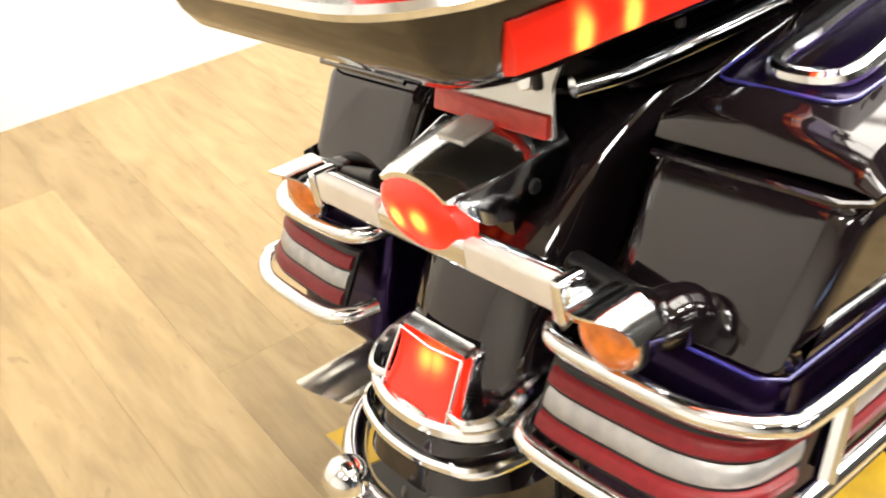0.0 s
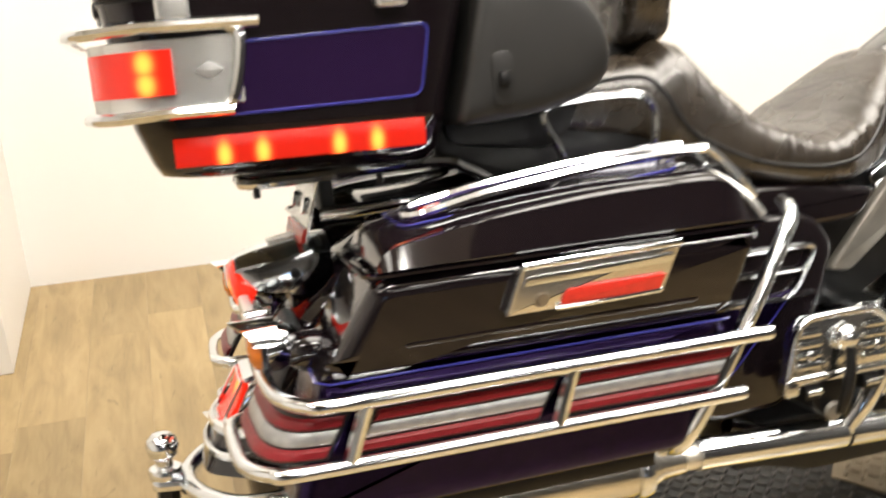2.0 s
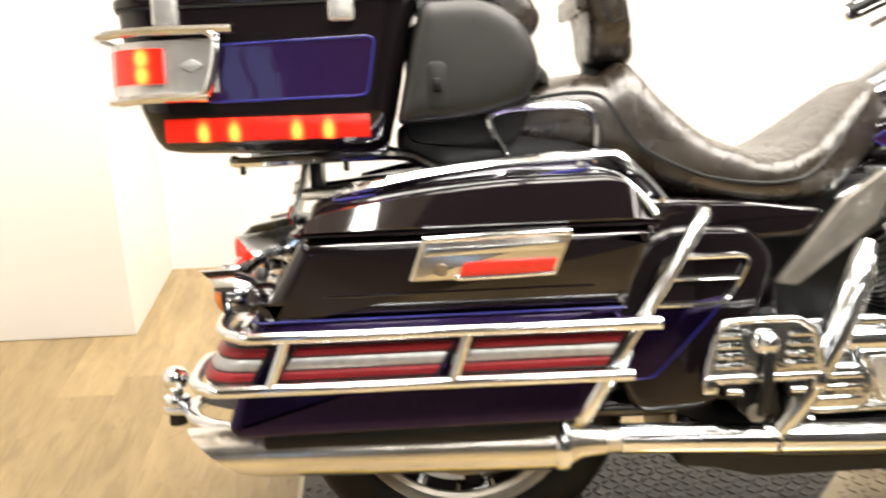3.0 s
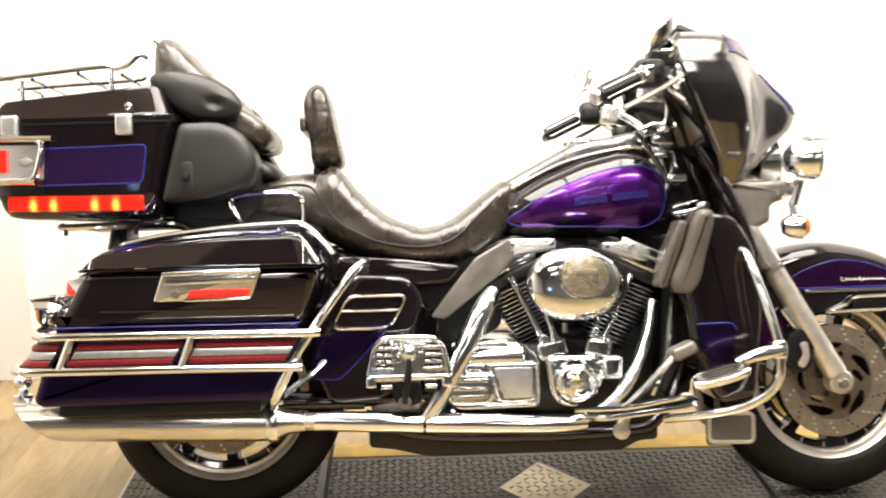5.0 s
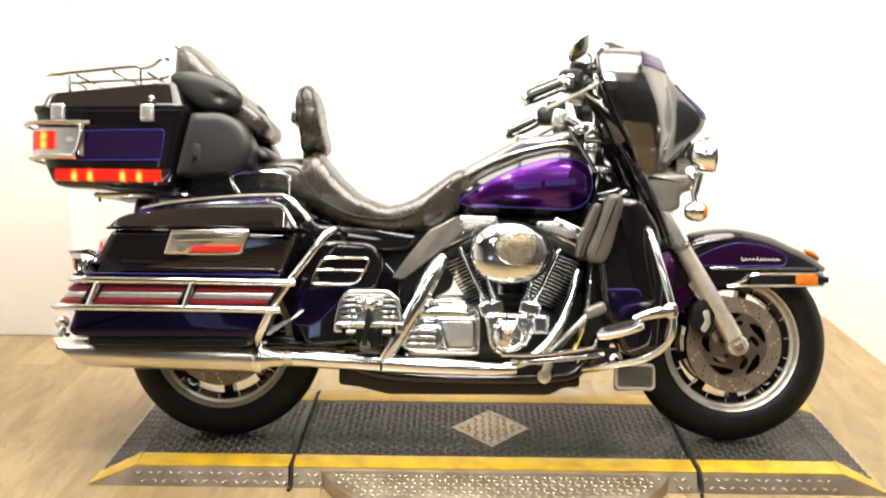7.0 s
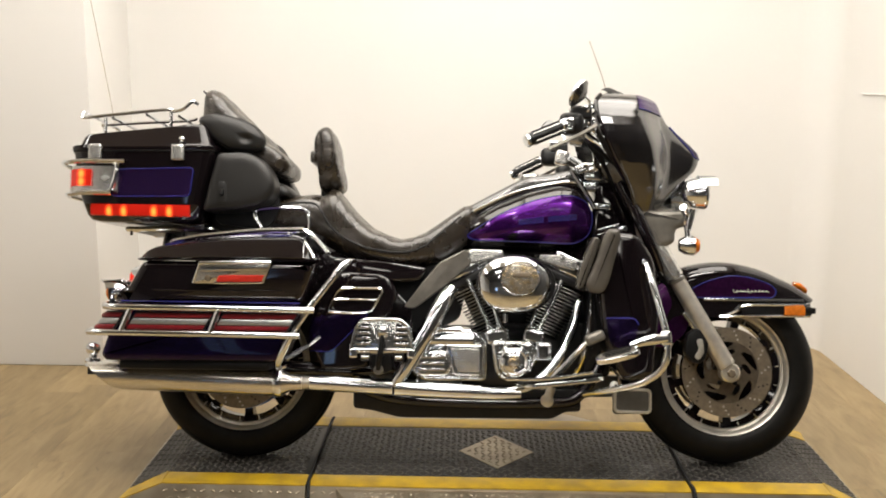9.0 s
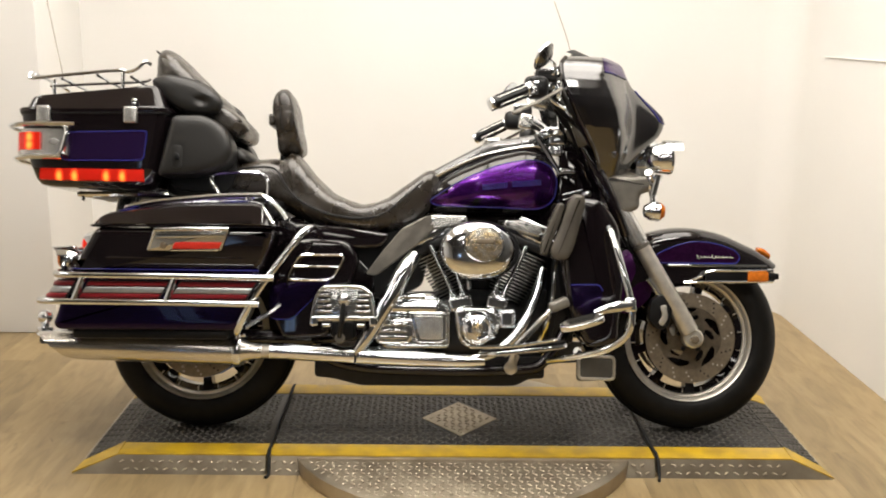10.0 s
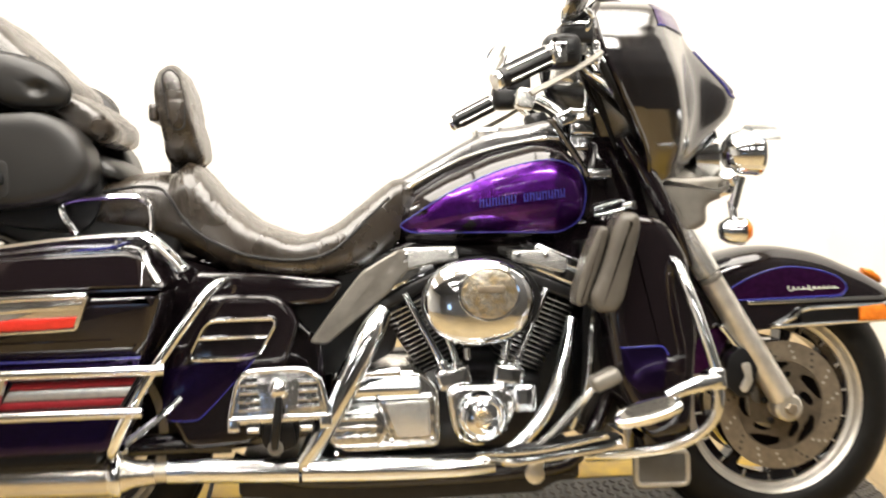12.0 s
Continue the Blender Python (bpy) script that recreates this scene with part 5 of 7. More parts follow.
for s in (-1, 1):
    a, b = skin_patch(case_tree, rounded([(-1.165, 0.930), (-0.912, 0.937), (-0.926, 0.848), (-1.175, 0.845)], 0.014), s, 0.0015)
    part("painted_panel", a, PANELLIT, case, "deep purple side panel with blue pinstripe")
    part("pinstripe", b, STRIPE, case)
    # lit strip under the panel
    st = []
    for x in np.linspace(-1.240, -0.925, 14):
        hit = case_tree.ray_cast(Vector((x, s, 0.81)), Vector((0, -s, 0)))
        st.append(hit[0].y if hit[0] else s * 0.24)
    part("marker_strip", loft([[(x, y * 0.98, z - 0.019), (x, y + s * 0.006, z - 0.017), (x, y + s * 0.009, z), (x, y + s * 0.006, z + 0.017), (x, y * 0.98, z + 0.019)] for x, y, z in zip(np.linspace(-1.240, -0.925, 14), st, np.linspace(0.804, 0.802, 14))]), STRIPLENS, case, "lit red marker strip")
    # corner lamp in a chrome frame
    fr = part("corner_lamp", loft([[(x, y, z - 0.042), (x, y + dy, z - 0.040), (x, y + dy, z + 0.040), (x, y, z + 0.042)] for x, y, dy, z in ((-1.150, s * 0.262, s * 0.012, 0.900), (-1.26, s * 0.260, s * 0.018, 0.898), (-1.295, s * 0.240, s * 0.020, 0.898), (-1.325, s * 0.195, s * 0.012, 0.898), (-1.328, s * 0.14, s * 0.010, 0.898))]), PALE, case, "silver corner lamp housing with chrome frame")
    part("emblem", prism(rounded([(-1.206, 0.900), (-1.188, 0.911), (-1.170, 0.900), (-1.188, 0.889)], 0.004), s * 0.274, s * 0.278, 0.0015), SILVER, fr, "small diamond emblem")
    part("red_lens", loft([[(x, y, z - 0.027), (x, y + dy, z - 0.026), (x, y + dy, z + 0.026), (x, y, z + 0.027)] for x, y, dy, z in ((-1.230, s * 0.270, s * 0.014, 0.901), (-1.262, s * 0.268, s * 0.015, 0.901), (-1.298, s * 0.246, s * 0.018, 0.901), (-1.326, s * 0.195, s * 0.012, 0.901))]), CORNERLENS, fr, "lit red lens")
    part("frame_end", tube([(-1.165, s * 0.280, 0.953), (-1.148, s * 0.282, 0.935), (-1.162, s * 0.282, 0.87), (-1.180, s * 0.280, 0.852)], 0.0078, 8, 5), CHROME, fr)
    for z, x0, x1 in ((0.953, -1.125, -1.346), (0.853, -1.165, -1.330)):
        part("frame_bar", tube([(x0, s * 0.282, z), (-1.25, s * 0.282, z), (x1 + 0.035, s * 0.262, z - 0.002), (x1, s * 0.215, z - 0.002), (x1 - 0.006, s * 0.12, z - 0.002), (x1 - 0.008, 0, z - 0.002)], 0.0075, 8, 5), CHROME, fr, "chrome bar")
    # latches and hinges
    for x in (-1.222, -0.960):
        part("latch", box((x, s * 0.276, 0.983), (0.040, 0.018, 0.050), 0.007, 3), PALE, case, "chrome latch")
    part("stud", lathe([(0, 0.006), (0.007, 0.005), (0.010, 0)], (-0.952, s * 0.268, 1.027), (0, s, 0.2), 14), CHROME, lid)
    # rack rail
    part("rack_rail", tube([(-1.306, s * 0.165, 1.128), (-1.298, s * 0.185, 1.108), (-1.20, s * 0.19, 1.117), (-1.03, s * 0.19, 1.135), (-1.00, s * 0.19, 1.130), (-0.972, s * 0.19, 1.138), (-0.945, s * 0.185, 1.162), (-0.930, s * 0.17, 1.157)], 0.0055, 8, 6), CHROME, lid, "chrome luggage rack rail")
    part("rack_rail", tube([(-1.27, s * 0.10, 1.098), (-1.15, s * 0.10, 1.106), (-0.98, s * 0.10, 1.116), (-0.95, s * 0.10, 1.125)], 0.005, 8, 5), CHROME, lid, "chrome luggage rack rail")
    for x, z in ((-1.225, 1.050), (-1.012, 1.078)):
        part("rack_post", rod((x, s * 0.185, z), (x, s * 0.188, z + 0.055), 0.006, 0.001, 10), CHROME, lid)
part("rack_rail", tube([(-1.306, -0.165, 1.128), (-1.314, -0.10, 1.133), (-1.314, 0.10, 1.133), (-1.306, 0.165, 1.128)], 0.0055, 8, 5), CHROME, lid, "chrome luggage rack rail")
for x, z in ((-1.20, 1.106), (-1.09, 1.118), (-0.985, 1.114)):
    part("rack_rail", tube([(x, -0.19, z), (x, 0, z + 0.002), (x, 0.19, z)], 0.005, 8, 3), CHROME, lid, "chrome rack cross bar")
part("tail_plate", loft([[(-1.296, y, 0.87), (-1.322, y, 0.87), (-1.322, y, 0.93), (-1.296, y, 0.93)] for y in np.linspace(-0.14, 0.14, 5)]), ALU, case)
part("antenna_bracket", box((-1.30, -0.15, 0.985), (0.03, 0.03, 0.02), 0.005), PLASTIC, case)
part("lid_lock", box((-1.308, 0.0, 0.985), (0.02, 0.06, 0.04), 0.006), CHROME, case)
# wrap-around backrest
up = rounded([(-0.930, 1.110), (-0.925, 1.206), (-0.902, 1.222), (-0.870, 1.212), (-0.828, 1.170), (-0.775, 1.114), (-0.712, 1.062), (-0.708, 1.024), (-0.735, 1.006), (-0.829, 1.011), (-0.874, 1.043)], 0.026, 6)
bp_ = part("passenger_backrest", pad(up, 0.192, 3.6, creased), LEATHER, case, "black wrap-around passenger backrest", 60)
part("backrest_piping", tube([(-0.918, -0.150, 1.205), (-0.880, -0.158, 1.172), (-0.830, -0.165, 1.134), (-0.775, -0.170, 1.104)], 0.003, 6, 4), SEAT_SEAM, bp_)
flap = rounded([(-0.922, 1.104), (-0.876, 1.121), (-0.812, 1.111), (-0.754, 1.092), (-0.718, 1.068), (-0.698, 1.036), (-0.708, 1.006), (-0.744, 0.998), (-0.808, 1.001), (-0.858, 1.029), (-0.892, 1.062)], 0.022, 6)
for s in (-1, 1):
    wing = pad(flap, 0.036, 3.4, None, 48, 110)
    for v in wing.verts:
        if v.co.y * s > 0:
            # the pulled-in button of the upholstery, with a swell before it
            d2 = ((v.co.x + 0.757) / 0.016) ** 2 + ((v.co.z - 1.037) / 0.012) ** 2
            e2 = ((v.co.x + 0.738) / 0.018) ** 2 + ((v.co.z - 1.050) / 0.016) ** 2
            v.co.y += s * (0.004 * math.exp(-e2) - 0.013 * math.exp(-d2))
    part("backrest_flap", moved(wing, Matrix.Translation((0, s * 0.196, 0))), VINYL, bp_, "", 60)
    part("flap_piping", tube([(x, s * 0.200, z) for x, z in evenly(flap, 60)], 0.0032, 6, 1, True), SEAT_SEAM, bp_)
part("backrest_cushion", pad(rounded([(-0.765, 1.075), (-0.712, 1.040), (-0.680, 1.024), (-0.644, 0.993), (-0.632, 0.965), (-0.645, 0.938), (-0.676, 0.934), (-0.720, 0.955), (-0.77, 0.995)], 0.024, 6), 0.172, 4.6, gathered, 44, 120), LEATHER, bp_, "pleated black leather cushion", 60)
part("rear_seat_roll", pad(rounded([(-0.72, 0.86), (-0.70, 0.918), (-0.661, 0.912), (-0.635, 0.896), (-0.617, 0.876), (-0.617, 0.855)], 0.018, 5), 0.145, 4.0), VINYL, case, "rounded seat roll below the cushion", 60)
for s in (-1, 1):
    arm = rounded([(-0.840, 0.988), (-0.748, 0.991), (-0.700, 0.970), (-0.668, 0.930), (-0.655, 0.885), (-0.664, 0.850), (-0.694, 0.826), (-0.770, 0.806), (-0.884, 0.800), (-0.862, 0.900)], [0.014, 0.03, 0.03, 0.03, 0.03, 0.02, 0.03, 0.03, 0.016, 0.05], 5)
    ap = part("armrest", moved(pad(arm, 0.070, 7.5, None, 40), Matrix.Translation((0, s * 0.200, 0))), VINYL, case, "grained black armrest pod", 60)
    lk = rounded([(-0.835, 0.895), (-0.803, 0.895), (-0.803, 0.823), (-0.835, 0.823)], 0.0155)
    part("switch_bezel", prism(lk, s * 0.258, s * 0.2715, 0.003), VINYL, ap)
    part("switch", box((-0.819, s * 0.274, 0.859), (0.014, 0.012, 0.020), 0.004), PLASTIC, ap)
part("seat_back_panel", prism(rounded([(-0.87, 0.77), (-0.86, 0.97), (-0.75, 0.96), (-0.66, 0.90), (-0.66, 0.80), (-0.7, 0.75)], 0.03), -0.15, 0.15, 0.01), PLASTIC, case)
# carrier under the case
part("carrier_rail", tube([(-1.16, -0.12, 0.752), (-1.13, -0.155, 0.748), (-0.90, -0.155, 0.752), (-0.84, -0.15, 0.735), (-0.79, -0.14, 0.705)], 0.009, 8, 5), CHROME, bike, "chrome carrier rail")
part("carrier_rail", tube([(-1.16, 0.12, 0.752), (-1.13, 0.155, 0.748), (-0.90, 0.155, 0.752), (-0.84, 0.15, 0.735), (-0.79, 0.14, 0.705)], 0.009, 8, 5), CHROME, bike, "chrome carrier rail")
for s in (-1, 1):
    part("fender_strut", tube([(-1.046, s * 0.094, 0.688), (-1.00, s * 0.112, 0.690), (-0.93, s * 0.128, 0.696), (-0.80, s * 0.135, 0.700)], 0.011, 10, 4), CHROME, bike, "chrome strut beside the fender")
part("carrier_plate", box((-1.02, 0, 0.748), (0.26, 0.26, 0.012), 0.004), PLASTIC, bike)
for x in (-1.14, -0.97):
    part("carrier_bolt", rod((x, -0.155, 0.745), (x, -0.155, 0.728), 0.005, 0.001, 8), PLASTIC, bike)

# ---- saddlebags with their rails, left and right ----
def rail_path(z, y_out, x_front):
    """Along the outer side of a bag at height z, round its rear corner and across its rear."""
    xr = -1.160 - (0.492 - z) * 0.62
    up = 0.012 if z > 0.45 else 0.006
    return [(x_front, y_out, z), (-0.80, y_out, z + 0.002), (xr + 0.075, y_out, z + 0.003), (xr + 0.028, y_out + 0.012, z + 0.004), (xr + 0.004, y_out + 0.045, z + 0.5 * up), (xr - 0.006, y_out + 0.09, z + 0.7 * up), (xr - 0.008, -0.185, z + up), (xr + 0.006, -0.152, z + up), (xr + 0.045, -0.140, z + up)]


def ribbon(pts, zl, zh, lift):
    """A flat bowed strip that follows the rail from height zl to zh."""
    rings = []
    for k, p in enumerate(pts):
        a = pts[max(0, k - 1)]
        b = pts[min(len(pts) - 1, k + 1)]
        d = Vector((b[0] - a[0], b[1] - a[1], 0)).normalized()
        n = Vector((d.y, -d.x, 0))
        if n.y > 0 and abs(n.y) > abs(n.x):
            n = -n
        if n.x > 0 and abs(n.x) > abs(n.y):
            n = -n
        ring = []
        for f, o in ((0, -0.006), (0, lift * 0.4), (0.25, lift), (0.75, lift), (1, lift * 0.4), (1, -0.006)):
            z = zl + (zh - zl) * f
            sl = -(0.492 - z) * 0.62
            ring.append((p[0] + sl + n.x * o, p[1] + n.y * o, z))
        rings.append(ring)
    return loft(rings)


def trim(pts, d=0.006):
    """A strip's line, drawn in a little at both ends."""
    P = [Vector(p) for p in pts]
    P[0] += (P[1] - P[0]).normalized() * d
    P[-1] += (P[-2] - P[-1]).normalized() * d
    return [tuple(p) for p in P]


KNOB = (-1.084, -0.252, 0.532)


def bag_flare(bm):
    """The outer side of a bag leans outwards from its waist up."""
    for v in bm.verts:
        k = max(0.0, min(1.0, (-v.co.y - 0.165) / 0.19))
        v.co.y -= k * float(np.interp(v.co.z, [0.33, 0.50, 0.62, 0.66, 0.75], [-0.004, -0.004, 0.018, 0.021, 0.018]))
    return bm


def saddlebag(s):
    def fx(bm):
        return bag_flare(bm) if s < 0 else mirrored(bag_flare(bm))

    def gx(bm):
        return bm if s < 0 else mirrored(bm)
    low = rounded([(-1.106, 0.515), (-0.553, 0.515), (-0.572, 0.45), (-0.612, 0.337), (-1.145, 0.335), (-1.160, 0.352)], [0.004, 0.004, 0.01, 0.03, 0.02, 0.02])
    body = part("saddlebag", fx(prism(rounded([(-1.030, 0.640), (-0.502, 0.640), (-0.545, 0.5165), (-1.106, 0.5165)], [0.02, 0.02, 0.004, 0.004]), -0.352, -0.165, 0.026, 4)), BLACK, bike, "glossy black and purple hard saddlebag")
    part("lower_shell", fx(prism(low, -0.352, -0.165, 0.024, 4)), PANELSHADED, body, "purple lower shell")
    part("pinstripe", fx(tube([(-0.552, -0.3535, 0.516), (-1.098, -0.3535, 0.516), (-1.112, -0.335, 0.516), (-1.109, -0.19, 0.516)], 0.0018, 6, 1)), STRIPE, body)
    part("side_crease", fx(box((-0.80, -0.3515, 0.551), (0.40, 0.004, 0.006), 0.002)), BLACK, body)
    lidp = rounded([(-1.034, 0.648), (-1.018, 0.674), (-0.884, 0.698), (-0.731, 0.712), (-0.570, 0.714), (-0.545, 0.706), (-0.497, 0.648)], [0.006, 0.014, 0.05, 0.06, 0.012, 0.010, 0.006])
    rr = []
    for y, f, top, dz in ((-0.352, 0.992, 0.0, 0.0), (-0.357, 1.0, 0.03, 0.0), (-0.358, 1.0, 0.07, 0.0), (-0.343, 0.994, 0.92, 0.0), (-0.340, 0.992, 0.965, 0.0), (-0.335, 0.990, 0.99, 0.001), (-0.300, 0.985, 1.0, 0.009), (-0.25, 0.985, 1.0, 0.016), (-0.20, 0.985, 1.0, 0.012), (-0.17, 0.98, 0.95, 0.0)):
        rr.append([(-0.77 + (x + 0.77) * f, y, 0.648 + (z - 0.648) * top + dz * (z > 0.66)) for x, z in lidp])
    bl = part("bag_lid", fx(loft(rr)), BLACK, body, "glossy black lid", 22)
    part("lid_seam", fx(tube([(-0.505, -0.3545, 0.644), (-1.036, -0.3545, 0.644), (-1.045, -0.34, 0.644), (-1.043, -0.18, 0.644)], 0.0034, 6, 1)), BLACK, body)
    # purple panel on top of the lid
    tp = rounded([(-0.985, -0.322), (-0.60, -0.326), (-0.585, -0.255), (-0.60, -0.195), (-0.985, -0.195)], 0.028)
    bl.data.update()
    src = bmesh.new()
    src.from_mesh(bl.data)
    lt = BVHTree.FromBMesh(src)
    src.free()
    ctr = (-0.79, -0.255)
    rngs = []
    for q in (0.25, 0.5, 0.75, 1.0):
        ring = []
        for x, y in tp:
            px, py = ctr[0] + (x - ctr[0]) * q, (ctr[1] + (y - ctr[1]) * q) * (1 if s < 0 else -1)
            hit = lt.ray_cast(Vector((px, py, 1.2)), Vector((0, 0, -1)))
            ring.append((hit[0] if hit[0] else Vector((px, py, 0.70))) + Vector((0, 0, 0.002)))
        rngs.append(ring)
    part("painted_panel", loft(rngs), PANELSHADED, bl, "purple lid panel with blue pinstripe")
    part("pinstripe", tube(rngs[-1], 0.0017, 6, 1, True), STRIPE, bl)
    # lid guard rails
    part("lid_rail", fx(tube([(-0.90, -0.234, 0.714), (-0.945, -0.230, 0.705), (-0.962, -0.240, 0.701), (-0.966, -0.262, 0.700), (-0.962, -0.284, 0.701), (-0.945, -0.295, 0.705), (-0.90, -0.296, 0.714)], 0.0075, 8, 5)), CHROME, bl, "chrome rounded end of the lid rail")
    for y in (-0.234, -0.296):
        part("lid_rail", fx(tube([(-0.90, y, 0.714), (-0.85, y, 0.722), (-0.70, y, 0.738), (-0.575, y, 0.743), (-0.545, y, 0.738), (-0.505, y, 0.700), (-0.480, y, 0.670)], 0.0075, 8, 6)), CHROME, bl, "chrome lid rail")
    for x, z in ((-0.545, 0.738), (-0.515, 0.710), (-0.484, 0.675)):
        part("rail_bridge", fx(rod((x, -0.296, z), (x, -0.24, z), 0.006, 0.001, 8)), CHROME, bl)
    for x, z in ((-0.955, 0.700), (-0.60, 0.738)):
        part("rail_foot", fx(rod((x, -0.268, z - 0.03), (x, -0.268, z + 0.004), 0.009, 0.002, 10)), CHROME, bl)
    part("lid_edge", fx(tube([(-0.553, -0.300, 0.712), (-0.540, -0.326, 0.698), (-0.524, -0.345, 0.678), (-0.509, -0.353, 0.655)], 0.0055, 8, 4)), PALE, bl, "bevelled chrome front edge")
    part("bag_cap", fx(lathe([(0, 0.052), (0.010, 0.051), (0.019, 0.047), (0.025, 0.040), (0.028, 0.031), (0.029, 0.020), (0.028, 0.010), (0.026, 0.0), (0.020, -0.006), (0.020, -0.02)], KNOB, (-1, 0.25, 0.1), 32)), BLACK, body, "round glossy black cap on the rear face", 85)
    # latch plate with red insert
    pl = part("latch_plate", fx(prism(rounded([(-0.852, 0.634), (-0.634, 0.638), (-0.659, 0.574), (-0.874, 0.571)], 0.005), -0.364, -0.350, 0.004)), SATINCHROME, body, "chrome latch plate with red reflector")
    part("reflector", fx(prism(rounded([(-0.794, 0.597), (-0.657, 0.598), (-0.665, 0.579), (-0.803, 0.577)], 0.004), -0.368, -0.362, 0.002)), REDTAPE, pl, "bright red reflector")
    part("lock", fx(lathe([(0, 0.006), (0.008, 0.005), (0.0105, 0)], (-0.828, -0.364, 0.588), (0, -1, 0), 16)), DISC, pl)
    part("plate_lip", fx(tube([(-0.852, -0.364, 0.633), (-0.740, -0.366, 0.636), (-0.638, -0.364, 0.637)], 0.0058, 10, 4)), CHROME, pl)
    part("plate_lip", fx(tube([(-0.808, -0.365, 0.5735), (-0.735, -0.366, 0.5745), (-0.662, -0.365, 0.5765)], 0.0038, 8, 4)), CHROME, pl)
    part("plate_edge", fx(tube([(-0.852, -0.364, 0.632), (-0.873, -0.364, 0.573)], 0.0032, 8, 1)), CHROME, pl)
    part("plate_step", fx(prism(rounded([(-0.846, 0.620), (-0.646, 0.624), (-0.650, 0.612), (-0.851, 0.608)], 0.003), -0.3665, -0.362, 0.0015)), CHROME, pl)
    part("bag_bracket", fx(box((-0.88, -0.24, 0.322), (0.46, 0.16, 0.026), 0.006)), PLASTIC, body)
    # bumper rails, slanted stays, striped reflectors
    YO = -0.378
    guard = part("bag_rail", gx(tube(rail_path(0.495, YO, -0.505), 0.0102, 10, 5)), CHROME, bike, "chrome saddlebag rails with red and white striped reflectors")
    part("lower_rail", gx(tube(rail_path(0.418, YO, -0.548), 0.0098, 10, 5)), CHROME, guard)
    for xa, xb in ((-0.793, -0.818), (-1.060, -1.088)):
        part("rail_stay", gx(tube([(xa, YO, 0.492), (xb, YO, 0.420)], 0.0095, 8, 1)), CHROME, guard)
    spans = ([(-0.545, YO + 0.012, 0), (-0.68, YO + 0.012, 0), (-0.776, YO + 0.012, 0)], [(-0.800, YO + 0.012, 0), (-0.95, YO + 0.012, 0), (-1.042, YO + 0.012, 0)],
             [tuple(v) for v in smooth_path([(-1.072, YO + 0.012, 0), (-1.116, YO + 0.020, 0), (-1.140, YO + 0.040, 0), (-1.153, YO + 0.075, 0), (-1.157, YO + 0.12, 0), (-1.159, -0.19, 0), (-1.154, -0.158, 0)], 4)])
    for sp in spans:
        part("backing", gx(ribbon(sp, 0.4275, 0.4850, 0.001)), PLASTIC, guard)
        part("red_strip", gx(ribbon(trim(sp), 0.4665, 0.4805, 0.006)), RED, guard, "red reflector strip")
        part("white_strip", gx(ribbon(trim(sp), 0.4475, 0.4640, 0.0035)), SILVER, guard, "silver white reflector strip")
        part("red_strip", gx(ribbon(trim(sp), 0.4310, 0.4450, 0.006)), RED, guard, "red reflector strip")
    # guard tube in front of the bag
    gt = part("saddlebag_guard", gx(tube([(-0.402, -0.262, 0.648), (-0.420, -0.306, 0.640), (-0.455, -0.330, 0.598), (-0.555, -0.352, 0.455), (-0.612, -0.335, 0.350), (-0.625, -0.285, 0.318)], 0.0118, 12, 6)), CHROME, bike, "chrome saddlebag guard tube")
    part("guard_brace", gx(tube([(-0.51, -0.20, 0.41), (-0.545, -0.25, 0.38), (-0.60, -0.31, 0.345)], 0.008, 8, 4)), CHROME, gt)


saddlebag(-1)
saddlebag(1)

# ---- rear fender, tail lamp, plate holder, trailer hitch ----
def rear_fender_radius(a):
    d = math.degrees(a)
    R = interp(d, [40, 90, 130, 165, 190], [0.36, 0.372, 0.385, 0.405, 0.41])
    return R, R - 0.10


rf = fender_shell(radians(45), radians(188), RA[0], RA[2], rear_fender_radius, 0.092)
bmesh.ops.solidify(rf, geom=rf.faces[:], thickness=-0.003)
rear_fender = part("rear_fender", rf, BLACK, bike, "glossy black rear fender with chrome trim")
def fender_band(z, r, out=0.0, k=1.0):
    """A round bar that bows across the rear of the fender."""
    half = [(-1.085, -0.108 * k, z + 0.004), (-1.150, -0.107 * k, z + 0.002), (-1.195 - out, -0.090 * k, z), (-1.218 - out, -0.048 * k, z - 0.002)]
    return tube(half + [(-1.224 - out, 0, z - 0.003)] + [(x, -y, h) for x, y, h in half[::-1]], r, 8, 5)


part("fender_trim", fender_band(0.384, 0.0095, 0.006), CHROME, rear_fender, "thick chrome band under the lamp")
part("fender_trim", fender_band(0.352, 0.0065, 0.022, 1.1), CHROME, rear_fender, "chrome fender trim")
part("fender_tail", loft([[(x - d, y * k, z) for x, y in rounded([(-1.05, -0.10), (-1.15, -0.10), (-1.222, -0.05), (-1.222, 0.05), (-1.15, 0.10), (-1.05, 0.10)], 0.03)] for z, d, k in ((0.318, 0.034, 1.18), (0.345, 0.022, 1.1), (0.386, 0.0, 1.0))]), BLACK, rear_fender, "black fender tail")
FENDERLENS = lit_lens("lit_fender_lens", [(-1.21, -0.010, 0.432), (-1.21, 0.006, 0.430)], (0.06, 0.038, 0.032), 0.55, 3.0)
TAILLENS = lit_lens("lit_tail_lens", [(-1.18, -0.016, 0.588), (-1.18, 0.022, 0.582)], (0.06, 0.027, 0.025), 0.55, 2.6)


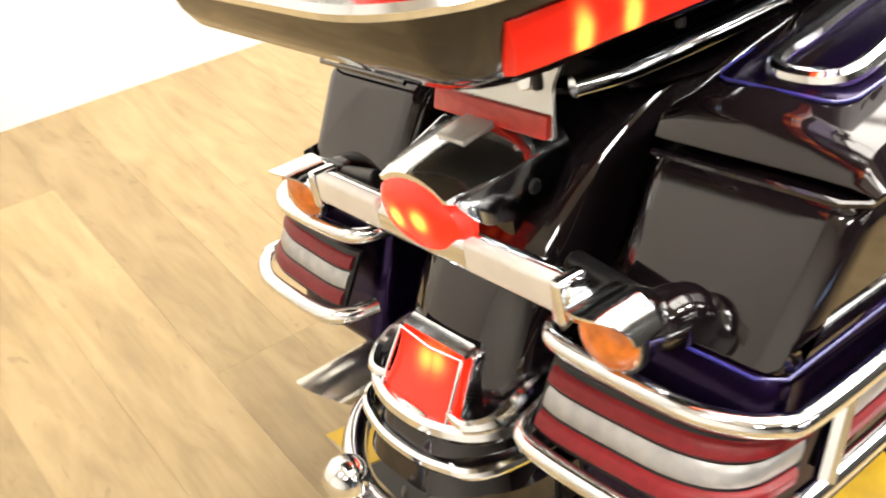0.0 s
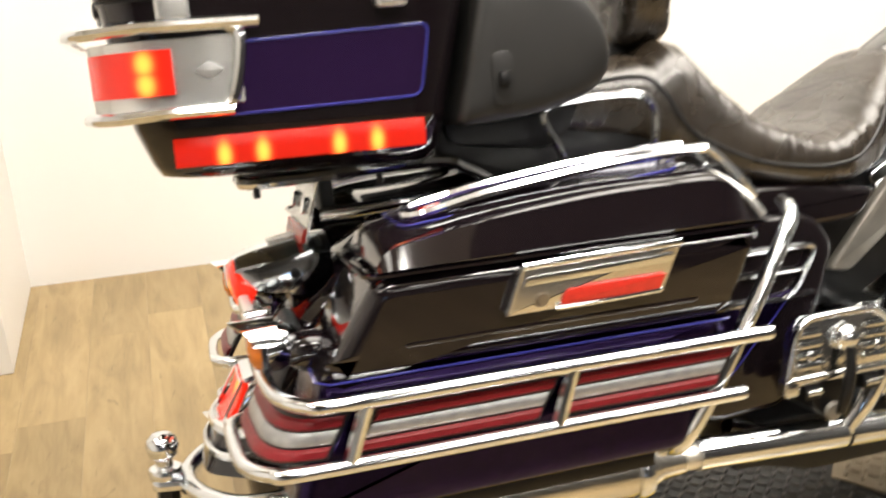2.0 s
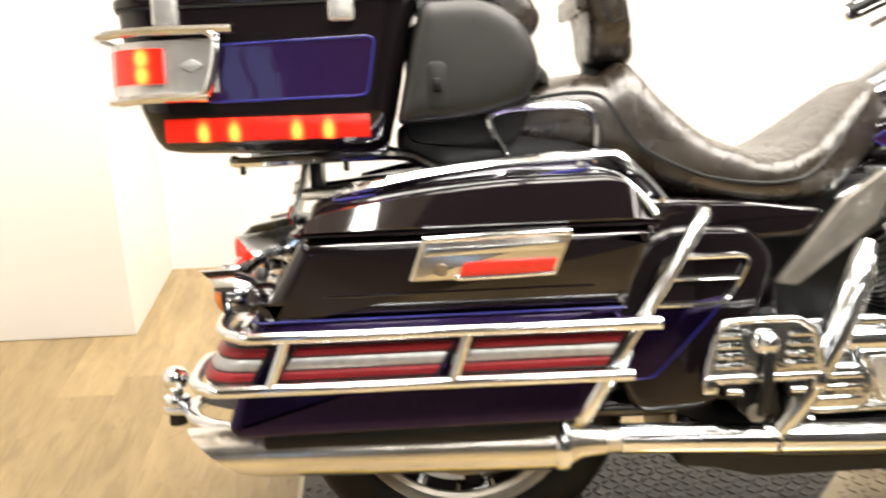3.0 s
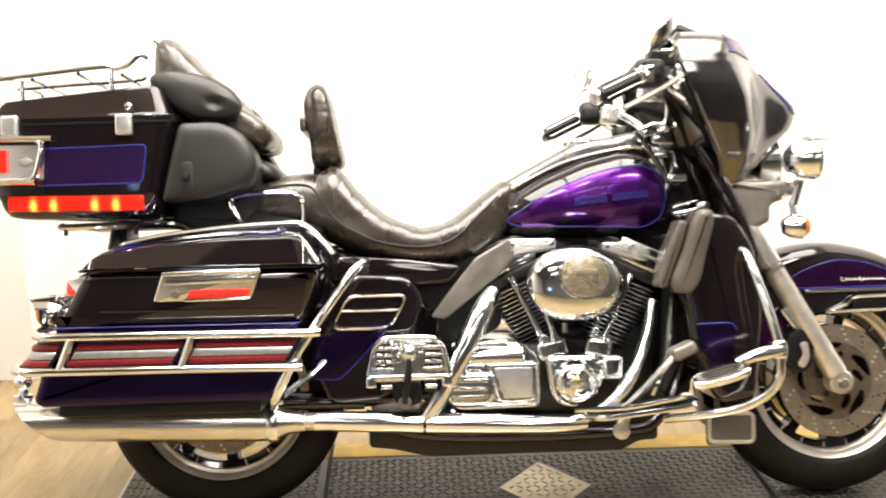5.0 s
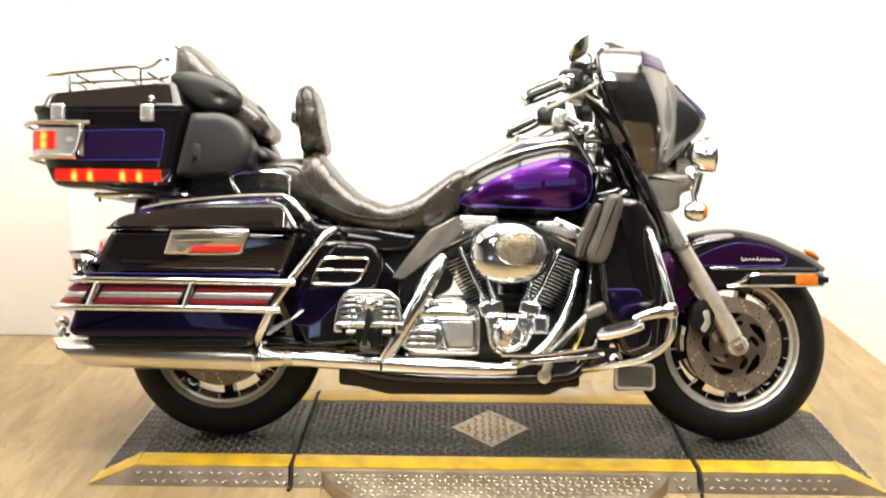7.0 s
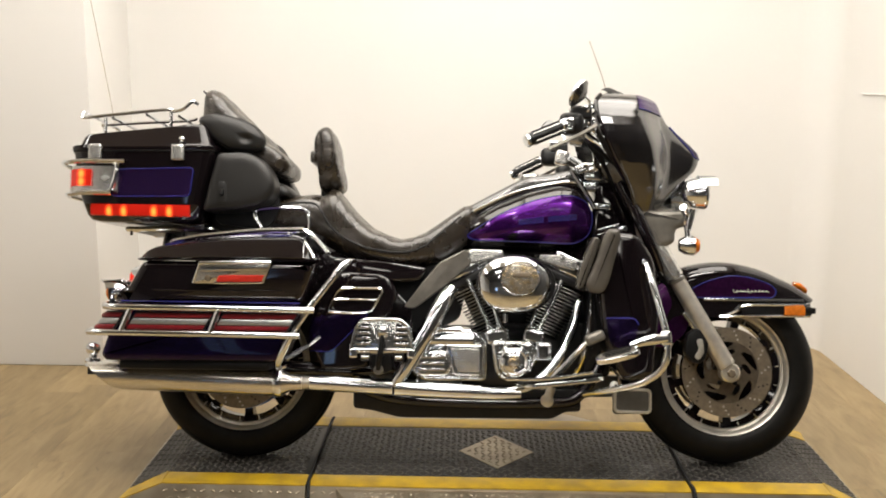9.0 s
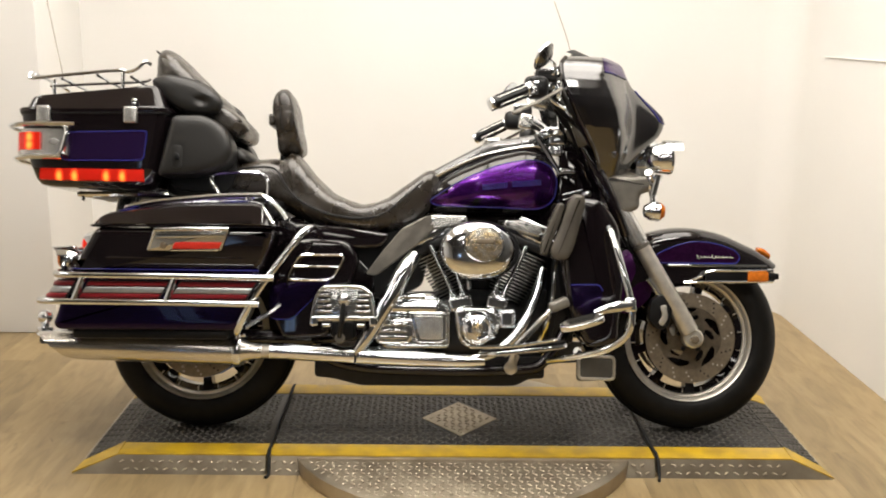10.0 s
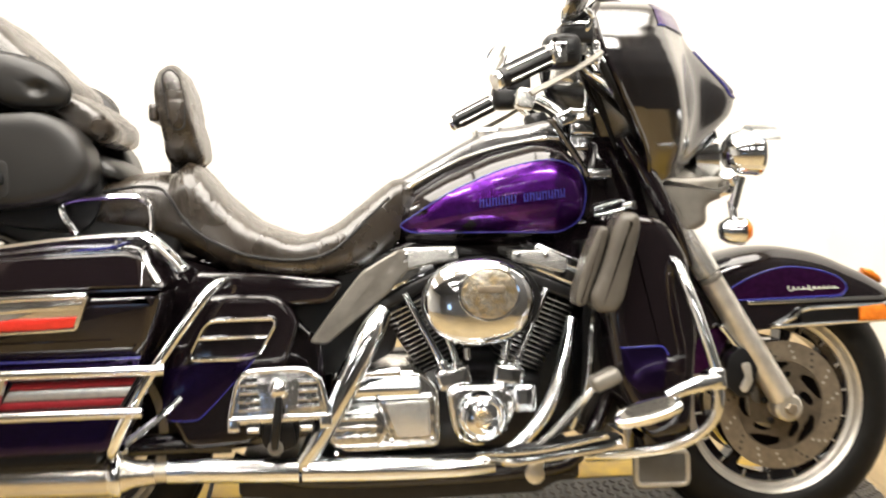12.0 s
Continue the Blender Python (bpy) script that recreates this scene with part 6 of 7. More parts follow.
def rearward(outline, x_lo, x_hi, z_lo, z_hi, d0, d1, bev=0.004, hollow=0.0):
    """An outline in y, z on a sloping rear face that runs from x_lo at z_lo to x_hi at z_hi, from depth d0 to d1 behind it."""
    bm = prism(outline, d0, d1, bev)
    for v in bm.verts:
        y, d, z = v.co
        f = (z - z_lo) / (z_hi - z_lo)
        v.co = Vector((x_lo + (x_hi - x_lo) * f - d + hollow * (1 - (y / 0.05) ** 2) * 4 * f * (1 - f), y, z))
    bmesh.ops.recalc_face_normals(bm, faces=bm.faces)
    return bm


def lens_sheet(x_lo, x_hi, z_lo, z_hi, w_lo, w_hi, hollow):
    """A four-cornered lens on a sloping rear face, hollowed towards the middle."""
    bm = bmesh.new()
    N = 10
    V = []
    for i in range(N + 1):
        f = i / N
        V.append([bm.verts.new((x_lo + (x_hi - x_lo) * f + hollow * 4 * f * (1 - f), (w_lo + (w_hi - w_lo) * f) * (2 * j / N - 1), z_lo + (z_hi - z_lo) * f + 0.006 * (2 * j / N - 1) ** 2 * (2 * f - 1))) for j in range(N + 1)])
    for i in range(N):
        for j in range(N):
            bm.faces.new((V[i][j], V[i][j + 1], V[i + 1][j + 1], V[i + 1][j]))
    bmesh.ops.recalc_face_normals(bm, faces=bm.faces)
    bmesh.ops.solidify(bm, geom=bm.faces[:], thickness=0.006)
    return bm


fl = part("fender_lamp", rearward(rounded([(-0.058, 0.382), (0.058, 0.382), (0.056, 0.446), (-0.056, 0.446)], 0.008), -1.192, -1.158, 0.385, 0.446, -0.01, 0.016), CHROME, rear_fender, "chrome lamp with a lit red lens")
part("lens", lens_sheet(-1.222, -1.186, 0.390, 0.440, 0.056, 0.050, 0.006), FENDERLENS, fl, "lit red lens")
part("lens_rim", tube([(-1.224, -0.056, 0.386), (-1.187, -0.051, 0.446), (-1.188, 0, 0.440), (-1.187, 0.051, 0.446), (-1.224, 0.056, 0.386), (-1.226, 0, 0.391)], 0.0022, 6, 1, True), CHROME, fl)
part("lamp_hood", loft([[(-1.168, -w, 0.454), (-1.168, w, 0.454), (-1.168, w, 0.446), (-1.168, -w, 0.446)] for w in (0.050,)] + [[(-1.184, -0.051, 0.450), (-1.184, 0.051, 0.450), (-1.182, 0.051, 0.444), (-1.182, -0.051, 0.444)]]), CHROME, fl, "chrome hood")
for s in (-1, 1):
    part("lamp_wing", tube([(-1.214, s * 0.052, 0.398), (-1.214, s * 0.078, 0.396), (-1.19, s * 0.098, 0.400), (-1.155, s * 0.100, 0.412), (-1.11, s * 0.098, 0.420)], [0.004, 0.007, 0.009, 0.008, 0.006], 8, 4), CHROME, fl, "chrome surround")
# light bar with turn signals
lb = part("rear_light_bar", loft([[(-1.162 - 0.014 * math.copysign(abs(math.cos(t)) ** 0.7, math.cos(t)), y, 0.562 + 0.019 * math.copysign(abs(math.sin(t)) ** 0.7, math.sin(t))) for t in np.linspace(0, 2 * math.pi, 20, endpoint=False)] for y in (-0.205, -0.10, 0.0, 0.10, 0.205)]), CHROME, bike, "chrome rear lamp bar with amber signals")
for s in (-1, 1):
    part("bar_face", box((-1.170, s * 0.128, 0.566), (0.016, 0.118, 0.033), 0.006, 3), WHITEPAINT, lb, "pale satin bar cover")
    part("bar_collar", box((-1.164, s * 0.192, 0.563), (0.034, 0.014, 0.044), 0.006, 3), CHROME, lb)
    c = Vector((-1.158, s * 0.238, 0.545))
    sg = part("turn_signal", lathe([(0, 0.050), (0.012, 0.047), (0.024, 0.036), (0.032, 0.018), (0.034, 0.0), (0.034, -0.008), (0.031, -0.010)], c, (1, 0, 0), 28), CHROME, lb, "chrome turn signal with amber lens")
    part("lens", lathe([(0, -0.026), (0.016, -0.024), (0.027, -0.018), (0.0325, -0.008), (0.0325, -0.004)], c, (1, 0, 0.0), 26), AMBER, sg, "amber lens")
    part("seam_band", lathe([(0.0335, -0.002), (0.0355, -0.003), (0.0355, -0.009), (0.0335, -0.010)], c, (1, 0, 0), 28, True), PLASTIC, sg)
    vis = bmesh.new()
    Vv = [[vis.verts.new(c + Vector((0.012 - (0.030 + 0.028 * math.sin(a) ** 3) * q, 0.0375 * math.cos(a), 0.0375 * math.sin(a) + 0.001))) for a in np.linspace(radians(12), radians(168), 18)] for q in (0, 0.35, 0.7, 1.0)]
    for A, B in zip(Vv, Vv[1:]):
        for i in range(17):
            vis.faces.new((A[i], A[i + 1], B[i + 1], B[i]))
    bmesh.ops.recalc_face_normals(vis, faces=vis.faces)
    bmesh.ops.solidify(vis, geom=vis.faces[:], thickness=0.0025)
    part("visor", vis, CHROME, sg, "chrome visor")
    part("signal_arm", rod((-1.120, s * 0.150, 0.562), (-1.120, s * 0.222, 0.550), 0.012, 0.003, 14), PLASTIC, sg)
# tail lamp: chrome hood tapering to the rear, lit red lens below it
tl_rings = []
for x, w, zb, zt in ((-1.035, 0.070, 0.556, 0.638), (-1.070, 0.075, 0.562, 0.637), (-1.105, 0.072, 0.576, 0.632), (-1.140, 0.064, 0.594, 0.626), (-1.168, 0.055, 0.607, 0.619), (-1.175, 0.053, 0.611, 0.616)):
    tl_rings.append([(x, w * u, z) for u, z in ((-0.93, zb), (-1.0, zb + 0.2 * (zt - zb)), (-1.0, zt - 0.12 * (zt - zb)), (-0.9, zt), (-0.65, zt + 0.007), (-0.3, zt + 0.012), (0, zt + 0.013), (0.3, zt + 0.012), (0.65, zt + 0.007), (0.9, zt), (1.0, zt - 0.12 * (zt - zb)), (1.0, zb + 0.2 * (zt - zb)), (0.93, zb))])
tl_ = part("tail_lamp", loft(tl_rings), CHROME, bike, "chrome tail lamp with lit red lens", 30)
part("lens", loft([oval(-1.150, 0, 0.576, 0.062, 0.037, 2.4, 30, 0.15), oval(-1.160, 0, 0.580, 0.067, 0.042, 2.3, 30, -0.12), oval(-1.171, 0, 0.582, 0.063, 0.040, 2.2, 30, -0.15), oval(-1.179, 0, 0.583, 0.050, 0.032, 2.1, 30, -0.15), oval(-1.183, 0, 0.583, 0.030, 0.019, 2.0, 30, -0.15), oval(-1.184, 0, 0.583, 0.011, 0.007, 2, 30, -0.15)]), TAILLENS, tl_, "lit red lens")
tw = box((-1.094, 0.004, 0.6478), (0.052, 0.042, 0.004), 0.0015)
for v in tw.verts:
    v.co.z += 0.16 * (v.co.x + 1.092)
part("lamp_top", tw, WHITEPAINT, tl_, "pale top window")
for s in (-1, 1):
    sp = prism(rounded([(-1.172, 0.612), (-1.064, 0.637), (-1.053, 0.618), (-1.080, 0.588), (-1.108, 0.577), (-1.146, 0.582)], 0.009), 0, 0.004, 0.001)
    for v in sp.verts:
        v.co.y = s * (v.co.y + interp(v.co.x, [-1.175, -1.14, -1.105, -1.05], [0.0545, 0.0665, 0.0745, 0.078]))
    if s < 0:
        bmesh.ops.reverse_faces(sp, faces=sp.faces)
    part("side_plate", sp, CHROME, tl_, "chrome side plate")
    part("side_screw", lathe([(0, 0.004), (0.006, 0.003), (0.008, 0)], (-1.092, s * 0.0795, 0.604), (0, s, 0), 14), PLASTIC, tl_)
part("lamp_neck", prism(rounded([(-1.10, 0.50), (-1.10, 0.575), (-1.03, 0.60), (-1.03, 0.50)], 0.01), -0.05, 0.05, 0.008), BLACK, tl_)
# plate holder
ph = part("plate_holder", rearward(rounded([(-0.094, 0.645), (0.082, 0.645), (0.080, 0.690), (0.100, 0.752), (-0.106, 0.752), (-0.084, 0.690)], 0.006), -1.070, -1.040, 0.645, 0.752, 0, 0.006, 0.002), PALE, bike, "grey metal plate holder with red reflector")
part("reflector", rearward(rounded([(-0.090, 0.647), (0.078, 0.647), (0.078, 0.668), (-0.088, 0.668)], 0.003), -1.072, -1.042, 0.645, 0.752, 0.004, 0.010, 0.002), REDTAPE, ph, "red reflector")
for y in (-0.055, 0.050):
    part("bolt", rearward(rounded([(y - 0.009, 0.686), (y + 0.009, 0.686), (y + 0.009, 0.710), (y - 0.009, 0.710)], 0.008), -1.070, -1.040, 0.645, 0.752, 0.004, 0.014, 0.003), CHROME, ph)
part("holder_bracket", box((-1.03, 0, 0.72), (0.02, 0.12, 0.07), 0.004), PLASTIC, ph)
# hitch
hitch = part("trailer_hitch", tube([(-0.98, -0.17, 0.311), (-1.12, -0.165, 0.301), (-1.20, -0.148, 0.296), (-1.25, -0.100, 0.294), (-1.276, -0.045, 0.294), (-1.283, 0, 0.294), (-1.276, 0.045, 0.294), (-1.25, 0.100, 0.294), (-1.20, 0.148, 0.296), (-1.12, 0.165, 0.301), (-0.98, 0.17, 0.311)], 0.015, 10, 6), CHROME, bike, "chrome trailer hitch with tow ball")
part("tongue", prism(rounded([(-1.335, -0.022), (-1.335, 0.022), (-1.275, 0.035), (-1.275, -0.035)], 0.012), 0.288, 0.302, 0.003, 2, "z"), CHROME, hitch)
part("tow_ball", lathe([(0, 0.073), (0.012, 0.071), (0.021, 0.063), (0.025, 0.05), (0.021, 0.036), (0.013, 0.029), (0.013, 0.018), (0.024, 0.016), (0.026, 0.008), (0.024, 0.0), (0, 0.0)], (-1.313, 0, 0.302), (0, 0, 1), 28), CHROME, hitch, "polished tow ball")
part("hitch_nut", rod((-1.313, 0, 0.288), (-1.313, 0, 0.264), 0.018, 0.003, 6), PLASTIC, hitch)
part("hitch_wire", tube([(-1.14, -0.12, 0.33), (-1.16, -0.14, 0.28), (-1.12, -0.13, 0.26), (-1.05, -0.11, 0.28)], 0.004, 6, 5), RUBBER, hitch)

# ---- exhaust ----
for s in (-1, 1):
    y = s * 0.220
    rings = []
    for x, r, z, cut in ((-1.245, 0.040, 0.281, 1), (-1.13, 0.043, 0.279, 0), (-0.90, 0.0445, 0.273, 0), (-0.66, 0.0445, 0.267, 0), (-0.625, 0.040, 0.266, 0), (-0.60, 0.028, 0.266, 0), (-0.56, 0.024, 0.266, 0)):
        ring = []
        for i in range(28):
            t = 2 * math.pi * i / 28
            dz = r * math.sin(t)
            ring.append((x + cut * (0.045 - dz * 1.15), y + r * math.cos(t), z + dz))
        rings.append(ring)
    back = [[(p[0] + 0.004, y + (p[1] - y) * 0.88, 0.281 + (p[2] - 0.281) * 0.88) for p in rings[0]], [(p[0] + 0.12, y + (p[1] - y) * 0.86, 0.280 + (p[2] - 0.281) * 0.86) for p in rings[0]]]
    mf = part("muffler", loft(back[::-1] + rings), SATINCHROME, bike, "long chrome slash-cut muffler")
    part("clamp", lathe([(0.046, -0.012), (0.049, -0.008), (0.049, 0.008), (0.046, 0.012)], (-0.635, y, 0.267), (1, 0, 0), 28, False), CHROME, mf)
    part("clamp_bolt", rod((-0.635, y + s * 0.01, 0.312), (-0.610, y + s * 0.012, 0.318), 0.007, 0.002, 8), CHROME, mf)
    part("header_pipe", tube([(-0.575, y, 0.266), (-0.50, y, 0.265), (-0.30, y, 0.256)], 0.021, 14, 4), ALU, mf, "heat-tinted exhaust pipe")
part("heat_shield", tube([(-0.535, -0.222, 0.268), (-0.4, -0.223, 0.262), (-0.275, -0.223, 0.256)], 0.0255, 16, 4), CHROME, bike, "chrome exhaust heat shield")
part("heat_shield", tube([(-0.268, -0.223, 0.256), (-0.1, -0.222, 0.248), (0.05, -0.219, 0.242), (0.125, -0.209, 0.24)], [0.0255, 0.024, 0.020, 0.014], 16, 5), CHROME, bike, "chrome exhaust heat shield")
part("heat_shield", tube([(-0.272, -0.226, 0.262), (-0.235, -0.232, 0.32), (-0.175, -0.226, 0.425), (-0.125, -0.209, 0.52), (-0.095, -0.174, 0.565)], [0.018, 0.024, 0.027, 0.027, 0.022], 16, 6), CHROME, bike, "chrome rear header heat shield")
part("heat_shield", tube([(0.08, -0.214, 0.247), (0.16, -0.204, 0.268), (0.235, -0.189, 0.335), (0.285, -0.164, 0.43), (0.318, -0.124, 0.53)], [0.012, 0.0155, 0.0165, 0.0165, 0.015], 14, 6), CHROME, bike, "chrome front header heat shield")

# ---- engine ----
eng = part("engine", loft([oval(-0.06, 0, 0.335, 0.10, 0.10, 3, 32), oval(0.02, 0, 0.335, 0.125, 0.125, 3, 32), oval(0.18, 0, 0.330, 0.125, 0.125, 3, 32), oval(0.25, 0, 0.335, 0.10, 0.09, 3, 32)]), FIN, bike, "black and chrome air-cooled V-twin engine")


def cylinder(base, axis_x, n, label):
    """A finned barrel that rises from base, tilted in x."""
    ax = Vector((axis_x, 0, 1)).normalized()
    cross = Vector((ax.z, 0, -ax.x))
    root = None
    for i in range(n):
        f = i / (n - 1)
        c = Vector(base) + ax * (0.012 + i * 0.0112)
        w, d = 0.050 + 0.022 * f ** 0.7, 0.092 + 0.012 * f
        pts = rounded([(-w, -d), (w, -d), (w, d), (-w, d)], 0.028, 4)
        bm = prism(pts, -0.0022, 0.0022, 0.0008, 1, "z")
        m = Matrix((cross, (0, 1, 0), ax)).transposed().to_4x4()
        moved(bm, Matrix.Translation(c) @ m)
        if root is None:
            core = rod(Vector(base) - ax * 0.02, Vector(base) + ax * (n * 0.0112 + 0.02), 0.046, 0.004, 20)
            root = part("cylinder", core, FIN, eng, label)
        part("fin", bm, FIN, root, "", 30)
        rim = [Vector(c) + cross * px * 1.001 + Vector((0, py * 1.001, 0)) for px, py in pts]
        part("fin_edge", tube(rim, 0.0011, 4, 1, True), EDGE, root)
    top = Vector(base) + ax * (n * 0.0112 + 0.012)
    m = Matrix((cross, (0, 1, 0), ax)).transposed().to_4x4()
    for k, (hh, ww, dd, off, mat, nm) in enumerate(((0.030, 0.15, 0.215, 0.016, FIN, "cylinder_head"), (0.036, 0.152, 0.222, 0.050, CHROME, "rocker_box"), (0.028, 0.128, 0.205, 0.080, CHROME, "rocker_cover"))):
        part(nm, box(top + ax * off, (ww, dd, hh), 0.009, 3, m), mat, root, "chrome rocker cover" if mat is CHROME else "")
    for k in range(3):
        part("fin_edge", tube([top + ax * (0.006 + k * 0.010) + cross * px * 0.0755 + Vector((0, py * 0.103, 0)) for px, py in ((-1, -0.85), (-0.85, -1), (0.85, -1), (1, -0.85))], 0.0011, 4, 1), EDGE, root)
    return root


cylinder((0.045, -0.01, 0.425), -0.46, 15, "black finned rear cylinder")
cylinder((0.195, -0.01, 0.425), 0.44, 15, "black finned front cylinder")
# push rod tubes
for a, b in (((0.038, -0.15, 0.430), (-0.045, -0.135, 0.60)), ((0.066, -0.155, 0.430), (0.015, -0.135, 0.60)), ((0.155, -0.155, 0.430), (0.200, -0.135, 0.60)), ((0.180, -0.15, 0.430), (0.262, -0.135, 0.60))):
    part("pushrod_tube", rod(a, b, 0.0085, 0.001, 12), CHROME, eng)
    part("pushrod_base", rod(a, Vector(a).lerp(Vector(b), 0.14), 0.0145, 0.003, 12), CHROME, eng)
part("tappet_block", box((0.052, -0.152, 0.420), (0.074, 0.045, 0.044), 0.010, 3, Matrix.Rotation(radians(-14), 4, "Y")), CHROME, eng, "chrome tappet block")
part("tappet_block", box((0.168, -0.152, 0.420), (0.066, 0.045, 0.044), 0.010, 3, Matrix.Rotation(radians(16), 4, "Y")), CHROME, eng, "chrome tappet block")
# air cleaner: oval chrome cover
def ellipse(cx, cz, a, b, y, power=1.0, k=56):
    return [(cx + a * math.copysign(abs(math.cos(t)) ** power, math.cos(t)), y, cz + b * math.copysign(abs(math.sin(t)) ** power, math.sin(t))) for t in np.linspace(0, 2 * math.pi, k, endpoint=False)]


ac = [ellipse(0.101 + 0.012 * (1 - f), 0.585 + 0.010 * (1 - f), 0.115 * f, 0.089 * f, -0.215 + d, 0.92) for d, f in ((0.0, 1.0), (-0.022, 1.0), (-0.028, 0.99), (-0.034, 0.96), (-0.042, 0.88), (-0.050, 0.72), (-0.055, 0.5), (-0.058, 0.25), (-0.059, 0.05))]
aircl = part("air_cleaner", loft(ac), CHROME, eng, "oval chrome air cleaner cover")
part("air_cleaner_back", loft([ellipse(0.108, 0.585, 0.125 * f, 0.093 * f, y) for y, f in ((-0.14, 0.7), (-0.18, 0.95), (-0.214, 1.0), (-0.220, 0.99))]), PLASTIC, aircl)
part("emblem_ring", tube(ellipse(0.118, 0.603, 0.060, 0.052, -0.2715, 1.0, 40), 0.0030, 6, 1, True), CHROME, aircl)
part("cover_emblem", loft([ellipse(0.118, 0.603, 0.059 * f, 0.051 * f, y) for f, y in ((1.0, -0.264), (0.98, -0.2745), (0.7, -0.2765), (0.1, -0.278))]), GOLD, aircl, "etched gold emblem")
part("emblem_bar", box((0.122, -0.2785, 0.613), (0.054, 0.005, 0.014), 0.002), DISC, aircl)
for px, pz in ((0.045, 0.535), (0.150, 0.540), (0.100, 0.517)):
    part("cover_screw", rod((px, -0.245, pz), (px, -0.257, pz), 0.006, 0.001, 8), CHROME, aircl)
part("breather_bolt", rod((0.075, -0.215, 0.490), (0.076, -0.215, 0.465), 0.008, 0.002, 8), CHROME, eng)
# cam cover with round points cover
cam_c = prism(rounded([(0.030, 0.398), (0.060, 0.412), (0.160, 0.408), (0.188, 0.372), (0.165, 0.312), (0.110, 0.270), (0.048, 0.288)], 0.03), -0.190, -0.10, 0.018, 4)
cc = part("cam_cover", cam_c, CASTCHROME, eng, "chrome cam cover")
part("points_cover", lathe([(0, 0.024), (0.030, 0.0235), (0.036, 0.020), (0.039, 0.022), (0.044, 0.020), (0.052, 0.011), (0.057, -0.004)], (0.105, -0.190, 0.339), (0, -1, 0), 40), CHROME, cc, "round chrome timer cover")
part("cover_emblem", lathe([(0, 0.003), (0.020, 0.002), (0.023, 0)], (0.105, -0.212, 0.339), (0, -1, 0), 24), GOLD, cc, "etched gold emblem")
for i in range(5):
    a = 2 * math.pi * i / 5 + 0.5
    part("cover_screw", rod((0.105 + 0.047 * math.cos(a), -0.201, 0.339 + 0.047 * math.sin(a)), (0.105 + 0.047 * math.cos(a), -0.211, 0.339 + 0.047 * math.sin(a)), 0.0035, 0.001, 8), DISC, cc)
for p in ((0.048, 0.388), (0.168, 0.385), (0.060, 0.297), (0.152, 0.315)):
    part("cover_screw", rod((p[0], -0.193, p[1]), (p[0], -0.202, p[1]), 0.006, 0.0015, 8), CHROME, cc)
part("oil_pump", box((0.20, -0.165, 0.372), (0.05, 0.05, 0.06), 0.012, 3), CHROME, cc)
# gearbox side: chrome block, oval cover
gb = part("gearbox", prism(rounded([(-0.205, 0.445), (-0.02, 0.440), (0.02, 0.40), (0.02, 0.275), (-0.19, 0.272), (-0.215, 0.32)], 0.02), -0.17, 0.10, 0.012, 3), CASTCHROME, eng, "polished gearbox casing")
part("starter_tube", rod((-0.20, -0.165, 0.405), (-0.02, -0.165, 0.405), 0.028, 0.006, 24), CHROME, gb, "chrome starter cover")
part("starter_step", rod((-0.16, -0.165, 0.437), (-0.06, -0.165, 0.437), 0.012, 0.003, 16), CHROME, gb)
part("side_cover", prism(rounded([(-0.115, 0.392), (0.010, 0.392), (0.010, 0.292), (-0.085, 0.292)], 0.010), -0.192, -0.16, 0.007, 3), CASTCHROME, gb, "chrome gearbox side cover")
part("cover_inset", prism(rounded([(-0.098, 0.380), (-0.003, 0.380), (-0.003, 0.305), (-0.072, 0.305)], 0.008), -0.196, -0.19, 0.003), PALE, gb)
part("clutch_cover", prism(rounded([(-0.210, 0.372), (-0.105, 0.372), (-0.088, 0.330), (-0.105, 0.288), (-0.210, 0.288), (-0.225, 0.33)], 0.022), -0.205, -0.16, 0.012, 3), CASTCHROME, gb, "ribbed chrome clutch cover")
for k in range(3):
    part("cover_rib", box((-0.157, -0.207, 0.312 + k * 0.020), (0.085, 0.006, 0.009), 0.003), CHROME, gb)
for p in ((-0.11, 0.385), (0.0, 0.385), (0.0, 0.298), (-0.085, 0.298), (-0.205, 0.38), (-0.20, 0.28)):
    part("cover_bolt", rod((p[0], -0.19, p[1]), (p[0], -0.200, p[1]), 0.0055, 0.0015, 8), CHROME, gb)
part("oil_pan", prism(rounded([(-0.411, 0.255), (0.325, 0.250), (0.325, 0.178), (0.275, 0.176), (0.232, 0.153), (-0.26, 0.150), (-0.35, 0.172), (-0.411, 0.178)], 0.014), -0.13, 0.12, 0.012), FIN, eng, "black oil pan and frame rails")
part("frame_rail", tube([(-0.42, -0.125, 0.26), (-0.25, -0.135, 0.21), (0.20, -0.135, 0.205), (0.33, -0.12, 0.24), (0.42, -0.08, 0.42), (0.44, -0.05, 0.72)], 0.018, 12, 5), BLACK, bike, "black frame tube")
part("frame_rail", tube([(-0.42, 0.125, 0.26), (-0.25, 0.135, 0.21), (0.20, 0.135, 0.205), (0.33, 0.12, 0.24), (0.42, 0.08, 0.42), (0.44, 0.05, 0.72)], 0.018, 12, 5), BLACK, bike, "black frame tube")
part("frame_block", prism(rounded([(-0.62, 0.62), (-0.10, 0.62), (-0.05, 0.645), (0.36, 0.62), (0.40, 0.75), (0.0, 0.72), (-0.10, 0.69), (-0.60, 0.69)], 0.02), -0.06, 0.06, 0.01), BLACK, bike)
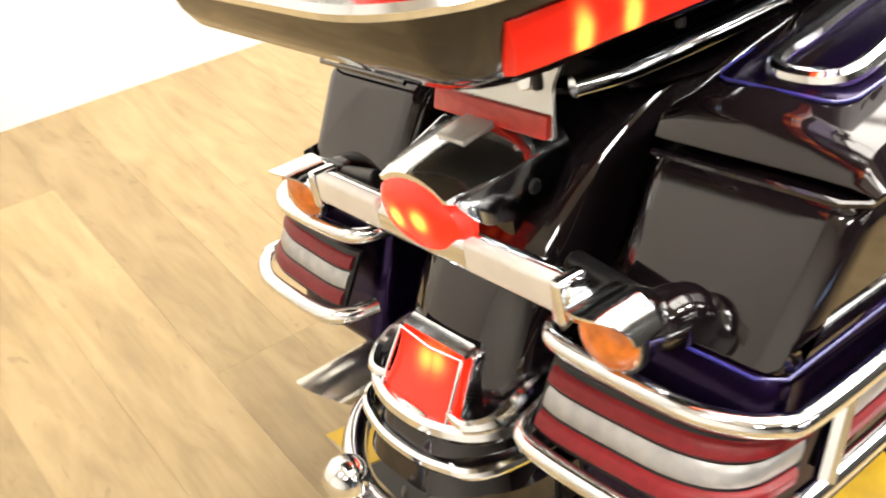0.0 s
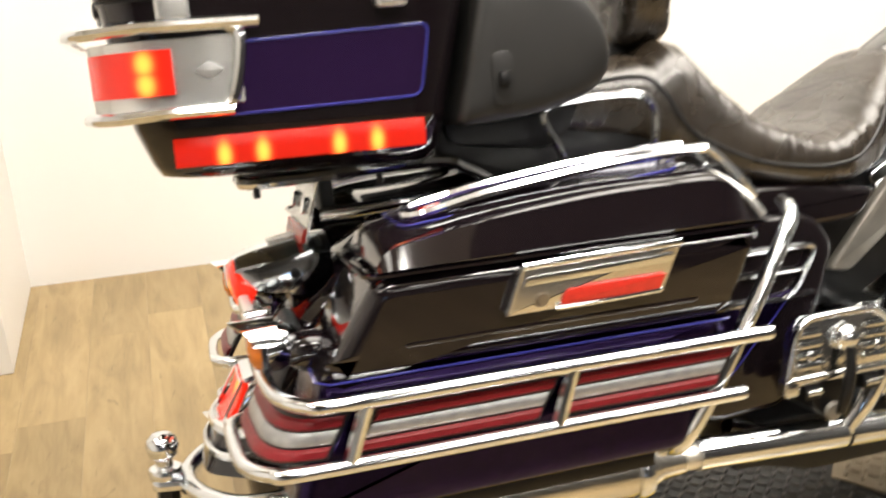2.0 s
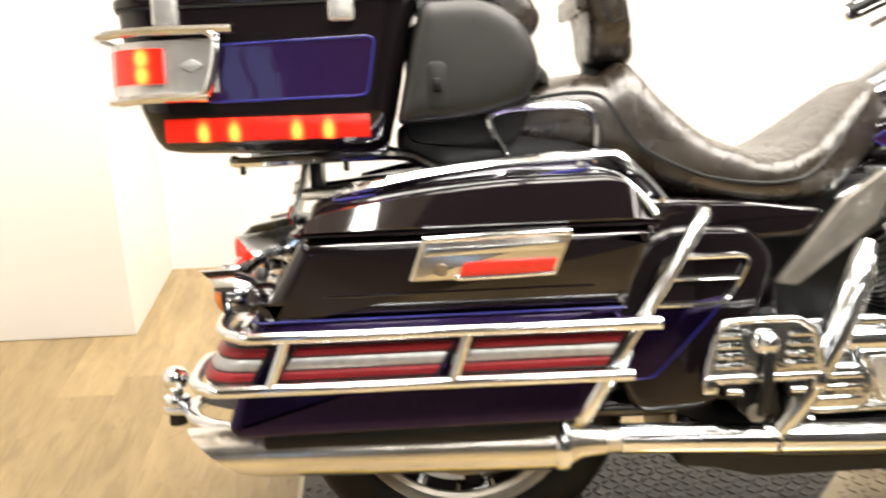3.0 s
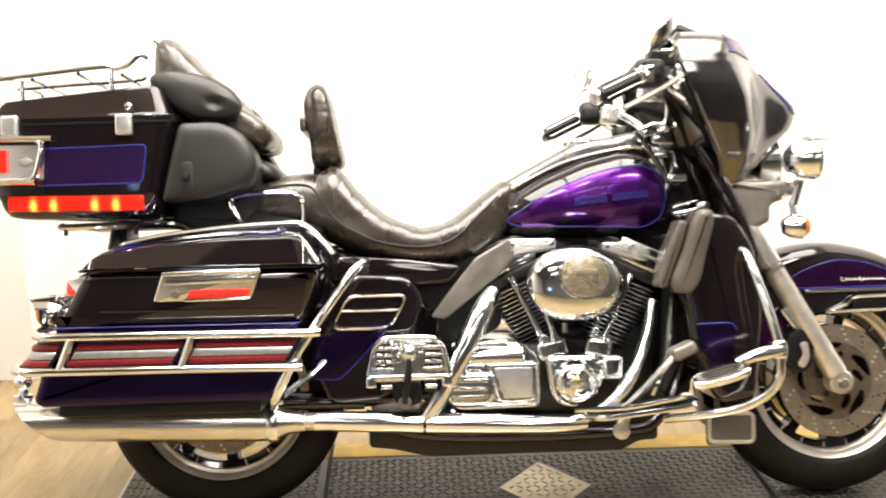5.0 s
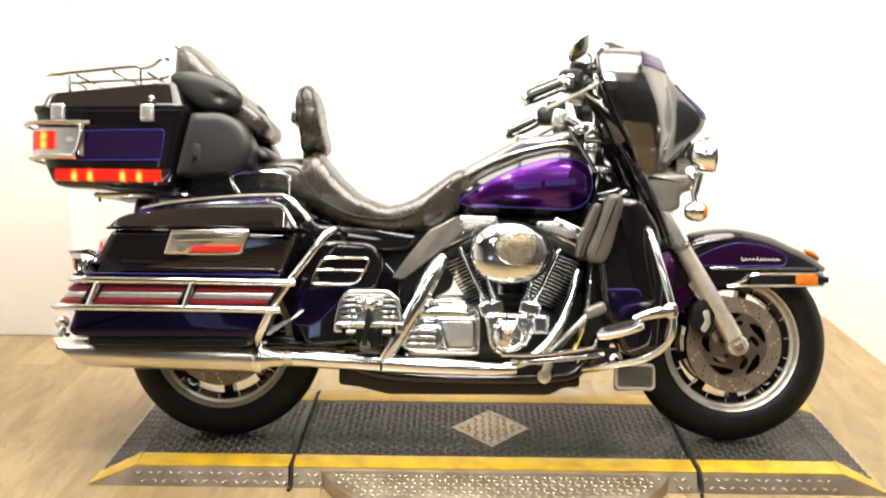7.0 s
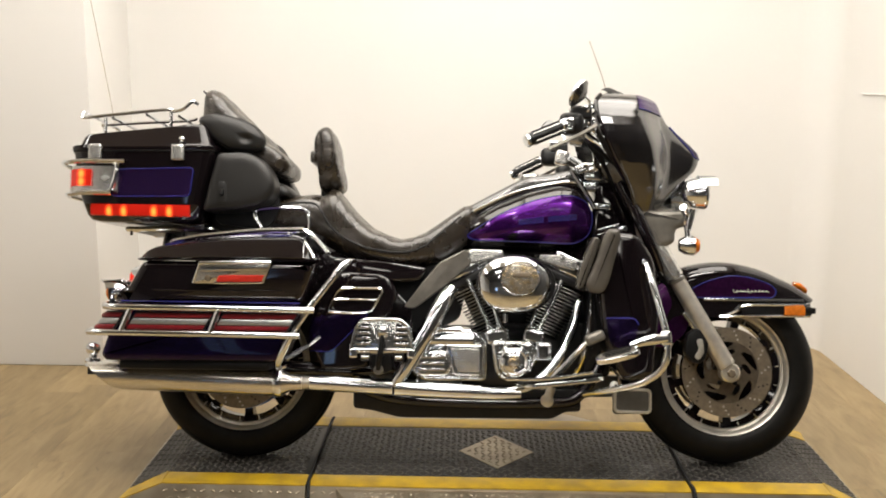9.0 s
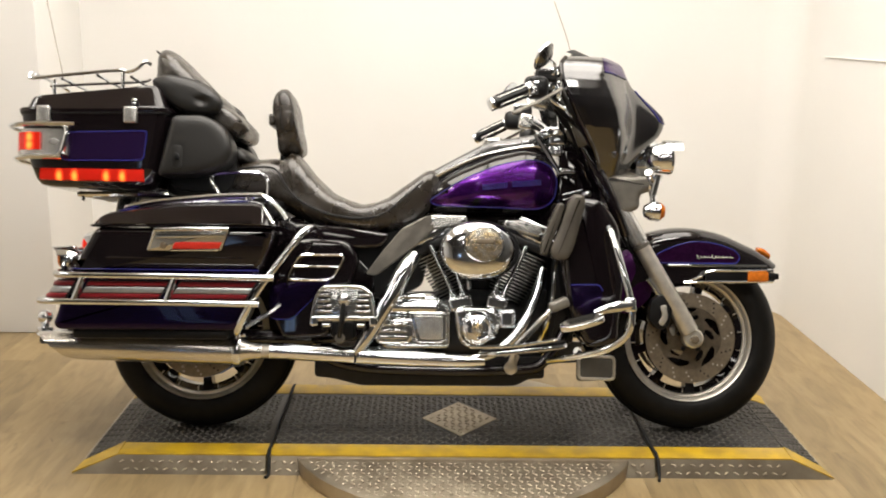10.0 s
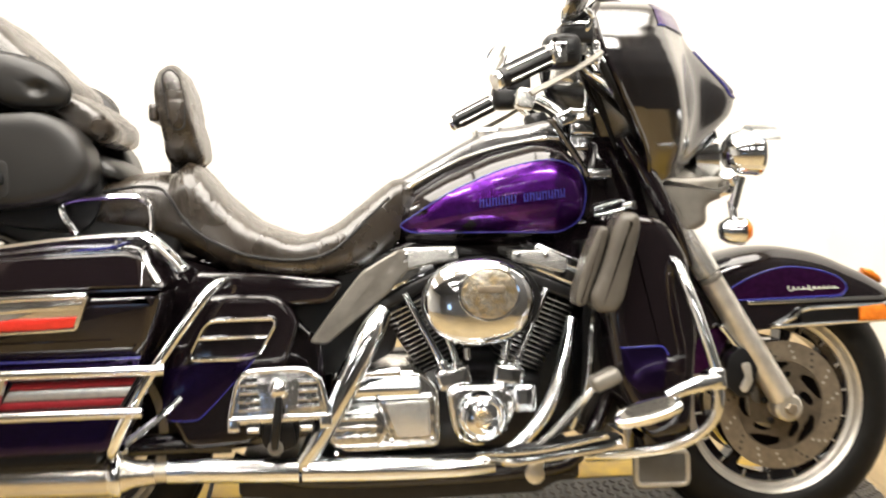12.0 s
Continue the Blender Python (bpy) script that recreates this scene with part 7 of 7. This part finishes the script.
part("rear_frame", prism(rounded([(-0.98, 0.70), (-0.60, 0.72), (-0.35, 0.64), (-0.22, 0.50), (-0.22, 0.30), (-0.46, 0.27), (-0.52, 0.45), (-0.70, 0.62), (-0.98, 0.66)], 0.03), -0.105, 0.105, 0.015), BLACK, bike, "black frame and inner panels")
part("battery_box", prism(rounded([(-0.46, 0.655), (-0.05, 0.690), (-0.042, 0.60), (-0.070, 0.47), (-0.15, 0.43), (-0.46, 0.42)], 0.02), -0.10, 0.10, 0.012), PLASTIC, bike, "black battery box and frame panels")
part("seat_rail_cover", prism(rounded([(-0.50, 0.60), (-0.48, 0.665), (-0.30, 0.655), (-0.17, 0.635), (-0.20, 0.59), (-0.32, 0.585)], 0.02), -0.185, -0.08, 0.012, 3), BLACK, bike, "gloss black frame cover under the seat")
part("seat_rail_cover", prism(rounded([(-0.50, 0.60), (-0.48, 0.665), (-0.30, 0.655), (-0.17, 0.635), (-0.20, 0.59), (-0.32, 0.585)], 0.02), 0.08, 0.185, 0.012, 3), BLACK, bike, "gloss black frame cover under the seat")
part("regulator", prism(rounded([(0.335, 0.285), (0.355, 0.70), (0.44, 0.70), (0.42, 0.29)], 0.015), -0.10, 0.10, 0.01), PLASTIC, bike, "black finned regulator on the frame")
part("swing_arm", tube([(-0.42, -0.13, 0.30), (-0.6, -0.14, 0.305), (-0.80, -0.13, 0.312)], 0.024, 12, 4), BLACK, bike)
part("swing_arm", tube([(-0.42, 0.13, 0.30), (-0.6, 0.14, 0.305), (-0.80, 0.13, 0.312)], 0.024, 12, 4), BLACK, bike)
part("primary_cover", prism(rounded([(-0.28, 0.44), (0.20, 0.45), (0.30, 0.38), (0.28, 0.24), (-0.28, 0.24)], 0.05), 0.11, 0.20, 0.02, 3), FIN, eng, "black primary drive cover")
part("engine_backing", prism(rounded([(0.045, 0.44), (-0.01, 0.66), (0.26, 0.66), (0.185, 0.44)], 0.02), 0.02, 0.08, 0.01), FIN, eng, "black manifold between the cylinders")
part("front_engine_mount", prism(rounded([(0.225, 0.38), (0.285, 0.52), (0.300, 0.68), (0.37, 0.68), (0.36, 0.38)], 0.02), 0.03, 0.09, 0.01), FIN, eng, "black front engine mount")
part("rocker_top", prism(rounded([(-0.064, 0.645), (-0.046, 0.697), (0.070, 0.697), (0.074, 0.668), (0.020, 0.660)], 0.008), -0.135, -0.02, 0.006, 3), PALE, eng, "pale chrome rear rocker cover")
part("rocker_top", prism(rounded([(0.188, 0.660), (0.190, 0.684), (0.268, 0.684), (0.314, 0.660), (0.304, 0.630)], 0.008), -0.130, -0.02, 0.006, 3), PALE, eng, "pale chrome front rocker cover")
for px, pz in ((-0.040, 0.682), (0.058, 0.682), (0.202, 0.674), (0.262, 0.672)):
    part("cover_bolt", rod((px, -0.134, pz), (px, -0.142, pz), 0.006, 0.0015, 8), CHROME, eng)
part("down_tube_panel", prism(rounded([(0.195, 0.46), (0.385, 0.46), (0.40, 0.27), (0.21, 0.235)], 0.02), -0.015, 0.03, 0.006), FIN, eng, "dark panel behind the front exhaust pipe")
part("rating_label", box((-0.024, -0.1325, 0.192), (0.066, 0.004, 0.011), 0.001, 1), WHITEPAINT, eng, "small white label on the frame rail")
part("ignition_coil", box((0.10, 0.0, 0.66), (0.16, 0.12, 0.05), 0.01), PLASTIC, eng)
part("horn_cover", box((0.12, 0.12, 0.55), (0.12, 0.05, 0.16), 0.015), CHROME, eng)

# ---- side covers, deflectors, footboards, guards ----
for s in (-1, 1):
    def fx(bm):
        return bm if s < 0 else mirrored(bm)
    sc = part("side_cover", fx(prism(rounded([(-0.50, 0.585), (-0.44, 0.618), (-0.305, 0.612), (-0.265, 0.56), (-0.30, 0.45), (-0.36, 0.31), (-0.50, 0.30), (-0.555, 0.42)], 0.025), -0.205, -0.12, 0.014, 3)), BLACK, bike, "black and purple side cover with chrome vent trim")
    part("painted_panel", fx(prism(rounded([(-0.540, 0.47), (-0.345, 0.50), (-0.375, 0.46), (-0.468, 0.372), (-0.500, 0.36), (-0.548, 0.372)], 0.014), -0.2075, -0.20, 0.002)), PANELSHADED, sc, "purple panel")
    part("pinstripe", fx(tube([(-0.345, -0.208, 0.50), (-0.371, -0.208, 0.470), (-0.403, -0.208, 0.436), (-0.462, -0.208, 0.376), (-0.485, -0.208, 0.364), (-0.540, -0.208, 0.366)], 0.0012, 6, 3)), STRIPE, sc)
    fr = rounded([(-0.452, 0.566), (-0.306, 0.566), (-0.352, 0.486), (-0.492, 0.488)], 0.022, 5)
    part("vent_frame", fx(tube([(x, -0.213, z) for x, z in fr], 0.0043, 8, 1, True)), CHROME, sc, "chrome vent frame")
    part("vent_bar", fx(tube([(-0.468, -0.213, 0.530), (-0.325, -0.213, 0.530)], 0.0033, 8, 1)), CHROME, sc)
    hb = prism(rounded([(-0.052, 0.697), (-0.023, 0.680), (-0.033, 0.652), (-0.081, 0.605), (-0.214, 0.502), (-0.250, 0.507), (-0.196, 0.580), (-0.136, 0.652)], 0.010), -0.226, -0.206, 0.006, 3)
    for v in hb.verts:
        v.co.y += 0.046 + 0.9 * (v.co.x + 0.13) ** 2 + (0.05 if v.co.x > -0.08 else 0.0) * (v.co.x + 0.08) / 0.06
    part("heat_deflector", fx(hb), GREY, bike, "dark grey mid-frame heat deflector", 50)
    # passenger footboard folded up
    pb = part("passenger_footboard", fx(prism(rounded([(-0.372, 0.470), (-0.248, 0.470), (-0.222, 0.445), (-0.206, 0.366), (-0.408, 0.362), (-0.392, 0.445)], 0.018), -0.270, -0.248, 0.006)), CASTCHROME, bike, "folded chrome passenger footboard")
    # polished rim over the top, two groups of short slots, a pivot knob and a dark strap
    part("footboard_rim", fx(tube([(-0.404, -0.271, 0.380), (-0.390, -0.272, 0.440), (-0.374, -0.272, 0.462), (-0.350, -0.272, 0.468), (-0.262, -0.272, 0.468), (-0.240, -0.272, 0.458), (-0.224, -0.272, 0.440), (-0.211, -0.271, 0.380)], 0.0058, 10, 5)), CHROME, pb, "polished chrome rim")
    for k in (-1, 1):
        for row in range(4):
            wide = 0.046 - 0.003 * row
            part("tread_bar", fx(box((-0.307 + k * 0.058, -0.2725, 0.394 + row * 0.0165), (wide, 0.008, 0.0085), 0.0034, 2)), CHROME, pb)
            part("slot", fx(box((-0.307 + k * 0.058, -0.2706, 0.4022 + row * 0.0165), (wide * 0.9, 0.003, 0.0052), 0.001, 1)), GAP, pb)
        part("tread_stud", fx(lathe([(0, 0.011), (0.006, 0.010), (0.009, 0.004), (0.009, 0)], (-0.307 + k * 0.060, -0.270, 0.411), (0, -1, 0), 16)), CHROME, pb)
        part("ear", fx(box((-0.307 + k * 0.090, -0.262, 0.364), (0.026, 0.026, 0.030), 0.007, 3)), CHROME, pb, "chrome hinge ear")
        part("hinge", fx(box((-0.307 + k * 0.052, -0.260, 0.352), (0.030, 0.024, 0.026), 0.005)), PLASTIC, pb)
        part("hinge_pin", fx(rod((-0.307 + k * 0.040, -0.273, 0.352), (-0.307 + k * 0.064, -0.273, 0.352), 0.0055, 0.001, 10)), CHROME, pb)
    part("footboard_lip", fx(box((-0.307, -0.268, 0.374), (0.190, 0.014, 0.012), 0.005, 3)), CHROME, pb, "polished chrome lower lip")
    part("footboard_knob", fx(lathe([(0, 0.026), (0.010, 0.024), (0.018, 0.016), (0.021, 0.004), (0.019, 0)], (-0.306, -0.270, 0.432), (0, -1, 0), 24)), CHROME, pb)
    part("footboard_strap", fx(tube([(-0.306, -0.288, 0.418), (-0.309, -0.291, 0.380), (-0.316, -0.288, 0.340), (-0.318, -0.280, 0.315)], [0.0065, 0.009, 0.009, 0.007], 10, 4)), PLASTIC, pb)
    part("pivot_bolt", fx(lathe([(0, 0.007), (0.012, 0.006), (0.016, 0)], (-0.318, -0.262, 0.312), (0, -1, 0), 20)), GREY, pb, "grey pivot bolt")
    part("footboard_mount", fx(prism(rounded([(-0.35, 0.36), (-0.28, 0.36), (-0.275, 0.31), (-0.32, 0.295), (-0.345, 0.315)], 0.012), -0.253, -0.16, 0.006)), PLASTIC, pb)
    # rider floorboard seen edge-on
    fbd = part("rider_footboard", fx(prism(rounded([(0.095, -0.26), (0.14, -0.34), (0.34, -0.345), (0.385, -0.30), (0.36, -0.25), (0.15, -0.235)], 0.03), 0.252, 0.266, 0.004, 2, "z")), CHROME, bike, "chrome-edged rider floorboard")
    for v in fbd.data.vertices:
        v.co.z += 0.010 + 0.12 * (v.co.x - 0.10)
    pad_top = fx(prism(rounded([(0.105, -0.262), (0.145, -0.33), (0.335, -0.335), (0.375, -0.30), (0.355, -0.258), (0.155, -0.245)], 0.03), 0.266, 0.272, 0.002, 2, "z"))
    for v in pad_top.verts:
        v.co.z += 0.010 + 0.12 * (v.co.x - 0.10)
    part("footboard_pad", pad_top, RUBBER, fbd)
    part("footboard_trim", fx(tube([(0.075, -0.338, 0.296), (0.200, -0.346, 0.300), (0.335, -0.340, 0.320)], 0.0055, 8, 4)), CHROME, fbd, "chrome upper trim of the floorboard")
    part("footboard_bracket", fx(lathe([(0, -0.012), (0.012, -0.012), (0.02, -0.006), (0.02, 0.006), (0.012, 0.012), (0, 0.012)], (0.207, -0.23, 0.223), (0, 1, 0), 18)), ALU, fbd)
    part("footboard_arm", fx(tube([(0.207, -0.225, 0.223), (0.222, -0.215, 0.262)], 0.014, 10, 1)), ALU, fbd)
    # lower fairing
    lf = part("lower_fairing", fx(prism(rounded([(0.385, 0.760), (0.485, 0.745), (0.535, 0.66), (0.55, 0.50), (0.53, 0.30), (0.44, 0.285), (0.38, 0.40), (0.36, 0.56)], 0.03), -0.275, -0.10, 0.030, 5)), BLACK, bike, "black lower leg fairing with purple inset")
    part("painted_panel", fx(prism(rounded([(0.382, 0.483), (0.470, 0.482), (0.482, 0.465), (0.470, 0.395), (0.425, 0.385), (0.392, 0.42)], 0.010), -0.2775, -0.27, 0.002)), PANELSHADED, lf, "purple inset")
    part("pinstripe", fx(tube([(0.382, -0.278, 0.483), (0.44, -0.2782, 0.484), (0.470, -0.278, 0.482), (0.482, -0.278, 0.465)], 0.002, 6, 3)), STRIPE, lf)
    gbx = part("glove_box", fx(prism(rounded([(0.384, 0.760), (0.418, 0.758), (0.424, 0.730), (0.405, 0.660), (0.386, 0.585), (0.366, 0.556), (0.326, 0.560), (0.315, 0.590), (0.346, 0.655), (0.368, 0.730)], [0.012, 0.012, 0.02, 0.05, 0.03, 0.014, 0.014, 0.02, 0.05, 0.02]), -0.318, -0.225, 0.022, 5)), GREYVINYL, lf, "dark grey knee deflector with glove box", 60)
    part("deflector_fin", fx(prism(rounded([(0.343, 0.735), (0.362, 0.728), (0.345, 0.668), (0.318, 0.600), (0.310, 0.574), (0.290, 0.572), (0.291, 0.600), (0.314, 0.672)], [0.010, 0.010, 0.03, 0.03, 0.010, 0.008, 0.02, 0.03]), -0.300, -0.225, 0.010, 4)), GREYVINYL, gbx, "", 60)
    # engine guard
    eg = part("engine_guard", fx(tube([(0.495, -0.12, 0.665), (0.498, -0.26, 0.660), (0.505, -0.315, 0.62), (0.530, -0.350, 0.52), (0.552, -0.362, 0.42), (0.545, -0.352, 0.345), (0.490, -0.320, 0.292), (0.400, -0.26, 0.262), (0.33, -0.18, 0.240)], 0.0112, 12, 6)), CHROME, bike, "chrome engine guard tube with highway pegs")
    part("peg_clamp", fx(box((0.546, -0.364, 0.428), (0.034, 0.036, 0.042), 0.008, 3, Matrix.Rotation(radians(-6), 4, "Y"))), CHROME, eg, "chrome peg clamp")
    pg = part("highway_peg", fx(tube([(0.545, -0.380, 0.428), (0.505, -0.394, 0.424), (0.468, -0.400, 0.416), (0.436, -0.402, 0.404)], [0.013, 0.017, 0.014, 0.011], 12, 4)), CHROME, eg, "chrome highway peg")
    plate = [(0.398 + 0.066 * math.cos(t) * (1 - 0.12 * math.sin(t)), -0.402 + 0.030 * math.copysign(abs(math.sin(t)) ** 0.8, math.sin(t))) for t in np.linspace(0, 2 * math.pi, 32, endpoint=False)]
    tilt = Matrix.Translation((0.398, -0.402, 0.380)) @ Matrix.Rotation(radians(22), 4, "X") @ Matrix.Rotation(radians(-16), 4, "Y") @ Matrix.Translation((-0.398, 0.402, 0))
    part("peg_foot", fx(moved(prism(plate, -0.012, 0.004, 0.004, 2, "z"), tilt)), CHROME, pg, "flat oval chrome foot plate")
    part("peg_pad", fx(moved(prism([(0.398 + (x - 0.398) * 0.82, -0.402 + (q + 0.402) * 0.72) for x, q in plate], 0.003, 0.0065, 0.001, 1, "z"), tilt)), GREY, pg, "grey ribbed foot pad")
    for k in range(4):
        part("pad_rib", fx(moved(box((0.398, -0.417 + k * 0.010, 0.008), (0.092 - 0.012 * abs(k - 1.5), 0.004, 0.003), 0.001, 1), tilt)), RUBBER, pg)
    # clear wind flap below the guard
    part("mud_flap", fx(prism(rounded([(0.405, 0.268), (0.520, 0.265), (0.520, 0.192), (0.405, 0.188)], 0.014), -0.268, -0.258, 0.003)), SMOKE, lf, "smoked grey flap")
    part("flap_rim", fx(tube([(x, -0.268, z) for x, z in rounded([(0.412, 0.266), (0.520, 0.264), (0.520, 0.195), (0.412, 0.198)], 0.014)], 0.0048, 6, 1, True)), ALU, lf)
part("brake_pedal", tube([(0.19, -0.235, 0.262), (0.24, -0.275, 0.315), (0.295, -0.285, 0.375), (0.325, -0.285, 0.408)], [0.012, 0.017, 0.017, 0.012], 10, 5, flat=0.55), PALE, bike, "pale metal brake pedal")
part("pedal_pad", box((0.346, -0.288, 0.423), (0.062, 0.05, 0.032), 0.012, 3, Matrix.Rotation(radians(-24), 4, "Y")), GREY, bike, "worn grey pedal pad")
part("oil_line", tube([(0.30, -0.17, 0.30), (0.335, -0.19, 0.40), (0.345, -0.19, 0.52), (0.36, -0.16, 0.62)], 0.007, 8, 5), CHROME, bike)
part("side_stand", tube([(0.46, 0.10, 0.25), (0.60, 0.18, 0.15), (0.70, 0.262, 0.070)], 0.013, 10, 4), CHROME, bike, "chrome side stand")
part("antenna", tube([(-1.300, 0.22, 0.985), (-1.354, 0.22, 1.206), (-1.448, 0.22, 1.611), (-1.50, 0.22, 1.80)], 0.0014, 6, 5), DISC, bike, "thin whip antenna")
part("antenna", tube([(0.480, 0.24, 1.17), (0.445, 0.24, 1.33), (0.391, 0.24, 1.487)], 0.0013, 6, 5), DISC, bike, "thin whip antenna")

# ---- plank floor ----
base = tagged(part("floor", box(((XL + XR) / 2, (YB + YF) / 2, FLOOR - 0.05), (XR - XL, YB - YF, 0.088), 0), WOOD), "light oak plank floor", "floor", kind="structure")
PW, PLN = 0.152, 1.22
rng = random.Random(4)
plank_meshes = {}


def plank(x, y0, y1):
    L = round(y1 - y0, 2)
    if L not in plank_meshes:
        bm = box((0, 0, 0), (PW - 0.0002, L - 0.0002, 0.006), 0.0004, 1)
        me = bpy.data.meshes.new("plank")
        bm.to_mesh(me)
        bm.free()
        me.materials.append(WOOD)
        plank_meshes[L] = me
    ob = new("plank", plank_meshes[L])
    ob.parent = base
    ob.location = (x, (y0 + y1) / 2, FLOOR - 0.003)


for i in range(int((XR + 2.75) / PW)):
    y1, y0 = YB, YB - 0.1 - round(rng.uniform(0, PLN - 0.1) / 0.1) * 0.1
    while y1 > -2.6:
        plank(XR - PW * (i + 0.5), y0, y1)
        y1, y0 = y0, y0 - PLN
